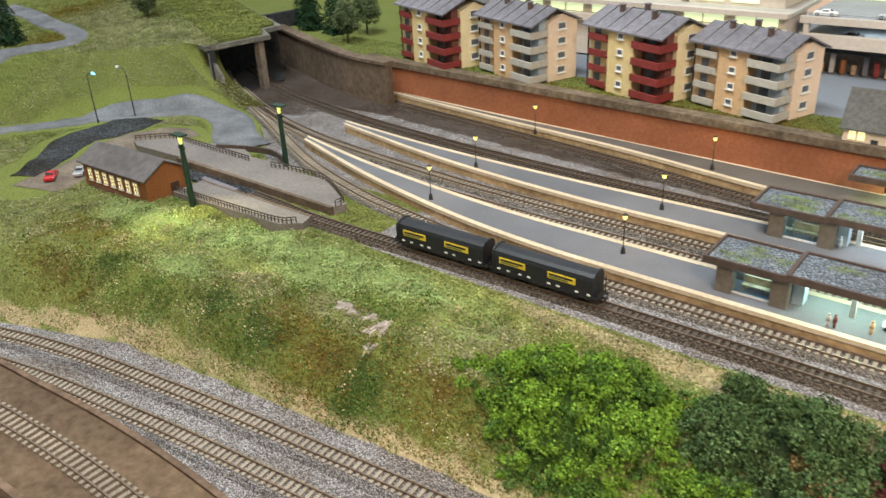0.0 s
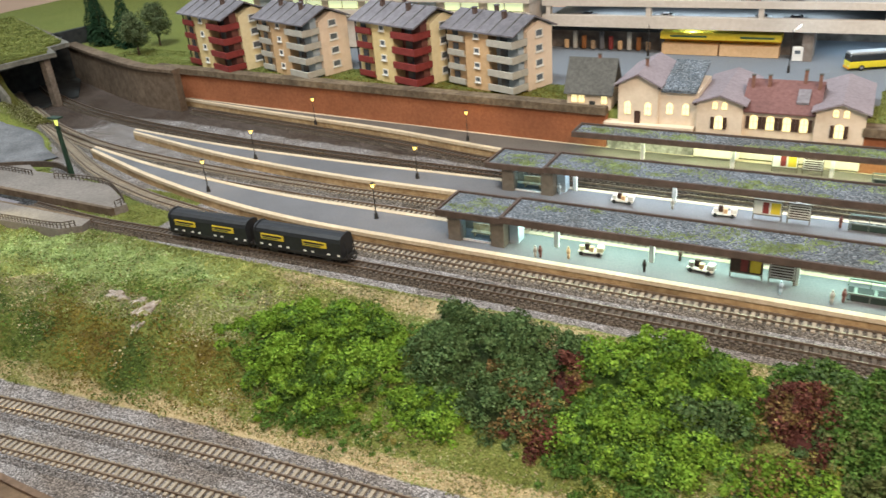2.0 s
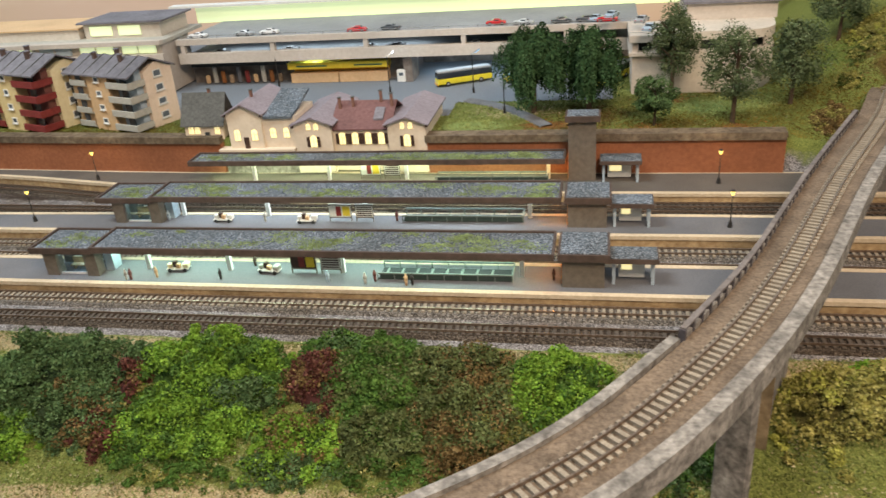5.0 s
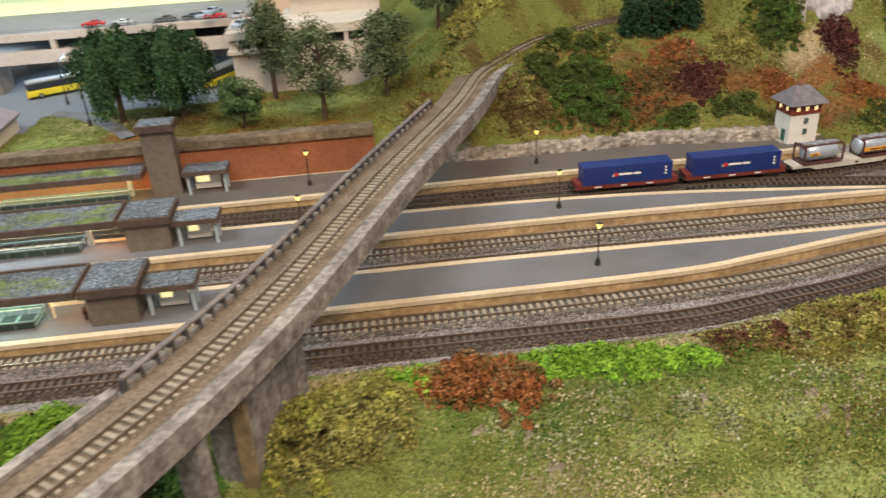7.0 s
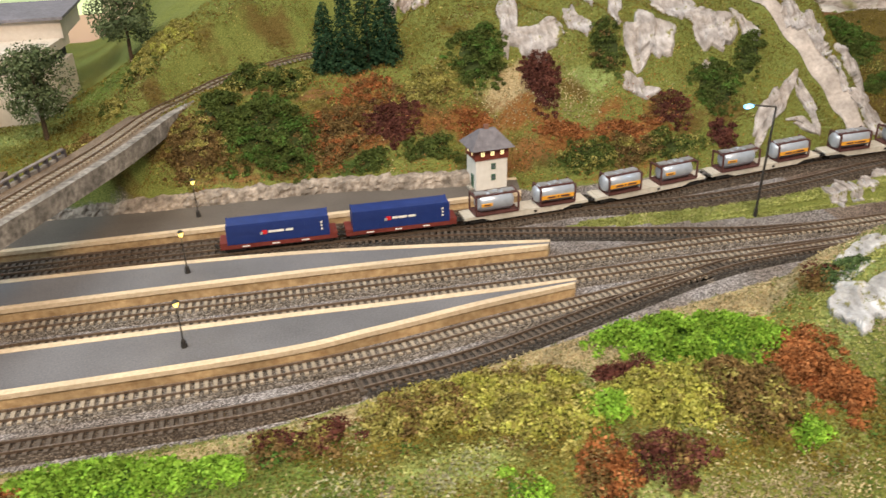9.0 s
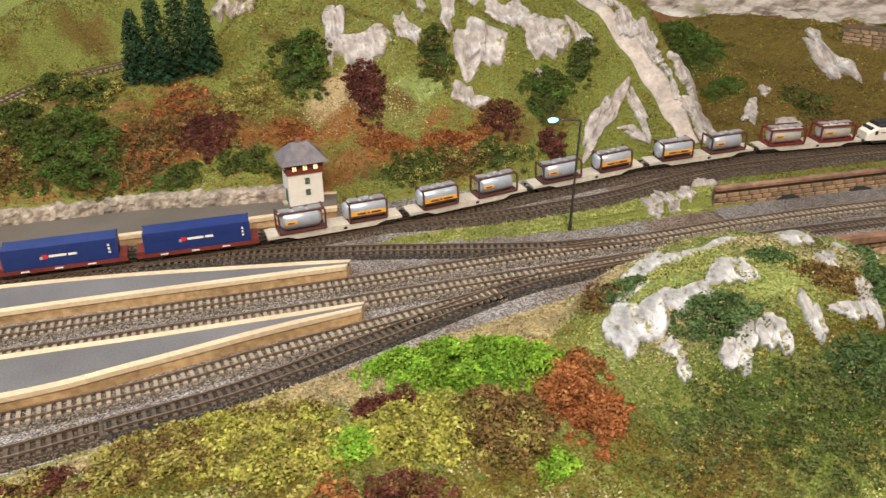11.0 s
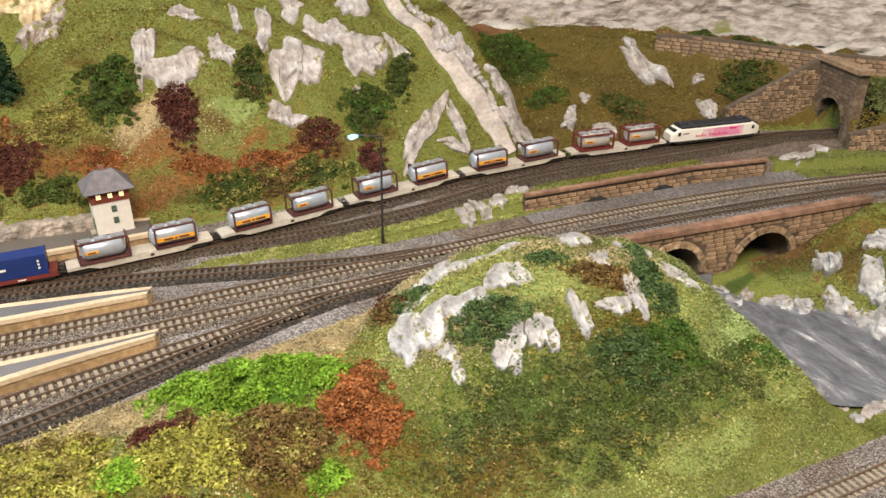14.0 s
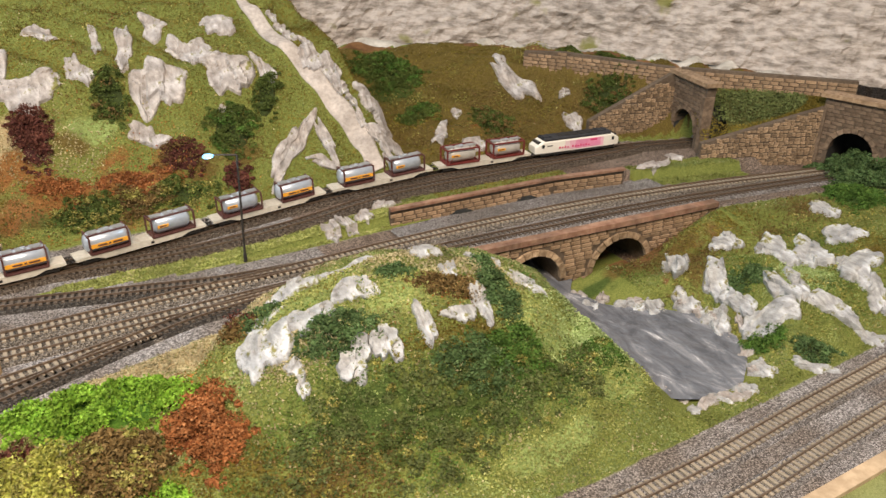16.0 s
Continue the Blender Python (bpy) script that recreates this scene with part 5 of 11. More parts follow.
def waiting_room(y0):
    root = thing("waiting_room", "glazed platform waiting room with dark piers under the canopy", "waiting room", "waiting rooms")
    for x in (-0.150, -0.110):
        part("pier", boxes((x, x + 0.012, y0, y0 + 0.010, 0.010, 0.0335)), M["bronze"], root)
        part("pier", boxes((x, x + 0.012, y0 + 0.026, y0 + 0.036, 0.010, 0.0335)), M["bronze"], root)
    part("glass_front", boxes((-0.138, -0.110, y0 + 0.004, y0 + 0.0046, 0.0115, 0.0325)), M["clear"], root, "clear glass wall")
    part("glass_back", boxes((-0.138, -0.110, y0 + 0.031, y0 + 0.0316, 0.0115, 0.0325)), M["clear"], root, "clear glass wall")
    part("sill_rail", boxes((-0.138, -0.110, y0 + 0.0035, y0 + 0.005, 0.010, 0.0115)), M["white"], root)
    part("sill_rail", boxes((-0.138, -0.110, y0 + 0.0305, y0 + 0.0321, 0.010, 0.0115)), M["white"], root)
    part("ceiling_light", boxes((-0.136, -0.112, y0 + 0.014, y0 + 0.020, 0.0322, 0.0332)), M["lampcool"], root, "cold glowing ceiling panel")
    lamp_point("waiting_room_light", (-0.124, y0 + 0.017, 0.0290), 0.016, (0.66, 0.93, 1.0), 0.003)
    part("side_glass", boxes((-0.098, -0.090, y0 + 0.012, y0 + 0.024, 0.010, 0.030)), M["bluerecess"], root, "blue-grey glazed door booth")
    part("bench", boxes((-0.134, -0.114, y0 + 0.012, y0 + 0.017, 0.0135, 0.0145), (-0.134, -0.114, y0 + 0.017, y0 + 0.018, 0.0135, 0.0205), (-0.132, -0.131, y0 + 0.013, y0 + 0.016, 0.010, 0.0135), (-0.117, -0.116, y0 + 0.013, y0 + 0.016, 0.010, 0.0135)), M["kerbwood"], root, "wooden bench")
    return root


def clear_glass():
    m, nt, bs = nodes_of("clear_glass")
    bs.inputs["Transmission Weight"].default_value = 1.0
    bs.inputs["Roughness"].default_value = 0.03
    bs.inputs["Base Color"].default_value = (0.86, 0.95, 0.95, 1)
    bs.inputs["IOR"].default_value = 1.15
    return m


M["clear"] = clear_glass()
waiting_room(0.506)
waiting_room(0.620)


# ---- lift blocks at the end of the canopies ----
def lift_block(x0, x1, y0, y1, top, label, cap=True):
    root = thing("lift_tower", label, "lift tower", "lift towers")
    part("shaft", boxes((x0, x1, y0, y1, 0.0095, top)), M["bronze"], root)
    part("head", boxes((x0 - 0.003, x1 + 0.004, y0 - 0.004, y1 + 0.004, top, top + 0.006)), M["canopyedge"], root)
    if cap:
        part("roof", boxes((x0 - 0.001, x1 + 0.002, y0 - 0.002, y1 + 0.002, top + 0.006, top + 0.0068)), M["roofgravel"], root)
    # door coloured orange for the lamplight on this side
    part("door", boxes((x0 - 0.0008, x0, y0 + 0.006, y1 - 0.006, 0.010, 0.027)), M["copper"], root, "lift door, orange lamplight put into its colour")
    return root


M["copper"] = paint("orange_lit_panel", (0.55, 0.24, 0.10), (0.68, 0.33, 0.15), 120, 0.5, 10, 0.1, 0.0, 0.2)
lift_block(0.310, 0.343, 0.505, 0.540, 0.0345, "squat bronze lift block with flat roof")
lift_block(0.310, 0.345, 0.618, 0.650, 0.0345, "squat bronze lift block with flat roof")
lift_block(0.306, 0.334, 0.735, 0.752, 0.074, "tall bronze lift tower against the wall")
for x, y, w in ((0.330, 0.528, 0.03), (0.330, 0.640, 0.03)):
    lamp_point("lift_lamp", (0.300, y, 0.028), 0.012, (1.0, 0.45, 0.15))


def shelter(x0, x1, y0, y1, z):
    root = thing("platform_shelter", "small flat-roofed shelter with a lit display", "shelter", "platform shelters")
    part("roof", boxes((x0, x1, y0, y1, z - 0.004, z)), M["canopyedge"], root)
    part("roof_gravel", boxes((x0 + 0.001, x1 - 0.001, y0 + 0.001, y1 - 0.001, z, z + 0.0006)), M["roofgravel"], root)
    for px in (x0 + 0.004, x1 - 0.004):
        part("post", boxes((px - 0.0012, px + 0.0012, y0 + 0.004, y0 + 0.0064, 0.010, z - 0.004)), M["bluerecess"], root)
        part("post", boxes((px - 0.0012, px + 0.0012, y1 - 0.0064, y1 - 0.004, 0.010, z - 0.004)), M["bluerecess"], root)
    d = part("display_case", boxes((x0 + 0.008, x1 - 0.010, y1 - 0.010, y1 - 0.006, 0.012, z - 0.006)), M["white"], root)
    part("screen", boxes((x0 + 0.010, x1 - 0.020, y1 - 0.0105, y1 - 0.010, 0.019, z - 0.008)), M["litglass"], d, "yellow lit panel")
    return root


shelter(0.346, 0.384, 0.508, 0.531, 0.034)
shelter(0.348, 0.386, 0.616, 0.640, 0.034)
shelter(0.338, 0.380, 0.726, 0.750, 0.034)


# ---- things on the platforms ----
M["railgreen"] = paint("grey_green_railing", (0.12, 0.145, 0.13), (0.20, 0.23, 0.21), 300, 0.5, 15, 0.1, 0.0)
M["parapetglass"] = paint("green_glass_parapet", (0.03, 0.05, 0.043), (0.06, 0.085, 0.075), 60, 0.35, 20, 0.1, 0.0)


def stair_well(x0, x1, y0, y1):
    root = thing("stair_well", "sunken platform stairs behind grey green railings", "staircase", "platform stairs")
    # flat dark sheet and dark steps stand for the stair pit's shade
    part("opening", boxes((x0, x1, y0, y1, 0.0098, 0.0106)), M["dark"], root, "dark sheet standing for the shaded stair opening")
    for k in range(8):
        x = x0 + 0.004 + k * (x1 - x0 - 0.01) / 8
        part("step", boxes((x, x + 0.002, y0 + 0.001, y1 - 0.001, 0.0106, 0.0109)), M["railgreen"], root)
    for y in (y0 - 0.001, y1 + 0.001):
        r = part("railing", boxes((x0, x1, y - 0.0006, y + 0.0006, 0.0155, 0.0168)), M["railgreen"], root, "grey green handrail")
        for k in range(9):
            x = x0 + k * (x1 - x0) / 8
            part("baluster", boxes((x - 0.0004, x + 0.0004, y - 0.0004, y + 0.0004, 0.010, 0.0155)), M["railgreen"], r)
    part("glass_parapet", boxes((x0 + 0.002, x1, y0 - 0.0004, y0 - 0.0001, 0.0106, 0.0150)), M["parapetglass"], root, "dark green glass panel")
    part("railing", boxes((x1 - 0.0006, x1 + 0.0006, y0, y1, 0.0155, 0.0168), (x1 - 0.0005, x1 + 0.0005, y0, y1, 0.012, 0.013)), M["railgreen"], root, "grey green end handrail")
    return root


stair_well(0.158, 0.270, 0.512, 0.532)
stair_well(0.152, 0.268, 0.629, 0.645)
stair_well(0.165, 0.285, 0.732, 0.744)


def notice(x, y, w, colour, slats=False):
    root = thing("notice_board", "framed timetable board on two legs" if slats else "framed colourful map board on two legs", "notice board", "platform boards")
    part("board", boxes((x, x + w, y - 0.0006, y + 0.0006, 0.0150, 0.0270)), M["white"] if slats else colour, root)
    part("frame", boxes((x - 0.0006, x + w + 0.0006, y - 0.001, y + 0.001, 0.0270, 0.0282), (x - 0.0006, x + w + 0.0006, y - 0.001, y + 0.001, 0.0140, 0.0150)), M["bronze"], root)
    for px in (x, x + w):
        part("leg", boxes((px - 0.0005, px + 0.0005, y - 0.0005, y + 0.0005, 0.010, 0.0270)), M["bronze"], root)
    if slats:
        for k in range(5):
            part("line", boxes((x + 0.001, x + w - 0.001, y - 0.0009, y - 0.0006, 0.0160 + k * 0.0022, 0.0170 + k * 0.0022)), M["shutter"], root)
    else:
        part("panel", boxes((x + w * 0.62, x + w - 0.001, y - 0.0009, y - 0.0006, 0.0160, 0.0260)), M["yellowsign"], root)
        part("panel", boxes((x + w * 0.32, x + w * 0.55, y - 0.0009, y - 0.0006, 0.0160, 0.0260)), M["maroon"], root)
    return root


M["yellowsign"] = paint("yellow_sign", (0.68, 0.50, 0.03), (0.78, 0.60, 0.06), 200, 0.5, 10, 0.05, 0.0)
for y, c in ((0.520, M["shutter"]), (0.628, M["white"]), (0.742, M["white"])):
    notice(0.079, y, 0.022, c)
    notice(0.106, y, 0.017, c, True)


def cart(x, y, turn, tone):
    root = thing("luggage_cart", "small loaded platform luggage cart", "luggage cart", "luggage carts", at=place(x, y, 0.010, turn))
    part("bed", boxes((-0.010, 0.010, -0.004, 0.004, 0.002, 0.0035), bevel=0.0004), M["white"], root)
    part("cab", boxes((0.005, 0.0105, -0.0035, 0.0035, 0.0035, 0.008), bevel=0.0008), tone, root)
    for k, (bx, by, h) in enumerate(((-0.007, -0.001, 0.004), (-0.003, 0.001, 0.0055), (0.001, -0.0015, 0.004))):
        part("case", boxes((bx - 0.0018, bx + 0.0018, by - 0.0018, by + 0.0018, 0.0035, 0.0035 + h), bevel=0.0003), (tone, M["shutter"], M["sand"])[k], root)
    for wx in (-0.007, 0.007):
        bm = bmesh.new()
        tube(bm, (wx, -0.0045, 0.0018), (wx, 0.0045, 0.0018), 0.0018, n=8)
        part("wheel_set", bm, M["dark"], root)
    return root


cart(-0.028, 0.520, 5, M["paleyellow"])
cart(0.058, 0.520, -8, M["greypanel"])
cart(-0.033, 0.626, 0, M["white"])
cart(0.056, 0.625, 4, M["white"])


def figurine(x, y, z, tone, h=0.0105):
    bm = bmesh.new()
    for a, b, r, r2 in ((0.0, 0.48, 0.09, 0.13), (0.48, 0.82, 0.16, 0.13), (0.84, 1.0, 0.07, 0.075)):
        tube(bm, (0, 0, a * h), (0, 0, b * h), r * h, r2 * h, 7)
    o = new("figurine", mesh_of(bm, "figurine", tone, True))
    o.location = (x, y, z)
    return tagged(o, "tiny painted plain peg figurine standing on the platform", "figurine", "platform figurines")


tones = [M["iron"], M["sand"], M["maroondark"], M["greypanel"], M["bluerecess"], M["shutter"]]
for k, (x, y) in enumerate(((-0.068, 0.500), (-0.064, 0.501), (-0.042, 0.506), (0.019, 0.505), (0.040, 0.531), (0.116, 0.505), (0.149, 0.503), (0.156, 0.508), (0.184, 0.502), (0.189, 0.503), (0.303, 0.516), (-0.094, 0.627), (0.012, 0.625), (0.146, 0.630))):
    figurine(x, y, 0.0102, tones[(k * 5 + 3) % 6])


# ---- platform lamps ----
def platform_lamp(x, y, z=0.010, h=0.035):
    root = thing("platform_lamp", "dark iron platform lamp with a warm glowing lantern", "street lamp", "platform lamps", at=place(x, y, z))
    bm = bmesh.new()
    tube(bm, (0, 0, 0), (0, 0, 0.0045), 0.0022, 0.0017, 8)
    tube(bm, (0, 0, 0.0045), (0, 0, 0.0065), 0.0017, 0.0007, 8)
    part("base", bm, M["iron"], root)
    bm = bmesh.new()
    tube(bm, (0, 0, 0.006), (0, 0, h - 0.004), 0.00055, 0.0004, 6)
    part("pole", bm, M["iron"], root)
    bm = bmesh.new()
    tube(bm, (0, 0, h - 0.0042), (0, 0, h - 0.0005), 0.0010, 0.0024, 8)
    part("lantern", bm, M["lampwarm"], root, "glowing yellow lantern")
    bm = bmesh.new()
    tube(bm, (0, 0, h - 0.0005), (0, 0, h + 0.0012), 0.0026, 0.0006, 8)
    part("cap", bm, M["iron"], root)
    lamp_point("lantern_light", (x, y, z + h - 0.006), 0.011, (1.0, 0.70, 0.32), 0.0025)
    return root


for x, y in ((-0.441, 0.524), (-0.234, 0.523), (-0.246, 0.622), (-0.456, 0.618), (0.676, 0.517), (0.673, 0.622), (0.677, 0.727), (-0.463, 0.7445), (-0.247, 0.742), (0.455, 0.727), (0.452, 0.622)):
    platform_lamp(x, y)


# ---- girder bridge ----
def bridge():
    root = thing("railway_bridge", "weathered girder bridge with concrete parapets carrying a single line", "bridge")
    a = [p for p in BR if 0.0 <= p[0] < 0.67]
    line = course(a, 0.008)
    part("deck", sweep(line, [(-0.017, -0.004), (-0.017, 0.0005), (0.021, 0.0005), (0.021, -0.004)]), M["deckdirt"], root, "brown dusty ballast trough")
    part("girder", sweep(line, [(-0.0255, -0.012), (-0.0255, 0.0035), (-0.017, 0.0035), (-0.017, -0.012)]), M["girder"], root, "stained pale concrete side girder")
    fr = course([p for p in BR if 0.0 <= p[0] < 0.42], 0.008)
    part("girder", sweep(fr, [(0.021, -0.012), (0.021, 0.0035), (0.027, 0.0035), (0.027, -0.012)]), M["girder"], root, "stained pale concrete side girder")
    bk = course([p for p in BR if 0.40 <= p[0] < 0.63], 0.008)
    part("parapet", sweep(bk, [(0.021, -0.012), (0.021, 0.0030), (0.024, 0.0030), (0.024, -0.012)]), M["girder"], root, "grey side beam under the handrail")
    part("handrail", sweep(bk, [(0.0206, 0.0068), (0.0206, 0.0080), (0.0240, 0.0080), (0.0240, 0.0068)]), M["girderdark"], root, "worn grey handrail")
    r, t = course([p for p in BR if 0.40 <= p[0] < 0.63], 0.0115)
    for p, d in zip(r, t):
        o = part("stiffener", boxes((-0.0011, 0.0011, 0.0204, 0.0244, -0.011, 0.0070)), M["postdark"], root)
        o.matrix_basis = pose(*p, 0, 0, math.degrees(math.atan2(d[1], d[0])))
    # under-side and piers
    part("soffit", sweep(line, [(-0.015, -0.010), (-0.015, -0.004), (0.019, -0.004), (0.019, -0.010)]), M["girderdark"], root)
    for x, y, turn, w, th, mat in ((0.414, 0.318, 55, 0.020, 0.007, "girder"), (0.613, 0.780, 64, 0.030, 0.010, "girder")):
        p = part("pier", boxes((-th / 2, th / 2, -w / 2, w / 2, -0.03, 0.062), bevel=0.001), M[mat], root, "streaked concrete pier")
        p.matrix_basis = place(x, y, 0, turn)
    # the wall-like abutment beside the tracks
    part("abutment", prism([(0.4135, 0.3575), (0.4300, 0.3500), (0.4368, 0.3472), (0.4622, 0.4174), (0.441, 0.426)], -0.025, 0.0598), M["girder"], root, "grey rendered abutment wall")
    part("corner_pier", prism([(0.4285, 0.3470), (0.4368, 0.3436), (0.4378, 0.3470), (0.4298, 0.3502)], -0.025, 0.0590), M["rustpier"], root, "rust streaked concrete corner pier")
    return root


bridge()

# embankment of the same line where it runs in front
M["oldboard"] = paint("old_brown_board", (0.10, 0.062, 0.040), (0.23, 0.155, 0.105), 140, 0.8, 30, 0.25, 0.5)
line = course([p for p in BR if p[0] < 0.03], 0.008)
low = thing("line_embankment", "brown earth causeway with timber edge below the track", "embankment", kind="structure")
part("causeway", sweep(line, [(-0.034, -0.09), (-0.030, 0.0008), (0.030, 0.0008), (0.034, -0.09)]), M["causeway"] if "causeway" in M else M["kerbwood"], low)
part("edge_board", sweep(line, [(0.029, -0.014), (0.029, 0.003), (0.0325, 0.003), (0.0325, -0.014)]), M["oldboard"], low, "dark weathered edge board")
part("front_board", sweep(line, [(-0.034, -0.020), (-0.034, 0.005), (-0.0300, 0.005), (-0.0300, -0.020)]), M["oldboard"], low, "dark weathered front board")

# ---- lanes, lots and paths laid on the ground ----
M["lane"] = paint("grey_lane_surface", (0.135, 0.140, 0.152), (0.25, 0.255, 0.27), 420, 0.85, 26, 0.24, 0.5)
M["lot"] = chippy("dark_gravel_lot", ((0.018, 0.020, 0.023), (0.052, 0.056, 0.064), (0.17, 0.18, 0.20)), 620, 1.0, 0.3)
M["yardearth"] = paint("brown_yard_earth", (0.15, 0.115, 0.085), (0.30, 0.245, 0.19), 420, 0.9, 30, 0.25, 0.6)
M["chalk"] = paint("white_sandy_scree", (0.44, 0.395, 0.365), (0.64, 0.585, 0.55), 260, 0.9, 45, 0.22, 0.6)


def height(x, y):
    return float(land(np.array([x], float), np.array([y], float))[0])


def ribbon(name, label, pts, w0, w1, mat, dz=0.0022, category="road", n=9):
    ROADS.append((pts, max(w0, w1)))
    r, t = course([(x, y, 0) for x, y in pts], 0.005)
    bm = bmesh.new()
    rows = []
    for i, (p, d) in enumerate(zip(r, t)):
        w = w0 + (w1 - w0) * i / len(r)
        row = []
        for k in range(n + 1):
            u = (min(max((k - 1) / (n - 2), 0), 1) - 0.5) * w + (-0.0006 if k == 0 else 0.0006 if k == n else 0)
            x, y = p[0] - d[1] * u, p[1] + d[0] * u
            row.append(bm.verts.new((x, y, height(x, y) + dz - (0.0030 if k in (0, n) else 0))))
        rows.append(row)
    for a, b in zip(rows, rows[1:]):
        for k in range(n):
            bm.faces.new((a[k], a[k + 1], b[k + 1], b[k]))
    bmesh.ops.recalc_face_normals(bm, faces=bm.faces[:])
    return tagged(new(name, mesh_of(bm, name, mat, True)), label, category, kind="structure")


ROADS = []
ribbon("lane", "narrow grey lane curving below the hill", [(-1.22, 0.27), (-1.150, 0.355), (-1.109, 0.405), (-1.080, 0.443), (-1.056, 0.483), (-1.029, 0.528), (-0.993, 0.569), (-0.956, 0.603), (-0.910, 0.617), (-0.854, 0.601), (-0.803, 0.566), (-0.748, 0.540)], 0.014, 0.062, M["lane"], 0.0020)
ribbon("hill_lane", "grey lane bending over the hill", [(-1.36, 0.28), (-1.28, 0.38), (-1.215, 0.465), (-1.188, 0.504), (-1.165, 0.536), (-1.163, 0.564), (-1.185, 0.582), (-1.230, 0.588), (-1.293, 0.592), (-1.381, 0.609), (-1.5, 0.62)], 0.026, 0.034, M["lane"], 0.0022)
ribbon("gravel_lot", "dark gravel yard beside the shed", [(-0.898, 0.336), (-0.925, 0.378), (-0.956, 0.416), (-0.978, 0.452), (-0.972, 0.498), (-0.985, 0.548)], 0.030, 0.080, M["lot"], 0.0012, "yard")
ribbon("shed_yard", "brown earth yard beside the shed with tyre marks", [(-0.850, 0.325), (-0.864, 0.380), (-0.886, 0.430), (-0.910, 0.480), (-0.890, 0.525), (-0.845, 0.520)], 0.070, 0.044, M["yardearth"], 0.0006, "yard")
ribbon("scree_path", "white sandy scree track running down the hill", [(1.345, 0.722), (1.340, 0.752), (1.322, 0.785), (1.303, 0.820), (1.287, 0.848), (1.278, 0.897), (1.27, 0.95)], 0.021, 0.011, M["chalk"], 0.0045, "path")
ribbon("garden_path", "blue-grey asphalt path across the lawn", [(0.175, 0.905), (0.215, 0.878), (0.250, 0.840), (0.283, 0.790)], 0.014, 0.014, M["lane"], 0.002, "path")


# ---- loading docks ----
def fence(parent, pts, z, step=0.0060, h=0.0068):
    r, t = course([(x, y, z) for x, y in pts], step)
    f = part("fence", sweep(course([(x, y, z) for x, y in pts], 0.01), [(-0.0004, h - 0.001), (-0.0004, h), (0.0004, h), (0.0004, h - 0.001)]), M["fencewood"], parent, "weathered wooden fence")
    part("rail", sweep(course([(x, y, z) for x, y in pts], 0.01), [(-0.0003, h * 0.45), (-0.0003, h * 0.55), (0.0003, h * 0.55), (0.0003, h * 0.45)]), M["fencewood"], f)
    me = mesh_of(boxes((-0.00042, 0.00042, -0.00042, 0.00042, 0, h)), "post", M["fencewood"])
    for p in r:
        o = part("post", me, None, f)
        o.location = p
    return f


M["fencewood"] = paint("fence_wood_brown", (0.06, 0.045, 0.035), (0.13, 0.10, 0.08), 400, 0.8, 15, 0.15, 0.2)
dock = thing("loading_dock", "grey concrete loading dock with a wooden fence", "loading dock", "loading docks")
part("slab", prism([(-0.690, 0.398), (-0.530, 0.406), (-0.512, 0.420), (-0.517, 0.434), (-0.690, 0.434)], -0.006, 0.0065), M["ramp"], dock)
part("kerb", prism([(-0.690, 0.434), (-0.517, 0.434), (-0.517, 0.437), (-0.690, 0.437)], -0.006, 0.0068), M["brownwall"], dock)
fence(dock, [(-0.685, 0.400), (-0.60, 0.4035), (-0.532, 0.408), (-0.516, 0.419)], 0.0065, 0.0045, 0.0065)
dock = thing("loading_dock", "grey concrete loading dock with a wooden fence", "loading dock", "loading docks")
part("slab", prism([(-0.775, 0.466), (-0.514, 0.462), (-0.508, 0.474), (-0.568, 0.506), (-0.655, 0.514), (-0.70, 0.512), (-0.74, 0.530), (-0.79, 0.515), (-0.841, 0.507), (-0.884, 0.472), (-0.86, 0.462)], -0.006, 0.0075), M["ramp"], dock)
part("kerb", prism([(-0.775, 0.461), (-0.514, 0.458), (-0.514, 0.462), (-0.775, 0.466)], -0.006, 0.0078), M["brownwall"], dock)
fence(dock, [(-0.654, 0.502), (-0.630, 0.506), (-0.595, 0.508), (-0.568, 0.505), (-0.515, 0.477), (-0.513, 0.464)], 0.0075)
fence(dock, [(-0.878, 0.472), (-0.861, 0.490), (-0.841, 0.503), (-0.778, 0.502), (-0.687, 0.501)], 0.0075)
part("timber_kerb", sweep(course([(-0.765, 0.511, 0.0075), (-0.728, 0.527, 0.0075), (-0.693, 0.535, 0.0070), (-0.664, 0.528, 0.0060)], 0.008), [(-0.0012, -0.003), (-0.0012, 0.0040), (0.0012, 0.0040), (0.0012, -0.003)]), M["fencewood"], dock, "low weathered timber kerb")
pit = thing("buffer_pit", "dark sunken end of the siding with a grey steel plank", "pit", kind="structure")
part("floor", boxes((-0.745, -0.626, 0.4375, 0.4575, -0.0015, 0.0018)), M["lot"], pit)
part("plank", prism([(-0.700, 0.4405), (-0.640, 0.4385), (-0.638, 0.4440), (-0.702, 0.4470)], 0.0018, 0.0050), M["slate"], pit, "grey steel plank")
part("end_board", boxes((-0.750, -0.745, 0.4380, 0.4590, -0.0015, 0.0085)), M["fencewood"], pit)


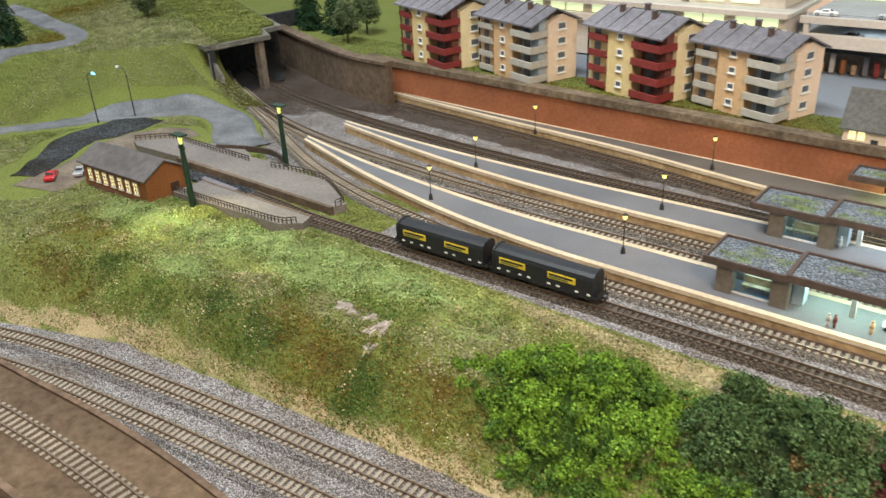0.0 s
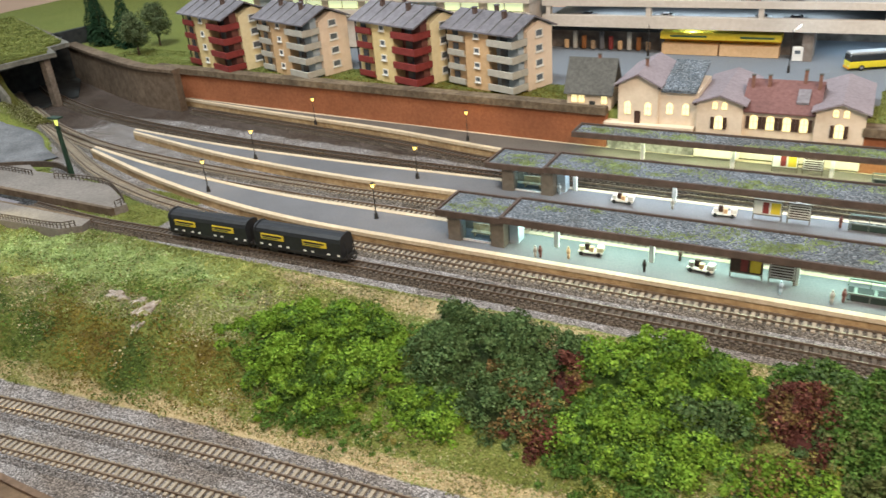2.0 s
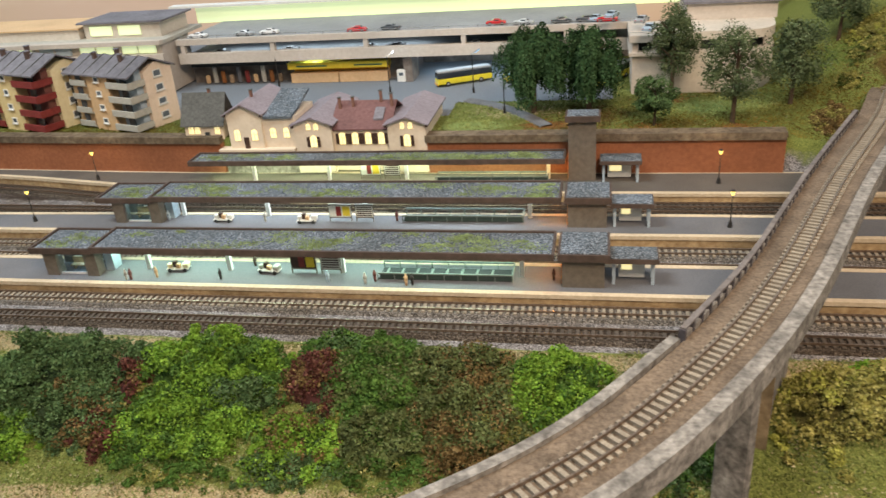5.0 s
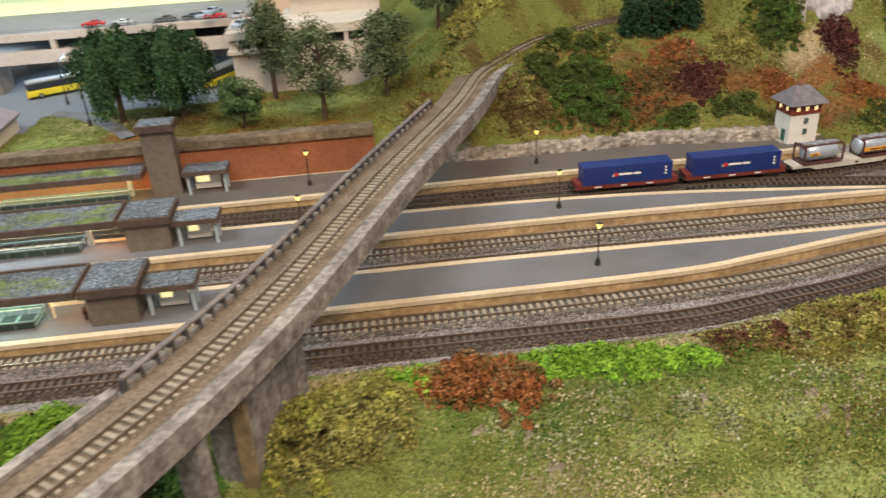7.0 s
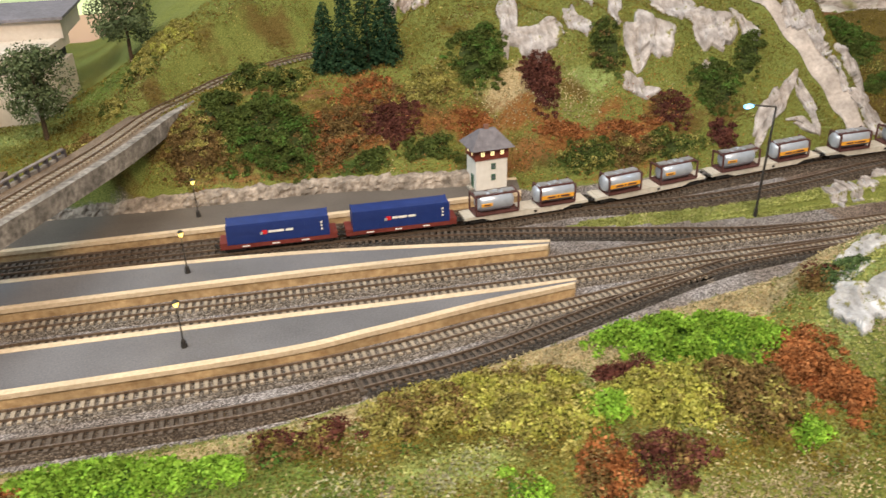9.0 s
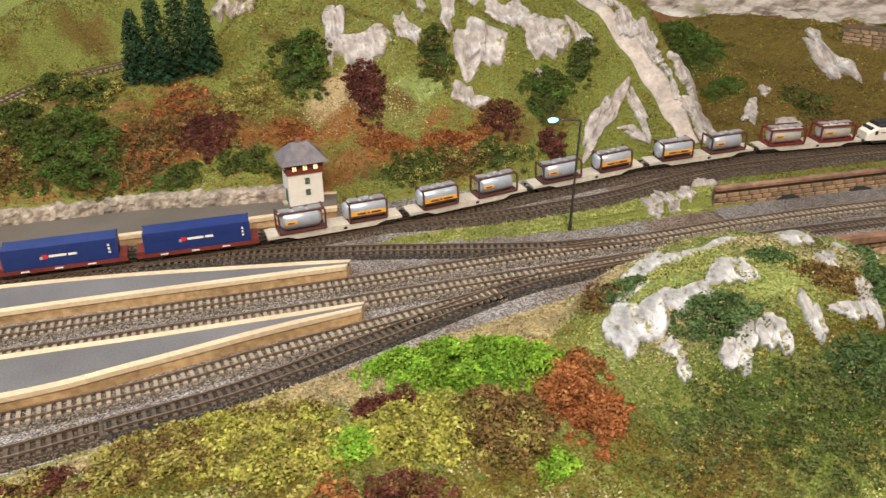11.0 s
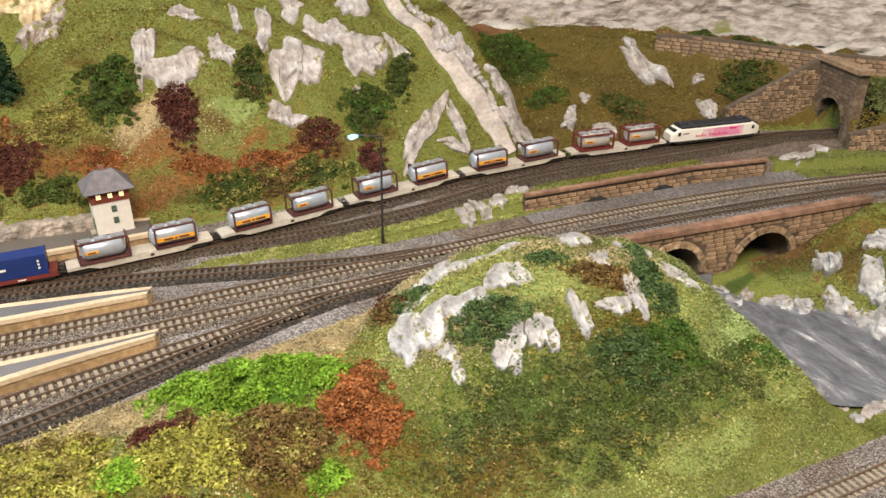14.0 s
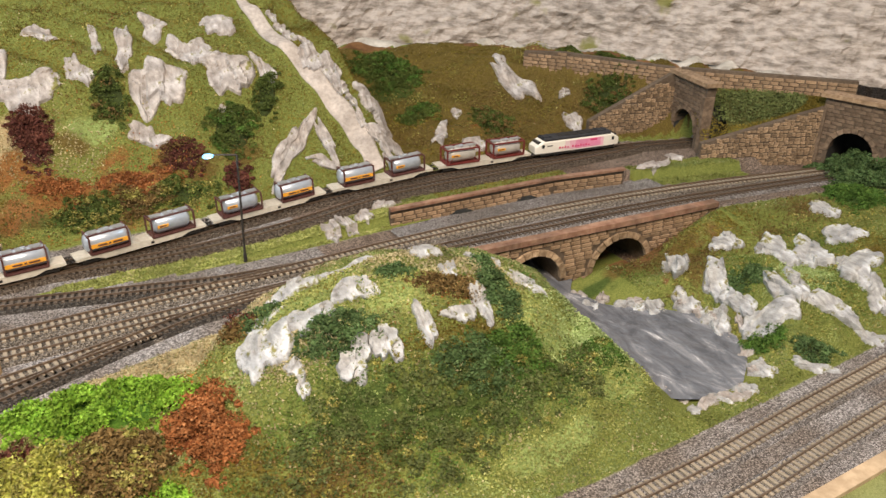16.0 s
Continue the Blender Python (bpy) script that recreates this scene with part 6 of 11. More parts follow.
# ---- goods shed ----
def goods_shed():
    root = thing("goods_shed", "orange-brown brick goods shed with a grey felt roof and lit windows", "shed", at=place(-0.694, 0.372, -0.002, 2))
    L, D, H, R = 0.115, 0.046, 0.0305, 0.0125
    part("wall", gabled_body(-L, 0, 0, D, 0, H, H + R), M["shedbrick"], root)
    for bm in gable_roof(-L, 0, 0, D, H, H + R, 0.005, 0.0015):
        part("roof", bm, M["shedroof"], root, "grey-brown felt roof slope")
    for k in range(7):
        w = window(root, place(-0.105 + k * 0.0142, 0, 0.009), 0.0075, 0.0135, M["litglass"], M["white"])
        part("glazing_bar", boxes((-0.0003, 0.0003, -0.0009, -0.0004, 0.001, 0.0125), (-0.003, 0.003, -0.0009, -0.0004, 0.0045, 0.005), (-0.003, 0.003, -0.0009, -0.0004, 0.0085, 0.009)), M["shutter"], w)
    part("plinth", boxes((-L - 0.0008, 0.0008, -0.0008, D + 0.0008, -0.002, 0.004)), M["brick"], root)
    part("door", boxes((-0.0004, 0.0009, 0.028, 0.038, 0.002, 0.016)), M["shutter"], root, "dark wooden door")
    part("corner_pier", boxes((-0.004, 0.001, -0.001, 0.003, 0, H), (-L - 0.001, -L + 0.004, -0.001, 0.003, 0, H)), M["shedbrick"], root)
    return root


goods_shed()
flood = bpy.data.lights.new("flood_light", "SPOT")
flood.energy, flood.color, flood.shadow_soft_size, flood.spot_size, flood.spot_blend = 0.46, (1.0, 0.85, 0.36), 0.003, math.radians(128), 0.8
new("flood_light", flood).matrix_world = look((-0.649, 0.389, 0.070), (-0.585, 0.345, 0.0))


def floodlight_mast(x, y, h):
    root = thing("floodlight_mast", "tall dark green floodlight mast with a glowing lamp", "floodlight mast", "floodlight masts", at=place(x, y, height(x, y)))
    bm = bmesh.new()
    tube(bm, (0, 0, 0), (0, 0, h * 0.86), 0.0034, 0.0024, 10)
    part("pole", bm, M["mast"], root)
    bm = bmesh.new()
    tube(bm, (0, 0, h * 0.86), (0, 0, h - 0.002), 0.0014, 0.0024, 10)
    part("lamp", bm, M["lampyellow"], root, "yellow glowing lamp head")
    part("head_plate", boxes((-0.008, 0.008, -0.0045, 0.0045, h - 0.002, h - 0.0005)), M["mast"], root)
    part("collar", boxes((-0.0045, 0.0045, -0.001, 0.001, h * 0.80, h * 0.80 + 0.002)), M["mast"], root)
    return root


M["lampyellow"] = glow("floodlight_glow", (0.80, 0.85, 0.18), 1.1)
floodlight_mast(-0.653, 0.396, 0.078)
floodlight_mast(-0.660, 0.528, 0.073)


def street_lamp(x, y, h, lean, lit):
    root = thing("street_lamp", "grey steel street lamp with a curved arm" + (" and bright cold light" if lit else ""), "street lamp", "lane lamps", at=place(x, y, height(x, y)))
    bm = bmesh.new()
    tube(bm, (0, 0, 0), (0, 0, 0.006), 0.0014, 0.0012, 8)
    tube(bm, (0, 0, 0.006), (0, 0, h * 0.88), 0.0009, 0.0006, 8)
    pts = [Vector((lean * 0.016 * (1 - math.cos(a)), 0, h * 0.88 + 0.008 * math.sin(a))) for a in np.linspace(0, math.pi / 2, 6)]
    for a, b in zip(pts, pts[1:]):
        tube(bm, a, b, 0.0006, 0.0006, 6)
    part("pole", bm, M["iron"], root)
    bm = bmesh.new()
    tube(bm, pts[-1], pts[-1] + Vector((lean * 0.006, 0, -0.0006)), 0.0018, 0.0014, 8)
    part("lamp_head", bm, M["lampcool"] if lit else M["white"], root)
    if lit:
        lamp_point("street_light", (x + lean * 0.019, y, height(x, y) + h - 0.004), 0.05, (0.6, 0.85, 1.0), 0.002)
    return root


street_lamp(-1.020, 0.500, 0.072, 1, True)
street_lamp(-1.000, 0.545, 0.070, -1, False)


def hall_lamp_right():
    x, y = 1.157, 0.615
    z = height(x, y)
    root = thing("street_lamp", "tall dark street lamp with straight arm and cold blue-white light", "street lamp", "lane lamps", at=place(x, y, z))
    bm = bmesh.new()
    tube(bm, (0, 0, 0), (0, 0, 0.008), 0.0018, 0.0016, 8)
    tube(bm, (0, 0, 0.008), (0.002, 0, 0.100), 0.0011, 0.0009, 8)
    part("pole", bm, M["iron"], root)
    bm = bmesh.new()
    tube(bm, (0.002, 0, 0.100), (-0.0165, 0.004, 0.102), 0.0008, 0.0007, 6)
    part("arm", bm, M["iron"], root)
    bm = bmesh.new()
    for a, b, r0, r1 in ((-0.0165, -0.0185, 0.0009, 0.0018), (-0.0185, -0.0215, 0.0018, 0.0022), (-0.0215, -0.0240, 0.0022, 0.0018), (-0.0240, -0.0252, 0.0018, 0.0008)):
        tube(bm, (a, 0.004, 0.1015), (b, 0.0045, 0.1012), r0, r1, 12, r1 < 0.001)
    part("lamp_head", bm, M["lampcool"], root, "glowing cold white lamp head")
    lamp_point("street_light", (x - 0.021, y + 0.004, z + 0.096), 0.05, (0.65, 0.87, 1.0), 0.002)


hall_lamp_right()


# ---- cars ----
def car(at, paintwork, label, group="parked cars", L=0.027):
    root = thing("car", label, "car", group, at=at)
    W = 0.0112
    side = [(-0.5, 0.10), (-0.5, 0.30), (-0.46, 0.36), (-0.22, 0.40), (-0.10, 0.56), (0.16, 0.57), (0.30, 0.40), (0.47, 0.35), (0.5, 0.26), (0.5, 0.10)]
    bm = bmesh.new()
    rows = []
    for w in (-0.5, -0.42, 0.42, 0.5):
        inset = 0.88 if abs(w) == 0.5 else 1.0
        rows.append([bm.verts.new((x * L * (0.985 if abs(w) == 0.5 else 1), w * W * (0.82 if z > 0.42 else 1), z * L * 0.5 * (inset if z > 0.3 else 1))) for x, z in side])
    n = len(side)
    for a, b in zip(rows, rows[1:]):
        for i in range(n):
            bm.faces.new((a[i], a[(i + 1) % n], b[(i + 1) % n], b[i]))
    bm.faces.new(rows[0]), bm.faces.new(rows[-1][::-1])
    bmesh.ops.recalc_face_normals(bm, faces=bm.faces[:])
    part("body", bm, paintwork, root, smooth=False)
    for x0, x1, z0, z1 in ((-0.215, -0.115, 0.41, 0.55), (0.175, 0.285, 0.42, 0.555)):
        bm = bmesh.new()
        s = 1 if x0 > 0 else -1
        xa, xb = (x0, x1) if s < 0 else (x1, x0)
        vs = [bm.verts.new(p) for p in ((xa * L + s * 0.0002, -W * 0.36, z0 * L * 0.5 + 0.0003), (xa * L + s * 0.0002, W * 0.36, z0 * L * 0.5 + 0.0003), (xb * L + s * 0.0002, W * 0.34, z1 * L * 0.5 + 0.0002), (xb * L + s * 0.0002, -W * 0.34, z1 * L * 0.5 + 0.0002))]
        bm.faces.new(vs)
        part("windscreen", bm, M["carglass"], root)
    for s in (-1, 1):
        part("side_window", boxes((-0.10 * L, 0.15 * L, s * W * 0.425 - 0.0003, s * W * 0.425 + 0.0003, 0.215 * L, 0.272 * L)), M["carglass"], root)
        for x in (-0.30, 0.30):
            bm = bmesh.new()
            tube(bm, (x * L, s * W * 0.36, 0.0023), (x * L, s * W * 0.515, 0.0023), 0.0023, n=12)
            wh = part("wheel", bm, M["dark"], root)
            bm = bmesh.new()
            tube(bm, (x * L, s * W * 0.50, 0.0023), (x * L, s * W * 0.525, 0.0023), 0.0012, n=10)
            part("hubcap", bm, M["steel"], wh)
        part("headlight", boxes((0.485 * L, 0.502 * L, s * W * 0.33 - 0.0009, s * W * 0.33 + 0.0009, 0.125 * L, 0.155 * L)), M["white"], root)
        part("tail_light", boxes((-0.503 * L, -0.488 * L, s * W * 0.33 - 0.0009, s * W * 0.33 + 0.0009, 0.125 * L, 0.155 * L)), M["carred"], root)
    return root


M["carglass"] = paint("car_glass", (0.02, 0.025, 0.03), (0.04, 0.045, 0.05), 50, 0.1, 8, 0.1, 0, 0, 0.6)
M["steel"] = paint("bright_steel", (0.45, 0.46, 0.48), (0.60, 0.61, 0.63), 200, 0.35, 10, 0.1, 0, 0.7)
M["carred"] = paint("red_car_paint", (0.50, 0.015, 0.02), (0.58, 0.025, 0.03), 100, 0.25, 8, 0.05, 0, 0, 0.6)
M["carsilver"] = paint("silver_car_paint", (0.48, 0.50, 0.52), (0.56, 0.58, 0.60), 100, 0.3, 8, 0.05, 0, 0.5, 0.6)
M["carblue"] = paint("light_blue_car_paint", (0.38, 0.50, 0.62), (0.46, 0.58, 0.70), 100, 0.3, 8, 0.05, 0, 0.2, 0.6)
M["cargrey"] = paint("dark_grey_car_paint", (0.05, 0.06, 0.075), (0.08, 0.09, 0.105), 100, 0.3, 8, 0.05, 0, 0.2, 0.6)
M["carwhite"] = paint("white_car_paint", (0.72, 0.73, 0.74), (0.80, 0.81, 0.82), 100, 0.3, 8, 0.05, 0, 0, 0.6)
car(place(-0.866, 0.354, height(-0.866, 0.354) + 0.0008, 142), M["carred"], "red hatchback parked on the gravel by the shed")
car(place(-0.850, 0.381, height(-0.850, 0.381) + 0.0008, 138), M["carsilver"], "silver car parked at the end of the shed")


# ---- western tunnel ----
M["sootconcrete"] = paint("sooty_grey_concrete", (0.15, 0.145, 0.12), (0.30, 0.285, 0.245), 200, 0.85, 30, 0.3, 0.4)
M["palepillar"] = paint("stained_tan_concrete", (0.20, 0.16, 0.125), (0.40, 0.33, 0.27), 200, 0.85, 30, 0.25, 0.4)


def west_tunnel():
    root = thing("tunnel_portal", "concrete tunnel mouth under a grassed roof", "tunnel portal", kind="structure")
    roof = [(-0.960, 0.650), (-0.940, 0.754), (-0.983, 0.777), (-0.985, 0.815), (-1.35, 0.98), (-1.42, 0.82), (-1.10, 0.702), (-1.02, 0.670)]
    part("roof_slab", prism(roof, 0.0735, 0.0800), M["sootconcrete"], root, "grey concrete roof edge")
    inner = [(-0.966, 0.654), (-0.950, 0.747), (-0.993, 0.770), (-0.995, 0.808), (-1.33, 0.965), (-1.40, 0.815), (-1.10, 0.700), (-1.02, 0.669)]
    part("roof_turf", prism(inner, 0.080, 0.0835), M["ground"], root, "grass on the tunnel roof")
    bm = bmesh.new()
    pts = [(-0.960, 0.656, -0.004), (-0.925, 0.668, -0.004), (-0.930, 0.667, 0.010), (-0.957, 0.657, 0.071)]
    a = [bm.verts.new(p) for p in pts]
    b = [bm.verts.new((p[0] + 0.0015, p[1] - 0.006, p[2])) for p in pts]
    bm.faces.new(a), bm.faces.new(b)
    for i in range(4):
        bm.faces.new((a[i], a[(i + 1) % 4], b[(i + 1) % 4], b[i]))
    bmesh.ops.recalc_face_normals(bm, faces=bm.faces[:])
    part("wing_wall", bm, M["sootconcrete"], root, "short stained grey wing wall")
    # near-black walls, lining and floor put the tunnel's shade into colour
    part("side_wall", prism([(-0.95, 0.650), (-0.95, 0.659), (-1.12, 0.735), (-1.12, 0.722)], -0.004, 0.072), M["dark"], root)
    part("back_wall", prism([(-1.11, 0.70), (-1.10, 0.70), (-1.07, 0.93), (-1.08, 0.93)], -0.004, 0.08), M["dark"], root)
    part("lining", prism([(-0.957, 0.662), (-0.949, 0.745), (-0.985, 0.775), (-1.10, 0.90), (-1.10, 0.74)], 0.0715, 0.0733), M["dark"], root, "underside, tunnel shade put into its dark colour")
    part("track_floor", prism([(-0.965, 0.668), (-0.965, 0.790), (-1.09, 0.90), (-1.09, 0.74)], -0.001, 0.0012), M["dark"], root, "tunnel floor, shade put into its dark colour")
    part("pillar", boxes((-0.962, -0.950, 0.738, 0.748, -0.004, 0.0735)), M["palepillar"], root)
    return root


west_tunnel()


# ---- signal box ----
def signal_box():
    root = thing("signal_box", "white signal box with red-brown upper floor and grey roof", "signal box", at=place(0.928, 0.714, 0.010, 5) @ Matrix.Diagonal((0.95, 0.95, 1.14, 1)))
    part("wall", boxes((0, 0.0325, 0, 0.026, 0, 0.026)), M["white"], root)
    part("upper_floor", boxes((-0.001, 0.0335, -0.001, 0.027, 0.026, 0.036)), M["redtimber"], root, "red-brown boarded upper floor")
    bm = bmesh.new()
    z0, z1, o = 0.0355, 0.0485, 0.006
    lo = [bm.verts.new(p) for p in ((-o, -o, z0), (0.0325 + o, -o, z0), (0.0325 + o, 0.026 + o, z0), (-o, 0.026 + o, z0))]
    hi = [bm.verts.new(p) for p in ((0.008, 0.011, z1), (0.0245, 0.011, z1), (0.0245, 0.015, z1), (0.008, 0.015, z1))]
    bm.faces.new(lo[::-1]), bm.faces.new(hi)
    for i in range(4):
        bm.faces.new((lo[i], lo[(i + 1) % 4], hi[(i + 1) % 4], hi[i]))
    bmesh.ops.recalc_face_normals(bm, faces=bm.faces[:])
    part("roof", bm, M["slate"], root, "grey hipped roof")
    part("chimney", boxes((0.013, 0.0175, 0.0115, 0.0145, 0.047, 0.052)), M["brick"], root)
    for x in (0.0065, 0.0165, 0.0265):
        w = window(root, place(x, -0.001, 0.0285), 0.0055, 0.0055, M["litglass"], M["redtimber"], sill=False)
        part("glazing_bar", boxes((-0.0002, 0.0002, -0.0008, -0.0003, 0.001, 0.0045)), M["redtimber"], w)
    for y in (0.006, 0.018):
        window(root, place(-0.001, y, 0.0285, -90), 0.0055, 0.0055, M["litglass"], M["redtimber"], sill=False)
    for z in (0.008, 0.0175):
        window(root, place(0.018, 0, z), 0.0045, 0.0048, M["glass"], M["greenpaint"], sill=False)
    part("door", boxes((-0.0008, 0.0004, 0.006, 0.012, 0.0, 0.012)), M["greenpaint"], root, "dark green door")
    part("step", boxes((-0.005, -0.0008, 0.005, 0.013, -0.0005, 0.0015)), M["concrete"], root)
    return root


M["redtimber"] = paint("red_brown_boards", (0.15, 0.035, 0.022), (0.22, 0.055, 0.035), 300, 0.7, 15, 0.1, 0.2)
M["greenpaint"] = paint("dark_green_paint", (0.03, 0.10, 0.06), (0.05, 0.14, 0.09), 200, 0.5, 12, 0.1, 0.1)
signal_box()


# ---- rolling stock ----
RAIL = 0.0045


def on_track(pts, step=0.002):
    r, t = course([(x, y, z + RAIL) for x, y, z in pts], step)
    s = np.r_[0, np.cumsum(np.linalg.norm(np.diff(r, axis=0), axis=1))]
    def at(d, half=0.04):
        p = [np.array([np.interp(v, s, r[:, k]) for k in range(3)]) for v in (d - half, d + half)]
        m, v = (p[0] + p[1]) / 2, p[1] - p[0]
        return pose(*m, 0, -math.degrees(math.atan2(v[2], math.hypot(v[0], v[1]))), math.degrees(math.atan2(v[1], v[0])))
    def find(x):
        return float(np.interp(x, r[:, 0], s))
    return at, find


def wheelset(parent, x, r=0.0029):
    bm = bmesh.new()
    for s in (-1, 1):
        tube(bm, (x, s * 0.0040, r), (x, s * 0.0056, r), r, n=12)
    tube(bm, (x, -0.0045, r), (x, 0.0045, r), 0.0006, n=6)
    return part("wheelset", bm, M["darksteel"], parent)


def bogie(parent, x, half=0.0075):
    b = part("bogie", boxes((x - half - 0.003, x + half + 0.003, -0.0068, -0.0058, 0.0020, 0.0050), (x - half - 0.003, x + half + 0.003, 0.0058, 0.0068, 0.0020, 0.0050), (x - 0.002, x + 0.002, -0.006, 0.006, 0.003, 0.0055)), M["darksteel"], parent)
    for s in (-1, 1):
        wheelset(b, x + s * half)
    return b


def coupling(parent, x, s):
    c = part("coupling", boxes((x if s > 0 else x - 0.004, x + 0.004 if s > 0 else x, -0.0008, 0.0008, 0.0042, 0.0058), (x + s * 0.004 - 0.0006, x + s * 0.004 + 0.0006, -0.002, 0.002, 0.004, 0.006)), M["darksteel"], parent)
    for y in (-0.0055, 0.0055):
        bm = bmesh.new()
        tube(bm, (x, y, 0.0062), (x + s * 0.0025, y, 0.0062), 0.0007, 0.0007, 6)
        tube(bm, (x + s * 0.0025, y, 0.0062), (x + s * 0.003, y, 0.0062), 0.0014, 0.0014, 8)
        part("buffer", bm, M["darksteel"], parent)
    return c


M["darksteel"] = paint("dark_running_gear", (0.018, 0.017, 0.017), (0.05, 0.046, 0.043), 400, 0.6, 20, 0.15, 0.1, 0.3)
M["black"] = paint("black_wagon_paint", (0.014, 0.016, 0.020), (0.026, 0.028, 0.033), 250, 0.45, 15, 0.1, 0.05, 0, 0.4)
M["locowhite"] = paint("white_loco_paint", (0.72, 0.70, 0.64), (0.80, 0.78, 0.73), 80, 0.35, 8, 0.03, 0, 0, 0.5)
M["locoroof"] = paint("dark_loco_roof", (0.022, 0.024, 0.03), (0.05, 0.052, 0.06), 300, 0.6, 15, 0.15, 0.2)
M["pink"] = paint("pink_livery", (0.70, 0.22, 0.40), (0.78, 0.33, 0.50), 120, 0.35, 40, 0.08, 0, 0, 0.5)
M["pinkpale"] = paint("pale_pink_livery", (0.74, 0.40, 0.52), (0.80, 0.50, 0.60), 120, 0.35, 40, 0.08, 0, 0, 0.5)
M["pinkfaint"] = paint("faint_pink_livery", (0.76, 0.58, 0.62), (0.80, 0.65, 0.69), 120, 0.35, 40, 0.08, 0, 0, 0.5)
M["deeppink"] = paint("crimson_livery_mark", (0.55, 0.03, 0.13), (0.62, 0.05, 0.17), 120, 0.35, 20, 0.05, 0)
M["palewagon"] = paint("pale_cream_wagon_frame", (0.52, 0.49, 0.42), (0.66, 0.63, 0.56), 250, 0.7, 30, 0.15, 0.1)
M["tankcream"] = paint("pale_grey_tank", (0.48, 0.47, 0.45), (0.62, 0.60, 0.57), 120, 0.36, 20, 0.12, 0, 0.2, 0.5)
M["tanksilver"] = paint("silver_tank", (0.37, 0.42, 0.50), (0.52, 0.57, 0.65), 120, 0.28, 20, 0.12, 0, 0.3, 0.6)
M["tankframe"] = paint("maroon_tank_frame", (0.12, 0.022, 0.02), (0.18, 0.035, 0.03), 200, 0.55, 15, 0.1, 0)
M["tankframedark"] = paint("brown_black_tank_frame", (0.075, 0.030, 0.028), (0.12, 0.052, 0.046), 200, 0.55, 15, 0.1, 0)
M["orange"] = paint("orange_band", (0.78, 0.36, 0.03), (0.86, 0.44, 0.06), 200, 0.5, 15, 0.05, 0)
M["navy"] = paint("navy_container", (0.010, 0.028, 0.15), (0.018, 0.042, 0.20), 150, 0.45, 20, 0.1, 0, 0, 0.4)
M["redframe"] = paint("red_brown_wagon_frame", (0.14, 0.028, 0.022), (0.21, 0.045, 0.035), 250, 0.6, 20, 0.15, 0.1)


def loco(at):
    root = thing("electric_locomotive", "white electric locomotive with pink side panels and dark roof", "locomotive", at=at)
    H = 0.0565
    sec = [(-0.0092, 0.0062), (-0.0094, 0.012), (-0.0092, 0.0185), (-0.0080, 0.0205), (0.0080, 0.0205), (0.0092, 0.0185), (0.0094, 0.012), (0.0092, 0.0062)]
    bm = bmesh.new()
    stations = [(-H, 0.80, 0.58, 0.0035), (-H + 0.0035, 0.93, 0.72, 0.0015), (-H + 0.010, 1.0, 1.0, 0.0), (H - 0.010, 1.0, 1.0, 0.0), (H - 0.0035, 0.93, 0.72, 0.0015), (H, 0.80, 0.58, 0.0035)]
    rows = []
    for x, w, h, _ in stations:
        rows.append([bm.verts.new((x, y * w, 0.0062 + (z - 0.0062) * h)) for y, z in sec])
    for a, b in zip(rows, rows[1:]):
        for i in range(8):
            bm.faces.new((a[i], a[(i + 1) % 8], b[(i + 1) % 8], b[i]))
    bm.faces.new(rows[0]), bm.faces.new(rows[-1][::-1])
    bmesh.ops.recalc_face_normals(bm, faces=bm.faces[:])
    part("body", bm, M["locowhite"], root)
    bm = boxes((-0.0455, 0.0455, -0.0086, 0.0086, 0.0188, 0.0232), bevel=0.0012)
    part("roof", bm, M["locoroof"], root, "dark grey roof with vents")
    for x in (-0.040, 0.034):
        p = part("pantograph", boxes((x - 0.006, x + 0.006, -0.004, 0.004, 0.0232, 0.0240), (x - 0.005, x - 0.004, -0.006, 0.006, 0.0240, 0.0246), (x + 0.004, x + 0.005, -0.006, 0.006, 0.0240, 0.0246)), M["locoroof"], root, "folded pantograph")
    for k in range(6):
        x = -0.024 + k * 0.0092
        part("roof_vent", boxes((x, x + 0.0065, -0.0055, 0.0055, 0.0232, 0.0236)), M["darksteel"], root)
    for s in (-1, 1):
        part("windscreen", boxes((s * (H - 0.0068) - 0.0028, s * (H - 0.0068) + 0.0028, -0.0072, 0.0072, 0.0163, 0.0192)), M["carglass"], root, "raked black windscreen")
        for x in (-0.047, 0.047):
            part("cab_window", boxes((x - 0.0016, x + 0.0016, s * 0.0094 - 0.0003, s * 0.0094 + 0.0003, 0.0125, 0.0165)), M["carglass"], root)
        pnl = part("livery_panel", boxes((-0.004, 0.030, s * 0.00945 - 0.0002, s * 0.00945 + 0.0002, 0.0078, 0.0180)), M["pink"], root, "faded pink side panel")
        for x0, x1, mm in ((-0.012, -0.004, "pinkpale"), (-0.018, -0.012, "pinkfaint"), (0.030, 0.034, "pinkpale")):
            part("livery_fade", boxes((x0, x1, s * 0.00945 - 0.0002, s * 0.00945 + 0.0002, 0.0078, 0.0180)), M[mm], root, "paler pink fading band")
        k = random.Random(7)
        for i in range(11):
            x = -0.026 + i * 0.0036 + (0.003 if i > 3 else 0)
            part("script_stroke", boxes((x, x + 0.0018, s * 0.0098 - 0.0002, s * 0.0098 + 0.0002, 0.0098, 0.0098 + k.uniform(0.0016, 0.0036))), M["deeppink"], pnl)
        part("livery_mark", boxes((0.016, 0.025, s * 0.0098 - 0.0002, s * 0.0098 + 0.0002, 0.0150, 0.0172), bevel=0.0002), M["deeppink"], pnl, "crimson badge shape")
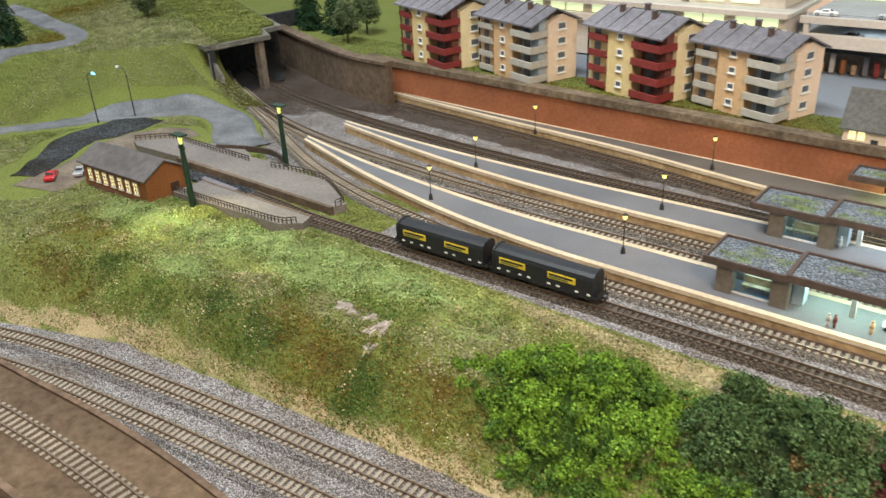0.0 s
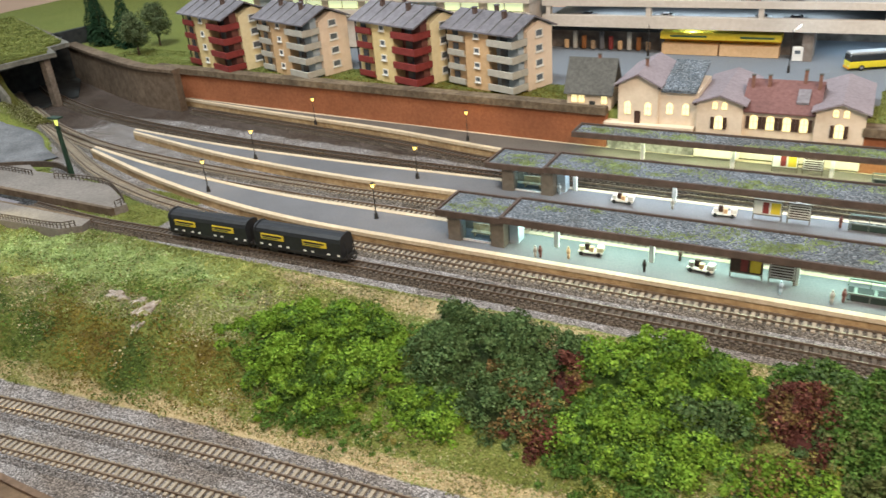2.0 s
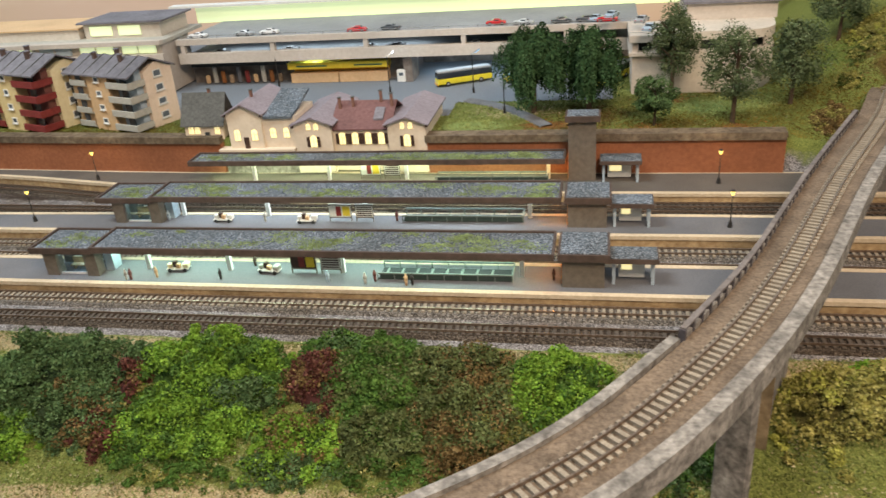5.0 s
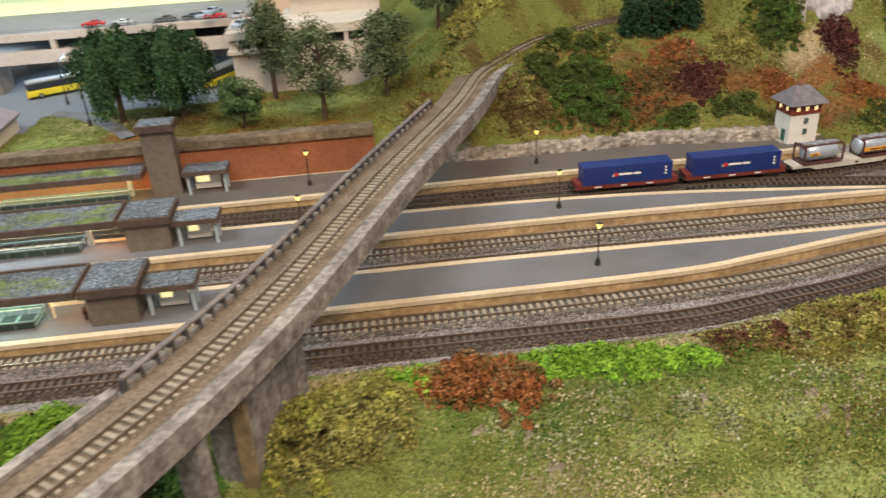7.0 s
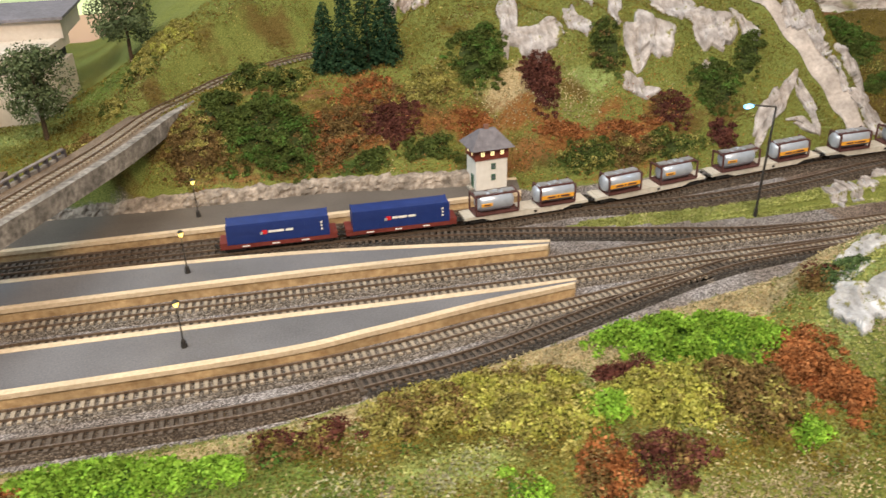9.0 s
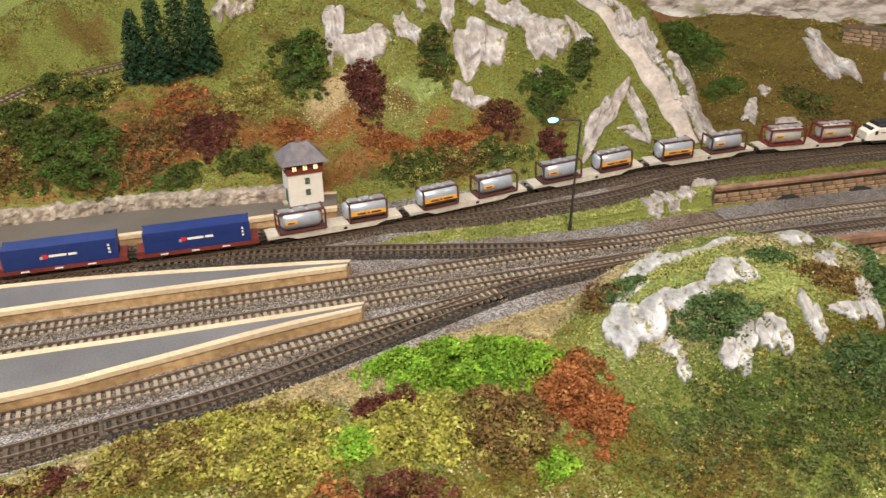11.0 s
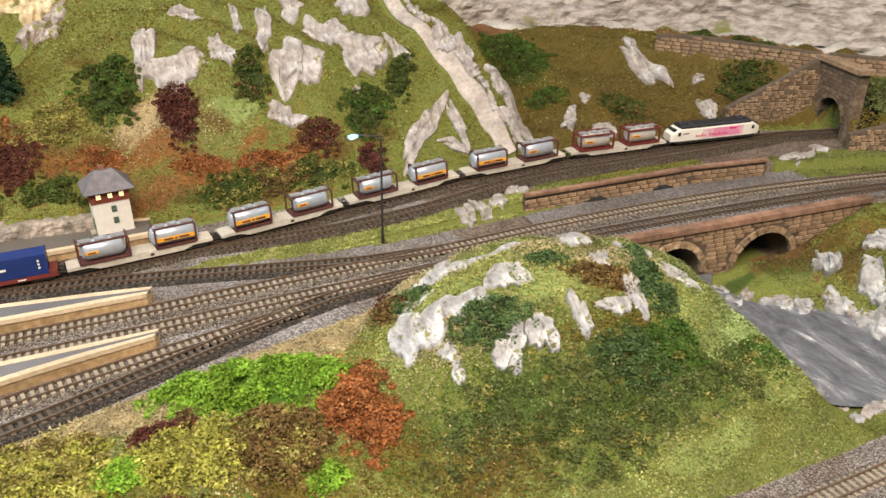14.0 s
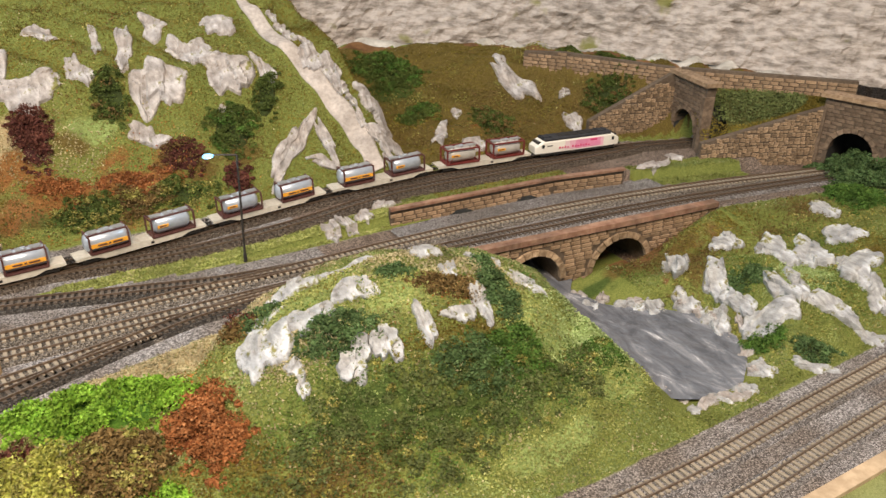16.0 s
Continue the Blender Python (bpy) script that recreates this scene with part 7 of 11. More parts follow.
        part("side_marking", boxes((-0.042, -0.035, s * 0.0096 - 0.0002, s * 0.0096 + 0.0002, 0.0142, 0.0150)), M["darksteel"], root)
        part("skirt", boxes((-0.050, 0.050, s * 0.0086 - 0.0006, s * 0.0086 + 0.0006, 0.0035, 0.0064)), M["darksteel"], root)
        for y in (-0.0055, 0.0055):
            bm = bmesh.new()
            tube(bm, (s * (H - 0.001), y, 0.0095), (s * (H + 0.0004), y, 0.0095), 0.0009, n=8)
            part("headlight", bm, M["white"], root)
        coupling(root, s * H, s)
    for x in (-0.034, 0.034):
        bogie(root, x, 0.0088)
    part("underframe", boxes((-0.050, 0.050, -0.007, 0.007, 0.0042, 0.0064)), M["darksteel"], root)
    return root


def tank(parent, x, style):
    """A tank container: frame, barrel, band and walkway."""
    fr = M["tankframe"] if style == "A" else M["tankframedark"]
    L, W, z0, H = 0.0195, 0.0086, 0.0085, 0.0174
    root = thing("tank_container", {"A": "pale grey tank container in a heavy maroon frame", "B": "silver tank container in a dark frame with a small orange label", "C": "silver tank container with a long orange band"}[style], "tank container", "tank containers", at=parent.matrix_world @ place(x, 0, z0))
    bm = bmesh.new()
    e = 0.0205 if style == "C" else L - 0.0016
    prof = [(-e, 0.0), (-e + 0.0006, 0.42), (-e + 0.002, 0.78), (-e + 0.0045, 1.0), (e - 0.0045, 1.0), (e - 0.002, 0.78), (e - 0.0006, 0.42), (e, 0.0)]
    n = 16
    rad = 0.0086
    rings = [[bm.verts.new((px, math.cos(a) * pr * rad, 0.0094 + math.sin(a) * pr * rad)) for a in np.arange(n) * math.tau / n] for px, pr in prof[1:-1]]
    for a, b in zip(rings, rings[1:]):
        for i in range(n):
            bm.faces.new((a[i], a[(i + 1) % n], b[(i + 1) % n], b[i]))
    bm.faces.new(rings[0]), bm.faces.new(rings[-1][::-1])
    bmesh.ops.recalc_face_normals(bm, faces=bm.faces[:])
    part("barrel", bm, M["tankcream"] if style == "A" else M["tanksilver"], root, smooth=True)
    t = 0.0007 if style != "A" else 0.0008
    fl = L - (0.003 if style == "C" else 0)
    f = part("frame", boxes(*[(-fl, fl, s * (W if zz == 0 or style == "A" else 0.0045) - t, s * (W if zz == 0 or style == "A" else 0.0045) + t, zz, zz + 2 * t) for s in (-1, 1) for zz in (0, H - 2 * t)]), fr, root)
    for s in (-1, 1):
        part("end_frame", boxes((s * fl - t, s * fl + t, -W, W, 0, 2 * t), (s * fl - t, s * fl + t, -W, W, H - 2 * t, H), (s * fl - t, s * fl + t, -W - t, -W + t, 2 * t, H - 2 * t), (s * fl - t, s * fl + t, W - t, W + t, 2 * t, H - 2 * t)), fr, root)
    part("saddle", boxes((-fl, fl, -W + 0.001, W - 0.001, 0.0, 0.0011)), fr, root)
    for x0, x1 in ((-fl * 0.92, -fl * 0.42), (-fl * 0.28, fl * 0.22), (fl * 0.36, fl * 0.92)):
        part("walkway", boxes((x0, x1, -0.0034, 0.0034, H + 0.0002, H + 0.0008)), M["steel"], root, "pale chequered walkway plate")
    bm = bmesh.new()
    tube(bm, (0.001, 0, H - 0.001), (0.001, 0, H + 0.0016), 0.0022, n=10)
    part("hatch", bm, M["tanksilver"], root, "round filling hatch")
    for k in (-0.5, 0.0, 0.5):
        part("cross_bar", boxes((k * fl - 0.0005, k * fl + 0.0005, -0.0045, 0.0045, H - 0.0006, H)), fr, root)
    for s in (-1, 1):
        if style == "C":
            b = part("band", boxes((-0.0155, 0.0155, s * (rad + 0.0002) - 0.0002, s * (rad + 0.0002) + 0.0002, 0.0062, 0.0098)), M["orange"], root, "orange lettered band")
            for x0, x1 in ((-0.010, -0.0025), (-0.001, 0.001), (0.0025, 0.011)):
                part("lettering", boxes((x0, x1, s * (rad + 0.0006) - 0.0002, s * (rad + 0.0006) + 0.0002, 0.0073, 0.0087)), M["tankframedark"], b)
        else:
            b = part("label", boxes((-0.0145, -0.0045, s * (rad + 0.0002) - 0.0004, s * (rad + 0.0002) + 0.0002, 0.0085, 0.0110)), M["orange"], root, "small orange label")
            part("lettering", boxes((-0.0125, -0.0065, s * (rad + 0.0006) - 0.0002, s * (rad + 0.0006) + 0.0002, 0.0092, 0.0103)), M["tankframedark"], b)
        if style == "A":
            for a in (-1, 1):
                bm = bmesh.new()
                tube(bm, (a * fl, s * W, 0.0005), (a * (fl - 0.006), s * W, 0.006), 0.0005, n=4)
                part("brace", bm, fr, root)
    return root


def flat_wagon(at, styles):
    root = thing("container_wagon", "pale cream container flat wagon carrying two tanks", "wagon", "container wagons", at=at)
    H = 0.0585
    bm = bmesh.new()
    for s in (-1, 1):
        y = s * 0.0078
        pts = [(-H, 0.0060), (-H, 0.0085), (H, 0.0085), (H, 0.0060), (0.042, 0.0060), (0.034, 0.0030), (-0.034, 0.0030), (-0.042, 0.0060)]
        a = [bm.verts.new((x, y - 0.0007, z)) for x, z in pts]
        b = [bm.verts.new((x, y + 0.0007, z)) for x, z in pts]
        bm.faces.new(a), bm.faces.new(b)
        for i in range(8):
            bm.faces.new((a[i], a[(i + 1) % 8], b[(i + 1) % 8], b[i]))
    bmesh.ops.recalc_face_normals(bm, faces=bm.faces[:])
    part("side_sill", bm, M["palewagon"], root)
    part("deck", boxes((-H, H, -0.0071, 0.0071, 0.0072, 0.0083)), M["palewagon"], root)
    for x in (-0.052, -0.0, 0.052):
        part("cross_member", boxes((x - 0.003, x + 0.003, -0.0085, 0.0085, 0.0083, 0.0087)), M["palewagon"], root)
    for s in (-1, 1):
        bogie(root, s * 0.0445, 0.0055)
        coupling(root, s * H, s)
        part("marking", boxes((0.006, 0.009, s * 0.0087 - 0.0002, s * 0.0087 + 0.0002, 0.0045, 0.0065)), M["darksteel"], root)
    return [root] + [tank(root, x, st) for x, st in zip((-0.0285, 0.0285), styles)]


def blue_wagon(at):
    root = thing("container_wagon", "red-brown container wagon carrying a long navy container", "wagon", "container wagons", at=at)
    H = 0.0475
    part("frame", boxes((-H, H, -0.0082, -0.0068, 0.0045, 0.0080), (-H, H, 0.0068, 0.0082, 0.0045, 0.0080), (-H, H, -0.0068, 0.0068, 0.0062, 0.0078)), M["redframe"], root)
    part("end_platform", boxes((-H, -H + 0.006, -0.0085, 0.0085, 0.0078, 0.0105)), M["redframe"], root)
    part("end_platform", boxes((H - 0.006, H, -0.0085, 0.0085, 0.0078, 0.0105)), M["redframe"], root)
    for s in (-1, 1):
        bogie(root, s * 0.036, 0.0055)
        coupling(root, s * H, s)
        for x in (-0.03, -0.006, 0.018):
            part("marking", boxes((x, x + 0.006, s * 0.0084 - 0.0002, s * 0.0084 + 0.0002, 0.0056, 0.0066)), M["white"], root)
    c = thing("shipping_container", "navy blue shipping container with a white line of lettering", "shipping container", "navy containers", at=at @ place(0, 0, 0.0082))
    L, W, Z = 0.0410, 0.0082, 0.0172
    part("box", boxes((-L, L, -W, W, 0, Z)), M["navy"], c)
    me = mesh_of(boxes((-0.0006, 0.0006, -0.0003, 0.0003, 0.001, Z - 0.001)), "corrugation", M["navy"])
    for s in (-1, 1):
        for k in range(34):
            o = part("corrugation", me, None, c)
            o.location = (-L + 0.0028 + k * 0.00232, s * W, 0)
        for e in (-L - 0.0004, L - 0.0008):
            part("corner_post", boxes((e, e + 0.0012, s * W - 0.0004, s * W + 0.0004, 0, Z + 0.0003)), M["navy"], c)
        b = part("badge", boxes((-0.013, -0.009, s * (W + 0.0005) - 0.0002, s * (W + 0.0005) + 0.0002, 0.0072, 0.0105)), M["carred"], c, "red and grey badge shape")
        part("badge_stripe", boxes((-0.0145, -0.0125, s * (W + 0.0007) - 0.0002, s * (W + 0.0007) + 0.0002, 0.0070, 0.0092)), M["carsilver"], b)
        for x0, x1 in ((-0.0080, 0.0045), (0.0058, 0.0120)):
            part("lettering", boxes((x0, x1, s * (W + 0.0005) - 0.0002, s * (W + 0.0005) + 0.0002, 0.0080, 0.0098)), M["white"], c, "white bar of lettering")
        for zz in (0.0055, 0.0085, 0.0115):
            part("marking", boxes((L - 0.0065, L - 0.0050, s * (W + 0.0005) - 0.0002, s * (W + 0.0005) + 0.0002, zz, zz + 0.0016)), M["white"], c)
    return root


at5, find5 = on_track(T5Z)
HEAD = find5(1.575)
loco(at5(HEAD, 0.034))
d = HEAD - 0.0565 - 0.006 - 0.0585
for pair in ("AA", "BC", "CB", "BC", "CB"):
    flat_wagon(at5(d, 0.0445), pair[::-1])
    d -= 0.1245
d += 0.1245 - 0.0585 - 0.006 - 0.0475
for _ in range(2):
    blue_wagon(at5(d, 0.036))
    d -= 0.102


def hopper(at):
    root = thing("covered_hopper_wagon", "black roller-roof goods wagon with yellow signs", "wagon", "black roofed wagons", at=at)
    H = 0.0445
    sec = [(-0.0082, 0.0065), (-0.0084, 0.0200), (-0.0076, 0.0232), (-0.0050, 0.0252), (0.0, 0.0260), (0.0050, 0.0252), (0.0076, 0.0232), (0.0084, 0.0200), (0.0082, 0.0065)]
    bm = bmesh.new()
    rows = [[bm.verts.new((x, y, z)) for y, z in sec] for x in (-H, H)]
    for i in range(len(sec)):
        j = (i + 1) % len(sec)
        bm.faces.new((rows[0][i], rows[0][j], rows[1][j], rows[1][i]))
    bm.faces.new(rows[0]), bm.faces.new(rows[1][::-1])
    bmesh.ops.recalc_face_normals(bm, faces=bm.faces[:])
    part("body", bm, M["black"], root)
    for x in (-H, H):
        s = 1 if x > 0 else -1
        bm = bmesh.new()
        big = [(y * 1.09, z if z < 0.01 else z * 1.035) for y, z in sec]
        rr = [[bm.verts.new((x + d, y, z)) for y, z in big] for d in (-s * 0.0014, s * 0.0003)]
        for i in range(len(sec)):
            j = (i + 1) % len(sec)
            bm.faces.new((rr[0][i], rr[0][j], rr[1][j], rr[1][i]))
        bm.faces.new(rr[0]), bm.faces.new(rr[1][::-1])
        bmesh.ops.recalc_face_normals(bm, faces=bm.faces[:])
        part("end_wall", bm, M["black"], root)
        part("end_platform", boxes((min(x, x + s * 0.004), max(x, x + s * 0.004), -0.008, 0.008, 0.0055, 0.0068)), M["darksteel"], root)
        for y in (-0.006, 0.006):
            part("end_post", boxes((x + s * 0.0030, x + s * 0.0036, y - 0.0004, y + 0.0004, 0.0068, 0.021)), M["darksteel"], root)
        coupling(root, x + s * 0.003, s)
    part("sill", boxes((-H, H, -0.0086, 0.0086, 0.0048, 0.0066)), M["darksteel"], root)
    for s in (-1, 1):
        for x in (-0.026, 0.018):
            b = part("sign", boxes((x - 0.012, x + 0.012, s * 0.0086 - 0.0002, s * 0.0086 + 0.0002, 0.0138, 0.0192)), M["yellowsign"], root, "yellow lettered sign")
            part("lettering", boxes((x - 0.0105, x + 0.0100, s * 0.0089 - 0.0002, s * 0.0089 + 0.0002, 0.0165, 0.0180)), M["black"], b)
            part("lettering", boxes((x - 0.0105, x + 0.0060, s * 0.0089 - 0.0002, s * 0.0089 + 0.0002, 0.0147, 0.0156)), M["greenpaint"], b)
        for x in (-0.040, -0.031, -0.020, -0.012, 0.006, 0.014, 0.030, 0.040):
            part("marking", boxes((x, x + 0.0028, s * 0.0087 - 0.0002, s * 0.0087 + 0.0002, 0.0082, 0.0096)), M["white"], root)
    for x in (-0.028, 0.028):
        wheelset(root, x)
        for s in (-1, 1):
            part("axle_guard", boxes((x - 0.004, x + 0.004, s * 0.0066 - 0.0005, s * 0.0066 + 0.0005, 0.0016, 0.0050)), M["darksteel"], root)
    return root


at1, find1 = on_track(lvl(T1, 0))
s0 = find1(-0.213)
hopper(at1(s0 - 0.0485, 0.028))
hopper(at1(s0 - 0.0485 - 0.0985, 0.028))

# ---- masonry of the eastern line ----
rng = random.Random(11)


def frame_of(a, b):
    """A pose at plan point a whose x axis runs towards b and whose -y is the outside."""
    return place(a[0], a[1], 0, math.degrees(math.atan2(b[1] - a[1], b[0] - a[0])))


STONES = {}


def stone_mesh(w, h, mat, key):
    k = (round(w, 4), round(h, 4), key)
    if k not in STONES:
        bm = bmesh.new()
        c = min(w, h) * 0.16
        d = 0.0013
        back = [(-w / 2, 0.0006, 0), (w / 2, 0.0006, 0), (w / 2, 0.0006, h), (-w / 2, 0.0006, h)]
        front = [(-w / 2 + c, -d, c), (w / 2 - c, -d * 0.8, c * 0.8), (w / 2 - c, -d, h - c), (-w / 2 + c * 0.8, -d * 1.15, h - c)]
        a = [bm.verts.new(p) for p in back]
        b = [bm.verts.new(p) for p in front]
        bm.faces.new(b)
        for i in range(4):
            bm.faces.new((a[i], a[(i + 1) % 4], b[(i + 1) % 4], b[i]))
        bmesh.ops.recalc_face_normals(bm, faces=bm.faces[:])
        STONES[k] = mesh_of(bm, "stone", mat)
    return STONES[k]


def lay_stones(parent, m, length, z0, top, mat, key, course_h=0.0046, wid=0.0115, free=lambda u, z: True, limit=300, rubble=False):
    """Courses of single stones on a face; top(u) is the wall's upper edge."""
    z, row, made = z0, 0, 0
    while made < limit:
        h = course_h * (rng.choice((0.75, 1.0, 1.3)) if rubble else 1.0)
        u = -wid * 0.5 * (row % 2)
        any_ = False
        while u < length:
            w = wid * rng.choice((0.5, 0.7, 0.9, 1.1, 1.4) if rubble else (0.85, 1.0, 1.15))
            c = u + w / 2
            if 0 < c < length and z + h <= top(c) + 0.0006:
                any_ = True
                if free(c, z + h / 2) and made < limit:
                    o = part("stone", stone_mesh(w * 0.93, h * 0.90, mat, key), None, parent)
                    dz = rng.uniform(-0.0009, 0.0009) if rubble else 0
                    o.matrix_basis = m @ pose(min(max(c, w / 2), length - w / 2), 0, z + dz, 0, rng.uniform(-9, 9) if rubble else rng.uniform(-1.2, 1.2), 0)
                    made += 1
            u += w
        z += h
        row += 1
        if z > 0.2 or (not any_ and z > z0 + 0.03):
            break
    return made


def viaduct():
    a, b = (1.30, 0.5245), (1.625, 0.4935)
    m = frame_of(a, b)
    L = math.hypot(b[0] - a[0], b[1] - a[1])
    root = thing("stone_viaduct", "brown stone viaduct with two round arches over the stream", "viaduct", kind="structure")
    arches = [(0.104, 0.0310, -0.0430), (0.206, 0.0345, -0.0470)]
    def lower(u):
        z = -0.062
        for c, r, s in arches:
            if abs(u - c) < r:
                z = max(z, s + math.sqrt(r * r - (u - c) ** 2))
        return z
    us = sorted(set(list(np.linspace(0, L, 120)) + [c + r * k for c, r, _ in arches for k in (-0.9999, 0.9999)]))
    bm = bmesh.new()
    for u0, u1 in zip(us, us[1:]):
        l0, l1 = lower(u0), lower(u1)
        if abs(l0 - l1) > 0.02:
            l0 = l1 = max(l0, l1) if False else min(l0, l1)
        vs = [bm.verts.new(m @ Vector(p)) for p in ((u0, 0, l0), (u1, 0, l1), (u1, 0, 0.004), (u0, 0, 0.004), (u0, 0.005, l0), (u1, 0.005, l1), (u1, 0.005, 0.004), (u0, 0.005, 0.004))]
        for f in ((0, 1, 2, 3), (5, 4, 7, 6), (0, 4, 5, 1)):
            bm.faces.new([vs[i] for i in f])
    part("backing", bm, M["mortar"], root, "dark mortar joints")
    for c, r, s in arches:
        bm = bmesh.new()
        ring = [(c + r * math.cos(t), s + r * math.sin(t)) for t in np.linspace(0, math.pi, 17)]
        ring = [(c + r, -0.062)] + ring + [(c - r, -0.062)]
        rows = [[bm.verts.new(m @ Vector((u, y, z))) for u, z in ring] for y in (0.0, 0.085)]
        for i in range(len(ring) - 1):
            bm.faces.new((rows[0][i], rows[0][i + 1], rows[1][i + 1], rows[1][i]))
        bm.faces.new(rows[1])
        # dark joint colour over the whole vault paints its shade
        part("vault", bm, M["mortar"], root, "brick vault in dark mortar colour for its shade")
        n = 13
        for k in range(n):
            t0, t1 = math.pi * k / n + 0.012, math.pi * (k + 1) / n - 0.012
            bm = bmesh.new()
            pts = [(c + rr * math.cos(t), s + rr * math.sin(t)) for rr, t in ((r - 0.0004, t0), (r + 0.0058, t0), (r + 0.0058, t1), (r - 0.0004, t1))]
            fr = [bm.verts.new(m @ Vector((u, -0.0026, z))) for u, z in pts]
            bk = [bm.verts.new(m @ Vector((u, 0.002, z))) for u, z in pts]
            bm.faces.new(fr)
            for i in range(4):
                bm.faces.new((fr[i], fr[(i + 1) % 4], bk[(i + 1) % 4], bk[i]))
            bmesh.ops.recalc_face_normals(bm, faces=bm.faces[:])
            part("arch_stone", bm, M["stonecream"], root)
    def free(u, z):
        return all((u - c) ** 2 + max(z - s, 0) ** 2 > (r + 0.0075) ** 2 or (z < s and abs(u - c) > r + 0.006) for c, r, s in arches)
    lay_stones(root, m, L, -0.056, lambda u: 0.001, M["stonebrown"], "b", free=free)
    bm = bmesh.new()
    box(bm, -0.004, L, -0.004, 0.006, 0.001, 0.0065, m)
    part("coping", bm, M["capred"], root, "rust-stained coping course")
    bm = bmesh.new()
    box(bm, -0.01, L, 0.006, 0.110, -0.008, -0.0015, m)
    part("deck", bm, M["ballast"], root)
    return root


viaduct()


def plain_wall(name, label, a, b, z0, top, mat, key, cap=None, limit=150, rubble=False, course_h=0.0046, wid=0.0115, thick=0.008):
    m = frame_of(a, b)
    L = math.hypot(b[0] - a[0], b[1] - a[1])
    root = thing(name, label, "wall", kind="structure")
    bm = bmesh.new()
    us = np.linspace(0, L, 30)
    rows = [[bm.verts.new(m @ Vector(p)) for p in ((u, 0, z0), (u, 0, top(u)), (u, thick, top(u)), (u, thick, z0))] for u in us]
    for r, s in zip(rows, rows[1:]):
        for i in range(4):
            bm.faces.new((r[i], r[(i + 1) % 4], s[(i + 1) % 4], s[i]))
    bm.faces.new(rows[0]), bm.faces.new(rows[-1][::-1])
    bmesh.ops.recalc_face_normals(bm, faces=bm.faces[:])
    part("backing", bm, M["mortar"], root, "dark mortar joints")
    lay_stones(root, m, L, z0 + 0.0005, top, mat, key, limit=limit, rubble=rubble, course_h=course_h, wid=wid)
    if cap:
        bm = bmesh.new()
        rows = [[bm.verts.new(m @ Vector(p)) for p in ((u, -0.0035, top(u)), (u, -0.0035, top(u) + 0.0026), (u, thick, top(u) + 0.0026), (u, thick, top(u)))] for u in us]
        for r, s in zip(rows, rows[1:]):
            for i in range(4):
                bm.faces.new((r[i], r[(i + 1) % 4], s[(i + 1) % 4], s[i]))
        bm.faces.new(rows[0]), bm.faces.new(rows[-1][::-1])
        bmesh.ops.recalc_face_normals(bm, faces=bm.faces[:])
        part("coping", bm, cap, root, "rust-stained coping course")
    return root


plain_wall("wall_terrace", "low brown stone wall between the two levels of track", (1.305, 0.620), (1.50, 0.610), -0.003, lambda u: 0.0152, M["stonewarm"], "b", M["capred"], 130, thick=0.003)
plain_wall("wall_terrace", "low brown stone wall between the two levels of track", (1.50, 0.610), (1.588, 0.595), -0.003, lambda u: 0.0152, M["stonewarm"], "b", M["capred"], 60, thick=0.003)
for x, y in ((1.385, 0.6155), (1.465, 0.6115)):
    bm = bmesh.new()
    pts = [(0.013 * math.cos(t), 0.0045 * math.sin(t)) for t in np.linspace(0, math.pi, 10)]
    f = [bm.verts.new((u, -0.0022, v - 0.0025)) for u, v in pts]
    k = [bm.verts.new((u, 0.002, v - 0.0025)) for u, v in pts]
    bm.faces.new(f)
    for i in range(10):
        bm.faces.new((f[i], f[(i + 1) % 10], k[(i + 1) % 10], k[i]))
    bmesh.ops.recalc_face_normals(bm, faces=bm.faces[:])
    # a near-black plate on the wall stands for the recess's shade
    o = new("culvert", mesh_of(bm, "culvert", M["dark"]))
    o.matrix_basis = place(x, y, 0, -5)
    tagged(o, "low culvert arch in the terrace wall, a dark plate for its shade", "culvert", kind="structure")


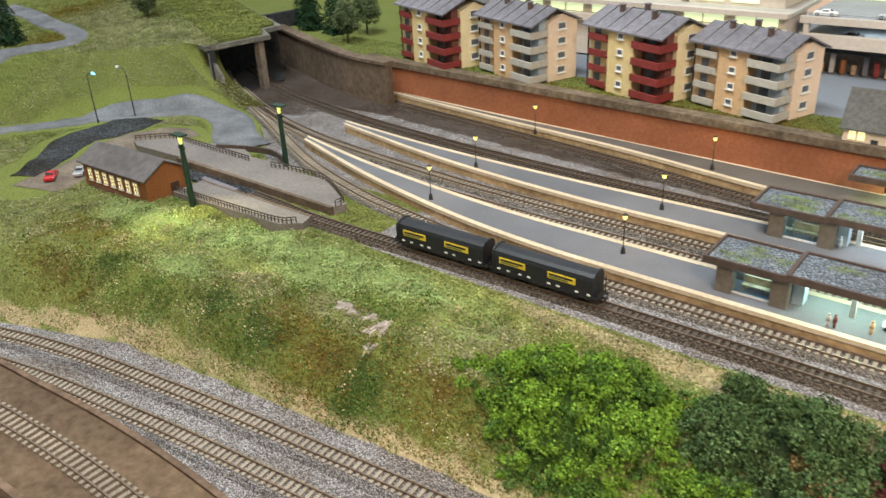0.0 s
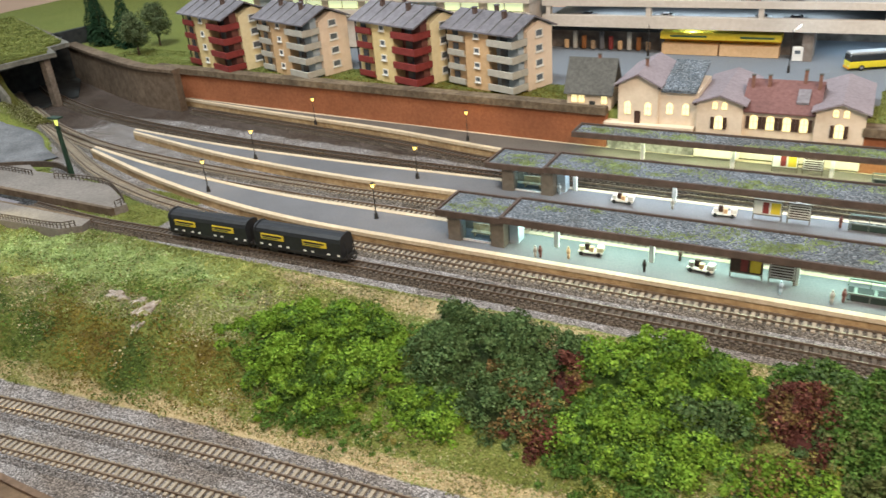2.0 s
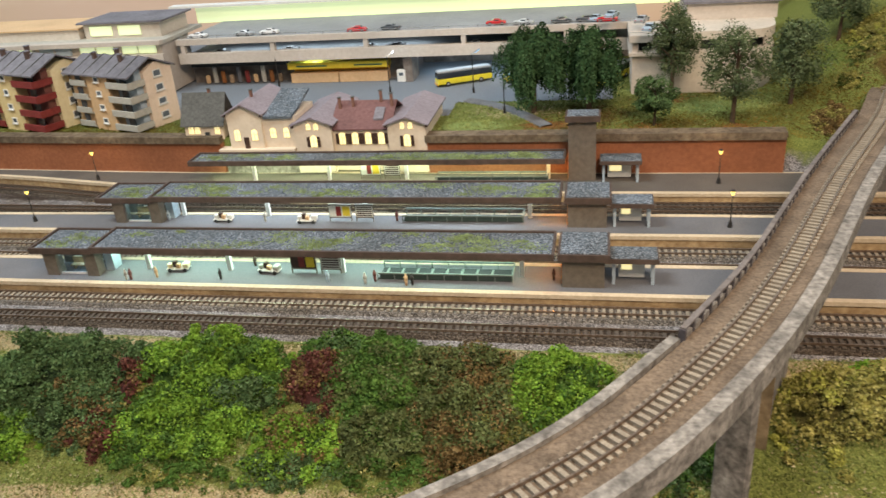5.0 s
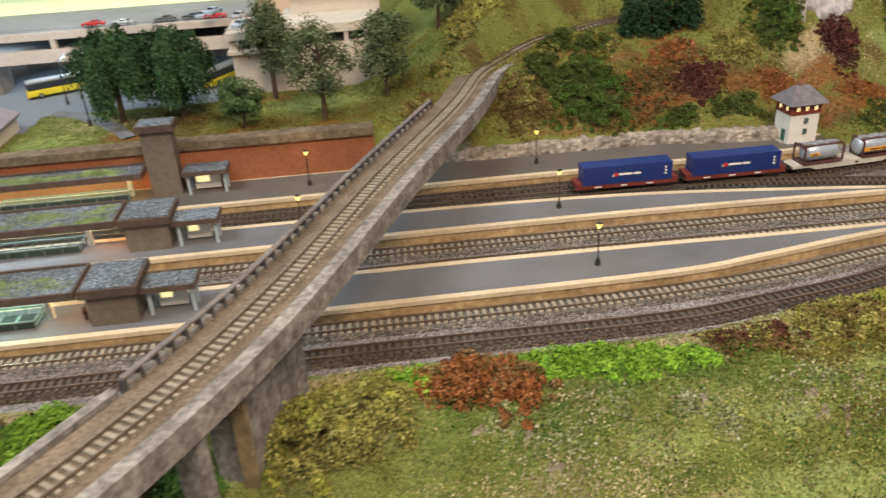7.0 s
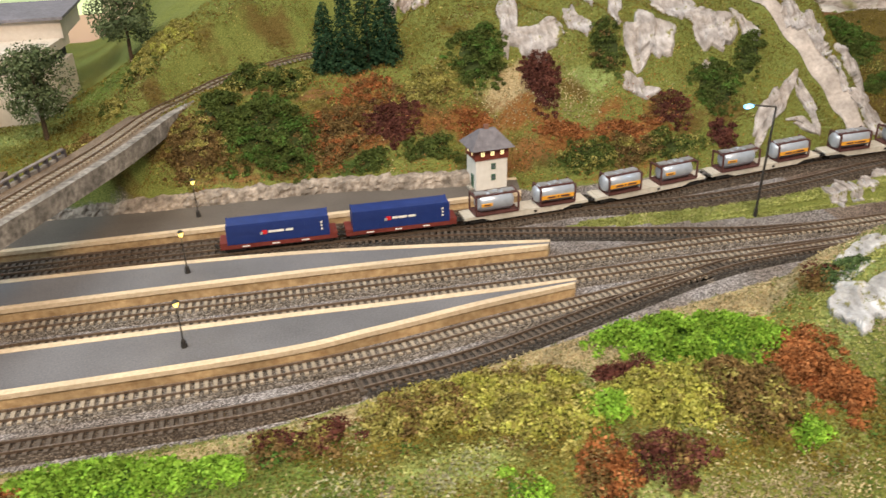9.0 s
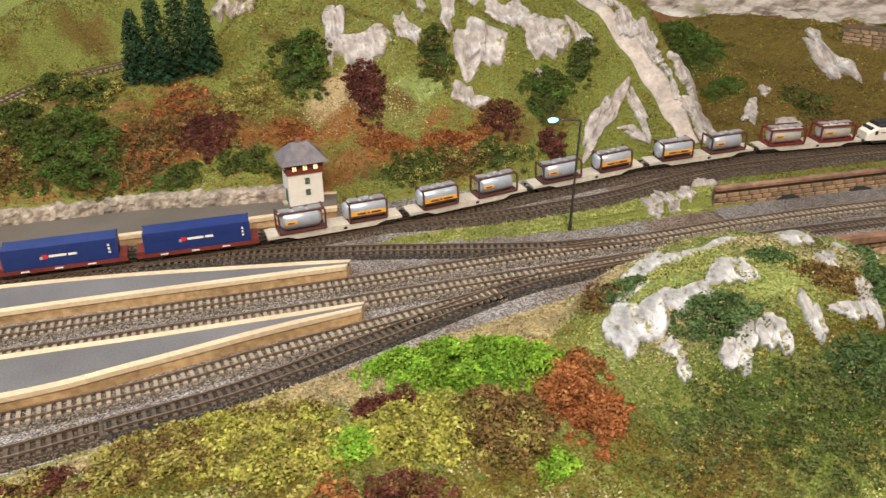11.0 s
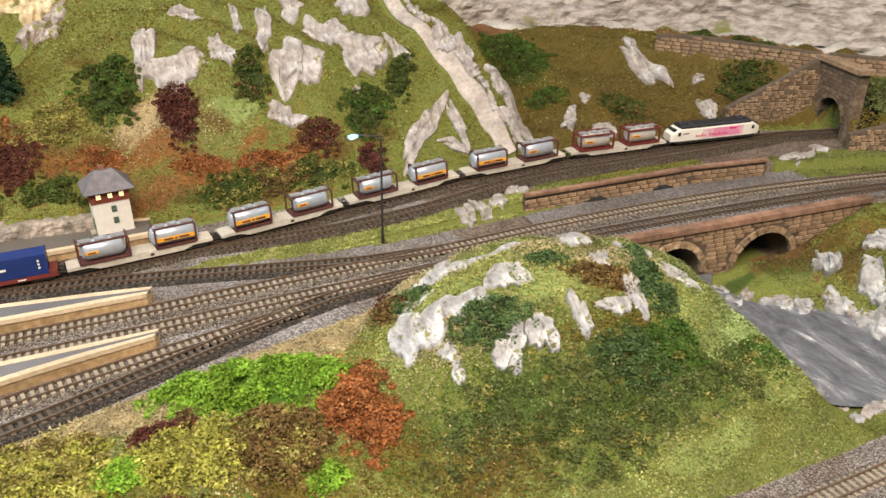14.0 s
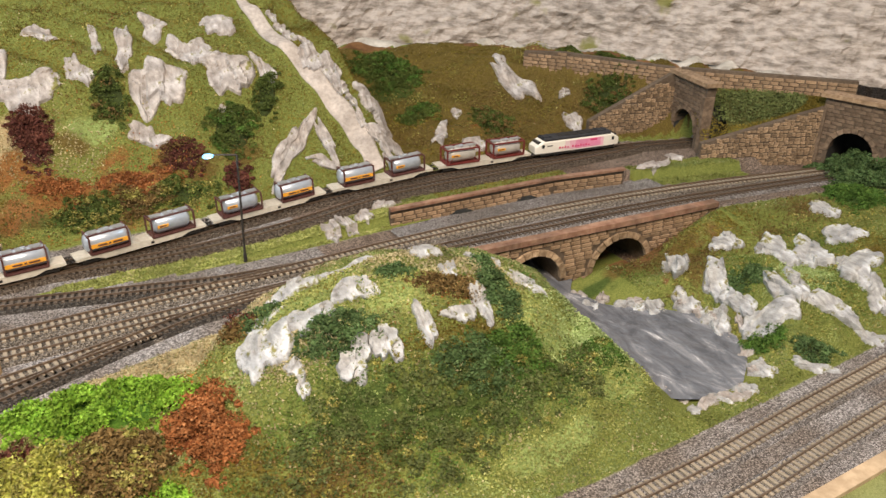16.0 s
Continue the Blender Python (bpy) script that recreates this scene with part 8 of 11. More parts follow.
def portal(jr, jl, z, crown, top, label, depth=0.06):
    """A stone tunnel mouth between two jambs; the track runs in between them."""
    m = frame_of(jl, jr)
    w = math.hypot(jr[0] - jl[0], jr[1] - jl[1])
    root = thing("tunnel_portal", label, "tunnel portal", kind="structure")
    r = w / 2
    spring = crown - r
    side = 0.014
    def lower(u):
        return z - 0.004 if not 0 < u < w else spring + math.sqrt(max(r * r - (u - r) ** 2, 0))
    us = [-side, -side / 2, -1e-5] + list(np.linspace(1e-5, w - 1e-5, 29)) + [w + 1e-5, w + side / 2, w + side]
    bm = bmesh.new()
    for u0, u1 in zip(us, us[1:]):
        if abs(u0 - u1) < 1e-4:
            continue
        l0, l1 = lower(u0), lower(u1)
        vs = [bm.verts.new(m @ Vector(p)) for p in ((u0, 0, l0), (u1, 0, l1), (u1, 0, top), (u0, 0, top), (u0, 0.012, l0), (u1, 0.012, l1), (u1, 0.012, top), (u0, 0.012, top))]
        for f in ((0, 1, 2, 3), (5, 4, 7, 6), (0, 4, 5, 1), (3, 2, 6, 7), (0, 3, 7, 4), (1, 5, 6, 2)):
            bm.faces.new([vs[i] for i in f])
    part("backing", bm, M["mortar"], root)
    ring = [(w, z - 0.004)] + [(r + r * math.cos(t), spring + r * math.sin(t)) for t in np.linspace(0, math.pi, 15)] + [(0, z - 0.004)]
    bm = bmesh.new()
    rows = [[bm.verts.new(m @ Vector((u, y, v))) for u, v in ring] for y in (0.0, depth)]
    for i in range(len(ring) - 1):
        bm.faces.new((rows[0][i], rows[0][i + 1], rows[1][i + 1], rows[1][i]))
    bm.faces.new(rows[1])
    # the vault is painted near-black to stand for the shade inside
    part("vault", bm, M["dark"], root, "tunnel lining, shade put into its dark colour")
    n = 11
    for k in range(n):
        t0, t1 = math.pi * k / n + 0.015, math.pi * (k + 1) / n - 0.015
        bm = bmesh.new()
        pts = [(r + rr * math.cos(t), spring + rr * math.sin(t)) for rr, t in ((r - 0.0003, t0), (r + 0.005, t0), (r + 0.005, t1), (r - 0.0003, t1))]
        fr = [bm.verts.new(m @ Vector((u, -0.0024, v))) for u, v in pts]
        bk = [bm.verts.new(m @ Vector((u, 0.002, v))) for u, v in pts]
        bm.faces.new(fr)
        for i in range(4):
            bm.faces.new((fr[i], fr[(i + 1) % 4], bk[(i + 1) % 4], bk[i]))
        bmesh.ops.recalc_face_normals(bm, faces=bm.faces[:])
        part("arch_stone", bm, M["stonedark"], root)
    def free(u, v):
        u -= side
        return not (-0.006 < u < w + 0.006 and v < spring) and (u - r) ** 2 + (v - spring) ** 2 > (r + 0.0055) ** 2
    lay_stones(root, m @ place(-side, 0, 0), w + 2 * side, z - 0.004, lambda u: top, M["stonedark"], "d", free=free, limit=180)
    for u in (-side - 0.004, w + side - 0.006):
        bm = bmesh.new()
        box(bm, u + 0.002, u + 0.008, -0.003, 0.010, z - 0.004, top - 0.012, m)
        part("buttress", bm, M["stonedark"], root, "projecting stone buttress")
    bm = bmesh.new()
    box(bm, -side - 0.005, w + side + 0.005, -0.005, 0.014, top, top + 0.005, m)
    part("coping", bm, M["stonebrown"], root)
    return root


portal((1.722, 0.620), (1.734, 0.664), 0.012, 0.054, 0.090, "brown stone tunnel mouth on the upper track")
portal((1.850, 0.467), (1.838, 0.517), 0.0, 0.047, 0.082, "brown stone tunnel mouth on the lower tracks")
plain_wall("wall_rubble", "pale rubble stone wing wall beside the tunnel", (1.703, 0.590), (1.842, 0.526), -0.002, lambda u: 0.028 + 0.28 * u, M["stonecream"], "r", None, 300, True, 0.0042, 0.0062)
plain_wall("wall_rubble", "brown rubble stone wing wall behind the upper track", (1.628, 0.704), (1.742, 0.672), 0.008, lambda u: 0.036 + 0.50 * u, M["stonecream"], "r", None, 260, True, 0.0042, 0.0062)
plain_wall("wall_road", "weathered brown stone wall along the upper road", (1.628, 0.846), (1.665, 0.80), 0.066, lambda u: 0.096 + 0.05 * u, M["stonewarm"], "b", None, 90)
plain_wall("wall_road", "weathered brown stone wall along the upper road", (1.665, 0.80), (1.738, 0.680), 0.062, lambda u: 0.0985 - 0.02 * u, M["stonewarm"], "b", None, 220)
plain_wall("wall_road", "brown stone wall along the upper road", (1.742, 0.672), (1.875, 0.520), 0.066, lambda u: 0.097, M["stonewarm"], "b", None, 280)

def bank():
    """Grassy slope from the rubble wall up to the road wall, over the tunnel."""
    bm = bmesh.new()
    rows = []
    for i in range(31):
        u = 0.20 + 0.80 * i / 30
        a = Vector((1.7085 + 0.150 * u, 0.596 - 0.067 * u, 0.026 + 0.0405 * u))
        b = Vector((1.742 + 0.130 * u, 0.663 - 0.147 * u, 0.076))
        row = []
        for j in range(13):
            t = j / 12
            v = a.lerp(b, t)
            v.z += 0.008 * math.sin(math.pi * t) * (1 - 0.5 * u) + 0.003 * noise.noise(v * 60)
            row.append(bm.verts.new(v))
        rows.append(row)
    for r, w in zip(rows, rows[1:]):
        for j in range(12):
            bm.faces.new((r[j], w[j], w[j + 1], r[j + 1]))
    bmesh.ops.recalc_face_normals(bm, faces=bm.faces[:])
    ob = new("bank", mesh_of(bm, "bank", M["bankgreen"], True))
    return tagged(ob, "grassy bank above the tunnel between two stone walls", "bank", kind="structure")


M["bankgreen"] = paint("bank_grass", (0.05, 0.06, 0.014), (0.17, 0.16, 0.045), 500, 0.95, 40, 0.3, 1.0)
bank()

# ---- stream ----
def stream():
    m, nt, bs = nodes_of("stream_water")
    tc = nt.nodes.new("ShaderNodeTexCoord")
    mp = nt.nodes.new("ShaderNodeMapping")
    mp.inputs["Scale"].default_value = (2.6, 1.0, 1.0)
    mp.inputs["Rotation"].default_value = (0, 0, 0.45)
    nt.links.new(tc.outputs["Object"], mp.inputs[0])
    fn = add(nt, "ShaderNodeTexNoise", Scale=24.0, Detail=6.0, Roughness=0.66, Distortion=0.8)
    nt.links.new(mp.outputs[0], fn.inputs["Vector"])
    f = fn.outputs[0]
    g = noise_of(nt, 85, 3)
    # pale end of the ramp paints glossy reflections into the water
    nt.links.new(ramp(nt, f, [(0.36, (0.075, 0.08, 0.095)), (0.54, (0.145, 0.155, 0.18)), (0.63, (0.25, 0.26, 0.29)), (0.70, (0.64, 0.65, 0.68))]), bs.inputs["Base Color"])
    bs.inputs["Roughness"].default_value = 0.10
    bump_of(nt, bs, g, 0.5, 0.003)
    bm = bmesh.new()
    xs = {0.298: (1.432, 1.440), 0.304: (1.418, 1.454), 0.311: (1.408, 1.464), 0.327: (1.401, 1.488), 0.355: (1.404, 1.505), 0.397: (1.406, 1.508), 0.432: (1.406, 1.474), 0.455: (1.405, 1.442), 0.492: (1.40, 1.432), 0.52: (1.36, 1.46), 0.60: (1.36, 1.46)}
    rows = []
    for y in np.arange(0.298, 0.6, 0.008):
        a = np.interp(y, list(xs), [v[0] for v in xs.values()])
        b = np.interp(y, list(xs), [v[1] for v in xs.values()])
        a -= 0.034 * min(1, max(0, (y - 0.300) / 0.04))
        rows.append([bm.verts.new((a + (b - a) * k / 12, y, -0.0468 + 0.0006 * math.sin(k * 1.7 + y * 160))) for k in range(13)])
    for r, s in zip(rows, rows[1:]):
        for k in range(12):
            bm.faces.new((r[k], r[k + 1], s[k + 1], s[k]))
    bmesh.ops.recalc_face_normals(bm, faces=bm.faces[:])
    return tagged(new("water", mesh_of(bm, "water", m, True)), "grey rippled stream with white reflections painted as streaks", "stream", kind="structure")


stream()

# ---- rocks ----
def rock_material(name, lo, mid, hi, tint, moss_at):
    """Painted plaster rock: pale faces, greyer hollows in slanting streaks, moss creeping over."""
    m, nt, bs = nodes_of(name)
    tc = nt.nodes.new("ShaderNodeTexCoord")
    mp = nt.nodes.new("ShaderNodeMapping")
    mp.inputs["Scale"].default_value = (1.0, 0.45, 0.8)
    mp.inputs["Rotation"].default_value = (0.2, 0.3, 0.5)
    nt.links.new(tc.outputs["Object"], mp.inputs[0])
    fn = add(nt, "ShaderNodeTexNoise", Scale=120.0, Detail=6.0, Roughness=0.66)
    nt.links.new(mp.outputs[0], fn.inputs["Vector"])
    f, g, h = fn.outputs[0], noise_of(nt, 30, 3), noise_of(nt, 62, 5, 0.7)
    col = ramp(nt, f, [(0.34, lo), (0.50, mid), (0.64, hi)])
    col = mix(nt, 1.0, col, ramp(nt, g, [(0.35, tint), (0.62, (1, 1, 1))]), "MULTIPLY")
    moss = ramp(nt, h, [(moss_at, (0, 0, 0)), (moss_at + 0.06, (1, 1, 1))])
    green = ramp(nt, f, [(0.35, (0.10, 0.10, 0.025)), (0.65, (0.24, 0.23, 0.07))])
    nt.links.new(mix(nt, moss, col, green), bs.inputs["Base Color"])
    bs.inputs["Roughness"].default_value = 0.5
    bs.inputs["Specular IOR Level"].default_value = 0.4
    bump_of(nt, bs, f, 0.9, 0.0024)
    return m


M["rock"] = rock_material("pale_limestone", (0.23, 0.215, 0.21), (0.39, 0.375, 0.38), (0.59, 0.575, 0.59), (0.84, 0.78, 0.71), 0.59)
M["rock_mossy"] = rock_material("mossy_limestone", (0.22, 0.225, 0.24), (0.39, 0.405, 0.435), (0.60, 0.63, 0.68), (0.86, 0.83, 0.76), 0.575)
M["rock_brown"] = rock_material("brown_grey_rock", (0.13, 0.105, 0.085), (0.25, 0.215, 0.18), (0.42, 0.38, 0.34), (0.84, 0.78, 0.70), 0.52)
M["rock_pink"] = rock_material("pinkish_grey_rock", (0.20, 0.165, 0.145), (0.36, 0.31, 0.285), (0.56, 0.51, 0.49), (0.84, 0.80, 0.72), 0.54)
# yellowish rock, brightened in colour for the warm lamp near it
M["rock_yellow"] = rock_material("warm_lit_yellow_rock", (0.32, 0.24, 0.13), (0.56, 0.46, 0.29), (0.78, 0.68, 0.48), (0.84, 0.78, 0.62), 0.58)


def rock(x, y, w, h, tall, turn=0.0, label="pale craggy limestone outcrop", grow=1.0, mat="rock"):
    """A craggy slab breaking out of the slope in tilted facets; w across, h up the slope, tall out of the ground."""
    k = np.random.default_rng(int(abs(x) * 9173 + abs(y) * 7919))
    n = 44 if max(w, h) > 0.018 else 26
    g = np.linspace(-1.25, 1.25, n)
    U, V = np.meshgrid(g, g)
    a = np.arctan2(V, U)
    f1, f2, f3 = k.uniform(0, math.tau, 3)
    rim = 0.80 + 0.16 * np.sin(2 * a + f1) + 0.13 * np.sin(3 * a + f2) + 0.09 * np.sin(5 * a + f3) + 0.05 * np.sin(8 * a + f1 * 2) + 0.03 * np.sin(13 * a + f3 * 2)
    body = 1 - (np.hypot(U, V) / rim) ** 2
    # a few broad tilted faces, longer up the slope, with sharp steps between them
    c = k.uniform(-1.1, 1.1, (9, 2))
    tilt = k.normal(0, 0.55, (9, 2))
    lift = k.uniform(-0.10, 0.60, 9)
    warp = 0.16 * np.sin(5 * V + f2) + 0.08 * np.sin(11 * V + f3)
    d = np.abs(U[..., None] + warp[..., None] - c[:, 0]) * 1.6 + np.abs(V[..., None] - c[:, 1]) * 0.75 + 0.2 * np.hypot(U[..., None] - c[:, 0], V[..., None] - c[:, 1])
    i = d.argmin(-1)
    plate = lift[i] + tilt[i, 0] * (U - c[i, 0]) + tilt[i, 1] * 0.6 * (V - c[i, 1])
    fold = 0.05 * np.sin(7 * U + 3 * np.sin(2 * V + f1)) + 0.025 * np.sin(15 * U + 4 * V + f2)
    out = 0.68 * tall * (np.minimum(body * 2.2, 0.40) + (0.62 * np.clip(plate, -0.4, 1.0) + fold) * (body > 0) * np.minimum(1, body * 4) + k.normal(0, 0.007, U.shape))
    out = np.where(body < 0, np.maximum(body * 2.0, -1) * 0.006 - 0.0005, out)
    t = math.radians(turn)
    X = x + grow * (U * w * 0.58 * math.cos(t) - V * h * 0.58 * math.sin(t))
    Y = y + grow * (U * w * 0.58 * math.sin(t) + V * h * 0.58 * math.cos(t))
    e = 0.006
    nx = -(land(X + e, Y) - land(X - e, Y)) / (2 * e)
    ny = -(land(X, Y + e) - land(X, Y - e)) / (2 * e)
    s = out / np.sqrt(nx * nx + ny * ny + 1)
    P = np.stack([X + nx * s - x, Y + ny * s - y, land(X, Y) + s - height(x, y)], -1).reshape(-1, 3)
    q = np.arange(n * n).reshape(n, n)
    quads = np.stack([q[:-1, :-1], q[:-1, 1:], q[1:, 1:], q[1:, :-1]], -1).reshape(-1, 4)
    o = out.ravel()
    quads = quads[(o[quads] > -0.0035).any(1)]
    used = np.unique(quads)
    back = np.full(n * n, -1)
    back[used] = np.arange(len(used))
    me = bpy.data.meshes.new("rock")
    me.from_pydata(P[used].tolist(), [], back[quads].tolist())
    me.materials.append(M[mat])
    ob = new("rock", me)
    ob.location = (x, y, height(x, y))
    return tagged(ob, label, "rock", "limestone outcrops")


# knoll
for x, y, w, h, t, a in ((1.108, 0.422, 0.031, 0.047, 0.013, -20), (1.118, 0.394, 0.014, 0.012, 0.008, -23), (1.118, 0.381, 0.008, 0.016, 0.007, -24), (1.139, 0.420, 0.030, 0.026, 0.010, -23), (1.116, 0.452, 0.029, 0.010, 0.006, -22),
                         (1.150, 0.470, 0.040, 0.016, 0.007, -10), (1.190, 0.472, 0.040, 0.014, 0.007, -6), (1.175, 0.424, 0.024, 0.024, 0.012, -27), (1.153, 0.377, 0.022, 0.022, 0.012, -27), (1.175, 0.377, 0.017, 0.027, 0.013, -20),
                         (1.206, 0.380, 0.013, 0.025, 0.012, -15), (1.234, 0.380, 0.022, 0.013, 0.008, -20), (1.246, 0.452, 0.026, 0.016, 0.007, -15), (1.250, 0.422, 0.011, 0.026, 0.008, -25), (1.258, 0.390, 0.014, 0.034, 0.009, -25),
                         (1.292, 0.440, 0.012, 0.030, 0.006, 25), (1.312, 0.410, 0.012, 0.034, 0.006, 30)):
    rock(x, y, w, h, t * 0.75, a, grow=1.14, mat="rock_mossy")
# hillside
for x, y, w, h, t, a in ((1.003, 0.866, 0.020, 0.084, 0.010, -12), (1.027, 0.838, 0.058, 0.040, 0.011, -4), (1.076, 0.856, 0.022, 0.044, 0.010, 6), (1.102, 0.892, 0.012, 0.046, 0.008, -8), (1.127, 0.877, 0.020, 0.068, 0.010, -14), (1.146, 0.828, 0.050, 0.058, 0.014, 22),
                         (1.122, 0.790, 0.034, 0.026, 0.013, -5), (1.191, 0.863, 0.040, 0.052, 0.012, 14), (1.219, 0.830, 0.048, 0.048, 0.014, -28), (1.260, 0.827, 0.016, 0.040, 0.009, 12), (1.056, 0.917, 0.032, 0.030, 0.010, -10), (1.165, 0.905, 0.030, 0.030, 0.010, -8),
                         (1.259, 0.757, 0.019, 0.082, 0.010, -52), (1.300, 0.758, 0.015, 0.042, 0.009, 12), (1.288, 0.741, 0.040, 0.009, 0.006, -18), (1.235, 0.895, 0.046, 0.040, 0.012, 30), (1.205, 0.800, 0.014, 0.008, 0.006, 0)):
    rock(x, y, w, h, t * 0.62, a, grow=1.02)
# beyond the scree path
for x, y, w, h, t, a in ((1.312, 0.826, 0.026, 0.040, 0.012, -15), (1.332, 0.812, 0.022, 0.032, 0.012, -12), (1.369, 0.786, 0.040, 0.034, 0.014, -8), (1.376, 0.750, 0.060, 0.026, 0.011, -14),
                         (1.459, 0.780, 0.020, 0.060, 0.010, -40), (1.507, 0.821, 0.014, 0.014, 0.007, -29), (1.478, 0.742, 0.030, 0.050, 0.010, -35), (1.608, 0.836, 0.026, 0.105, 0.010, 14), (1.648, 0.781, 0.014, 0.014, 0.007, -25), (1.632, 0.738, 0.024, 0.034, 0.010, -30), (1.590, 0.712, 0.044, 0.016, 0.008, -20)):
    rock(x, y, w, h, t, a, grow=0.98)
# broken edge of the scree path
for k in range(11):
    u = k / 10
    rock(1.364 - 0.072 * u + 0.004 * math.sin(k * 2.1), 0.735 + 0.155 * u, 0.013 + 0.005 * math.sin(k * 1.7), 0.020 + 0.006 * math.cos(k), 0.009, 20 + 15 * math.sin(k * 3), "broken pale stone along the scree path")
# grass island between the tracks
for x, y, w, h, t, a in ((1.245, 0.626, 0.010, 0.022, 0.008, 0), (1.262, 0.630, 0.009, 0.020, 0.007, 10), (1.284, 0.634, 0.012, 0.018, 0.007, -10), (1.311, 0.648, 0.018, 0.012, 0.009, 0), (1.640, 0.598, 0.030, 0.012, 0.008, 0), (1.680, 0.607, 0.012, 0.016, 0.007, 20)):
    rock(x, y, w, h, t, a, "small pale stone in the grass between tracks", 1.5)
# stream banks
for x, y, w, h, t, a in ((1.432, 0.462, 0.016, 0.018, 0.010, -40), (1.461, 0.442, 0.024, 0.022, 0.012, -42), (1.479, 0.428, 0.020, 0.022, 0.012, -44), (1.506, 0.414, 0.026, 0.024, 0.014, -30), (1.508, 0.380, 0.026, 0.036, 0.013, -47), (1.524, 0.446, 0.025, 0.022, 0.022, -20),
                         (1.539, 0.409, 0.022, 0.042, 0.015, -30), (1.534, 0.377, 0.019, 0.042, 0.013, -20), (1.528, 0.342, 0.037, 0.034, 0.012, -48), (1.618, 0.410, 0.029, 0.048, 0.014, -35), (1.640, 0.388, 0.033, 0.046, 0.015, -45), (1.562, 0.360, 0.015, 0.044, 0.012, -20),
                         (1.580, 0.356, 0.018, 0.050, 0.013, -30), (1.584, 0.325, 0.043, 0.024, 0.012, -51), (1.650, 0.345, 0.037, 0.048, 0.014, -54), (1.640, 0.316, 0.022, 0.027, 0.011, -49), (1.602, 0.290, 0.021, 0.022, 0.008, -55), (1.479, 0.308, 0.023, 0.018, 0.010, -50),
                         (1.447, 0.295, 0.018, 0.013, 0.008, -51), (1.424, 0.297, 0.016, 0.013, 0.007, -49), (1.393, 0.298, 0.011, 0.010, 0.006, -47), (1.519, 0.288, 0.032, 0.012, 0.007, -53), (1.591, 0.448, 0.029, 0.026, 0.011, -48), (1.690, 0.388, 0.036, 0.030, 0.012, -30), (1.715, 0.430, 0.026, 0.026, 0.011, 10)):
    rock(x, y, w, h, t, a, grow=1.12, mat="rock_mossy")
for k in range(14):
    u = k / 13
    x, y = along(u, [0, 0.3, 0.5, 0.7, 1.0], [1.436, 1.470, 1.508, 1.514, 1.478]), along(u, [0, 0.3, 0.5, 0.7, 1.0], [0.478, 0.442, 0.408, 0.365, 0.314])
    rock(float(x) + 0.005 * math.sin(k * 2.3), float(y) + 0.004 * math.cos(k * 3.1), 0.013 + 0.006 * math.sin(k * 1.9), 0.012 + 0.005 * math.cos(k * 2.7), 0.009 + 0.003 * math.sin(k), k * 37, "pale stone on the edge of the stream")
# crag above the conifers: a lamp's warm brightness put into the yellow rock colour
for x, y, w, h, t, a in ((0.868, 0.998, 0.070, 0.046, 0.012, 8), (0.822, 1.010, 0.060, 0.046, 0.012, -5), (0.915, 0.985, 0.036, 0.050, 0.010, 25)):
    rock(x, y, w, h, t, a, "yellowish crag above the conifers, warm lamplight put into its colour", 1.1, "rock_yellow")
for x, y, w, h, t, a in ((0.906, 0.945, 0.030, 0.034, 0.010, 20), (0.920, 0.918, 0.022, 0.030, 0.009, 25), (0.932, 0.955, 0.024, 0.034, 0.009, 10)):
    rock(x, y, w, h, t, a, "brown grey ledges beside the yellowish crag", 1.0, "rock_pink")
for x, y, w, h, t, a in ((1.408, 0.299, 0.020, 0.012, 0.008, 10), (1.432, 0.293, 0.024, 0.012, 0.008, -20), (1.400, 0.352, 0.012, 0.010, 0.006, 30), (1.392, 0.372, 0.010, 0.014, 0.006, 0), (1.384, 0.392, 0.008, 0.012, 0.005, 20), (1.398, 0.332, 0.010, 0.012, 0.006, -20), (1.402, 0.316, 0.012, 0.010, 0.006, 10), (1.418, 0.303, 0.014, 0.009, 0.006, -30), (1.446, 0.300, 0.016, 0.009, 0.006, 15), (1.386, 0.352, 0.008, 0.010, 0.005, 40)):
    rock(x, y, w, h, t, a, "pale stone on the edge of the stream")
# pale stones half sunk in the turf past the bridge
for k, (x, y) in enumerate(((0.559, 0.347), (0.575, 0.349), (0.597, 0.328), (0.585, 0.343), (0.750, 0.345), (0.784, 0.355), (0.765, 0.333), (0.753, 0.336), (0.690, 0.352))):
    rock(x, y, 0.005 + 0.003 * (k % 3), 0.012 - 0.003 * (k % 3), 0.0025, (k * 47) % 120 - 60, "flat pale stone half sunk in the turf", 1.0, "rock_brown")
# western slope
for x, y, w, h, t, a in ((-0.372, 0.337, 0.024, 0.016, 0.005, 10), (-0.332, 0.331, 0.013, 0.028, 0.005, -10), (-0.350, 0.340, 0.016, 0.010, 0.004, 30), (-0.324, 0.312, 0.008, 0.014, 0.003, 0)):
    rock(x, y, w, h, t, a, "grey rock showing through the grass", 1.0, "rock_pink")


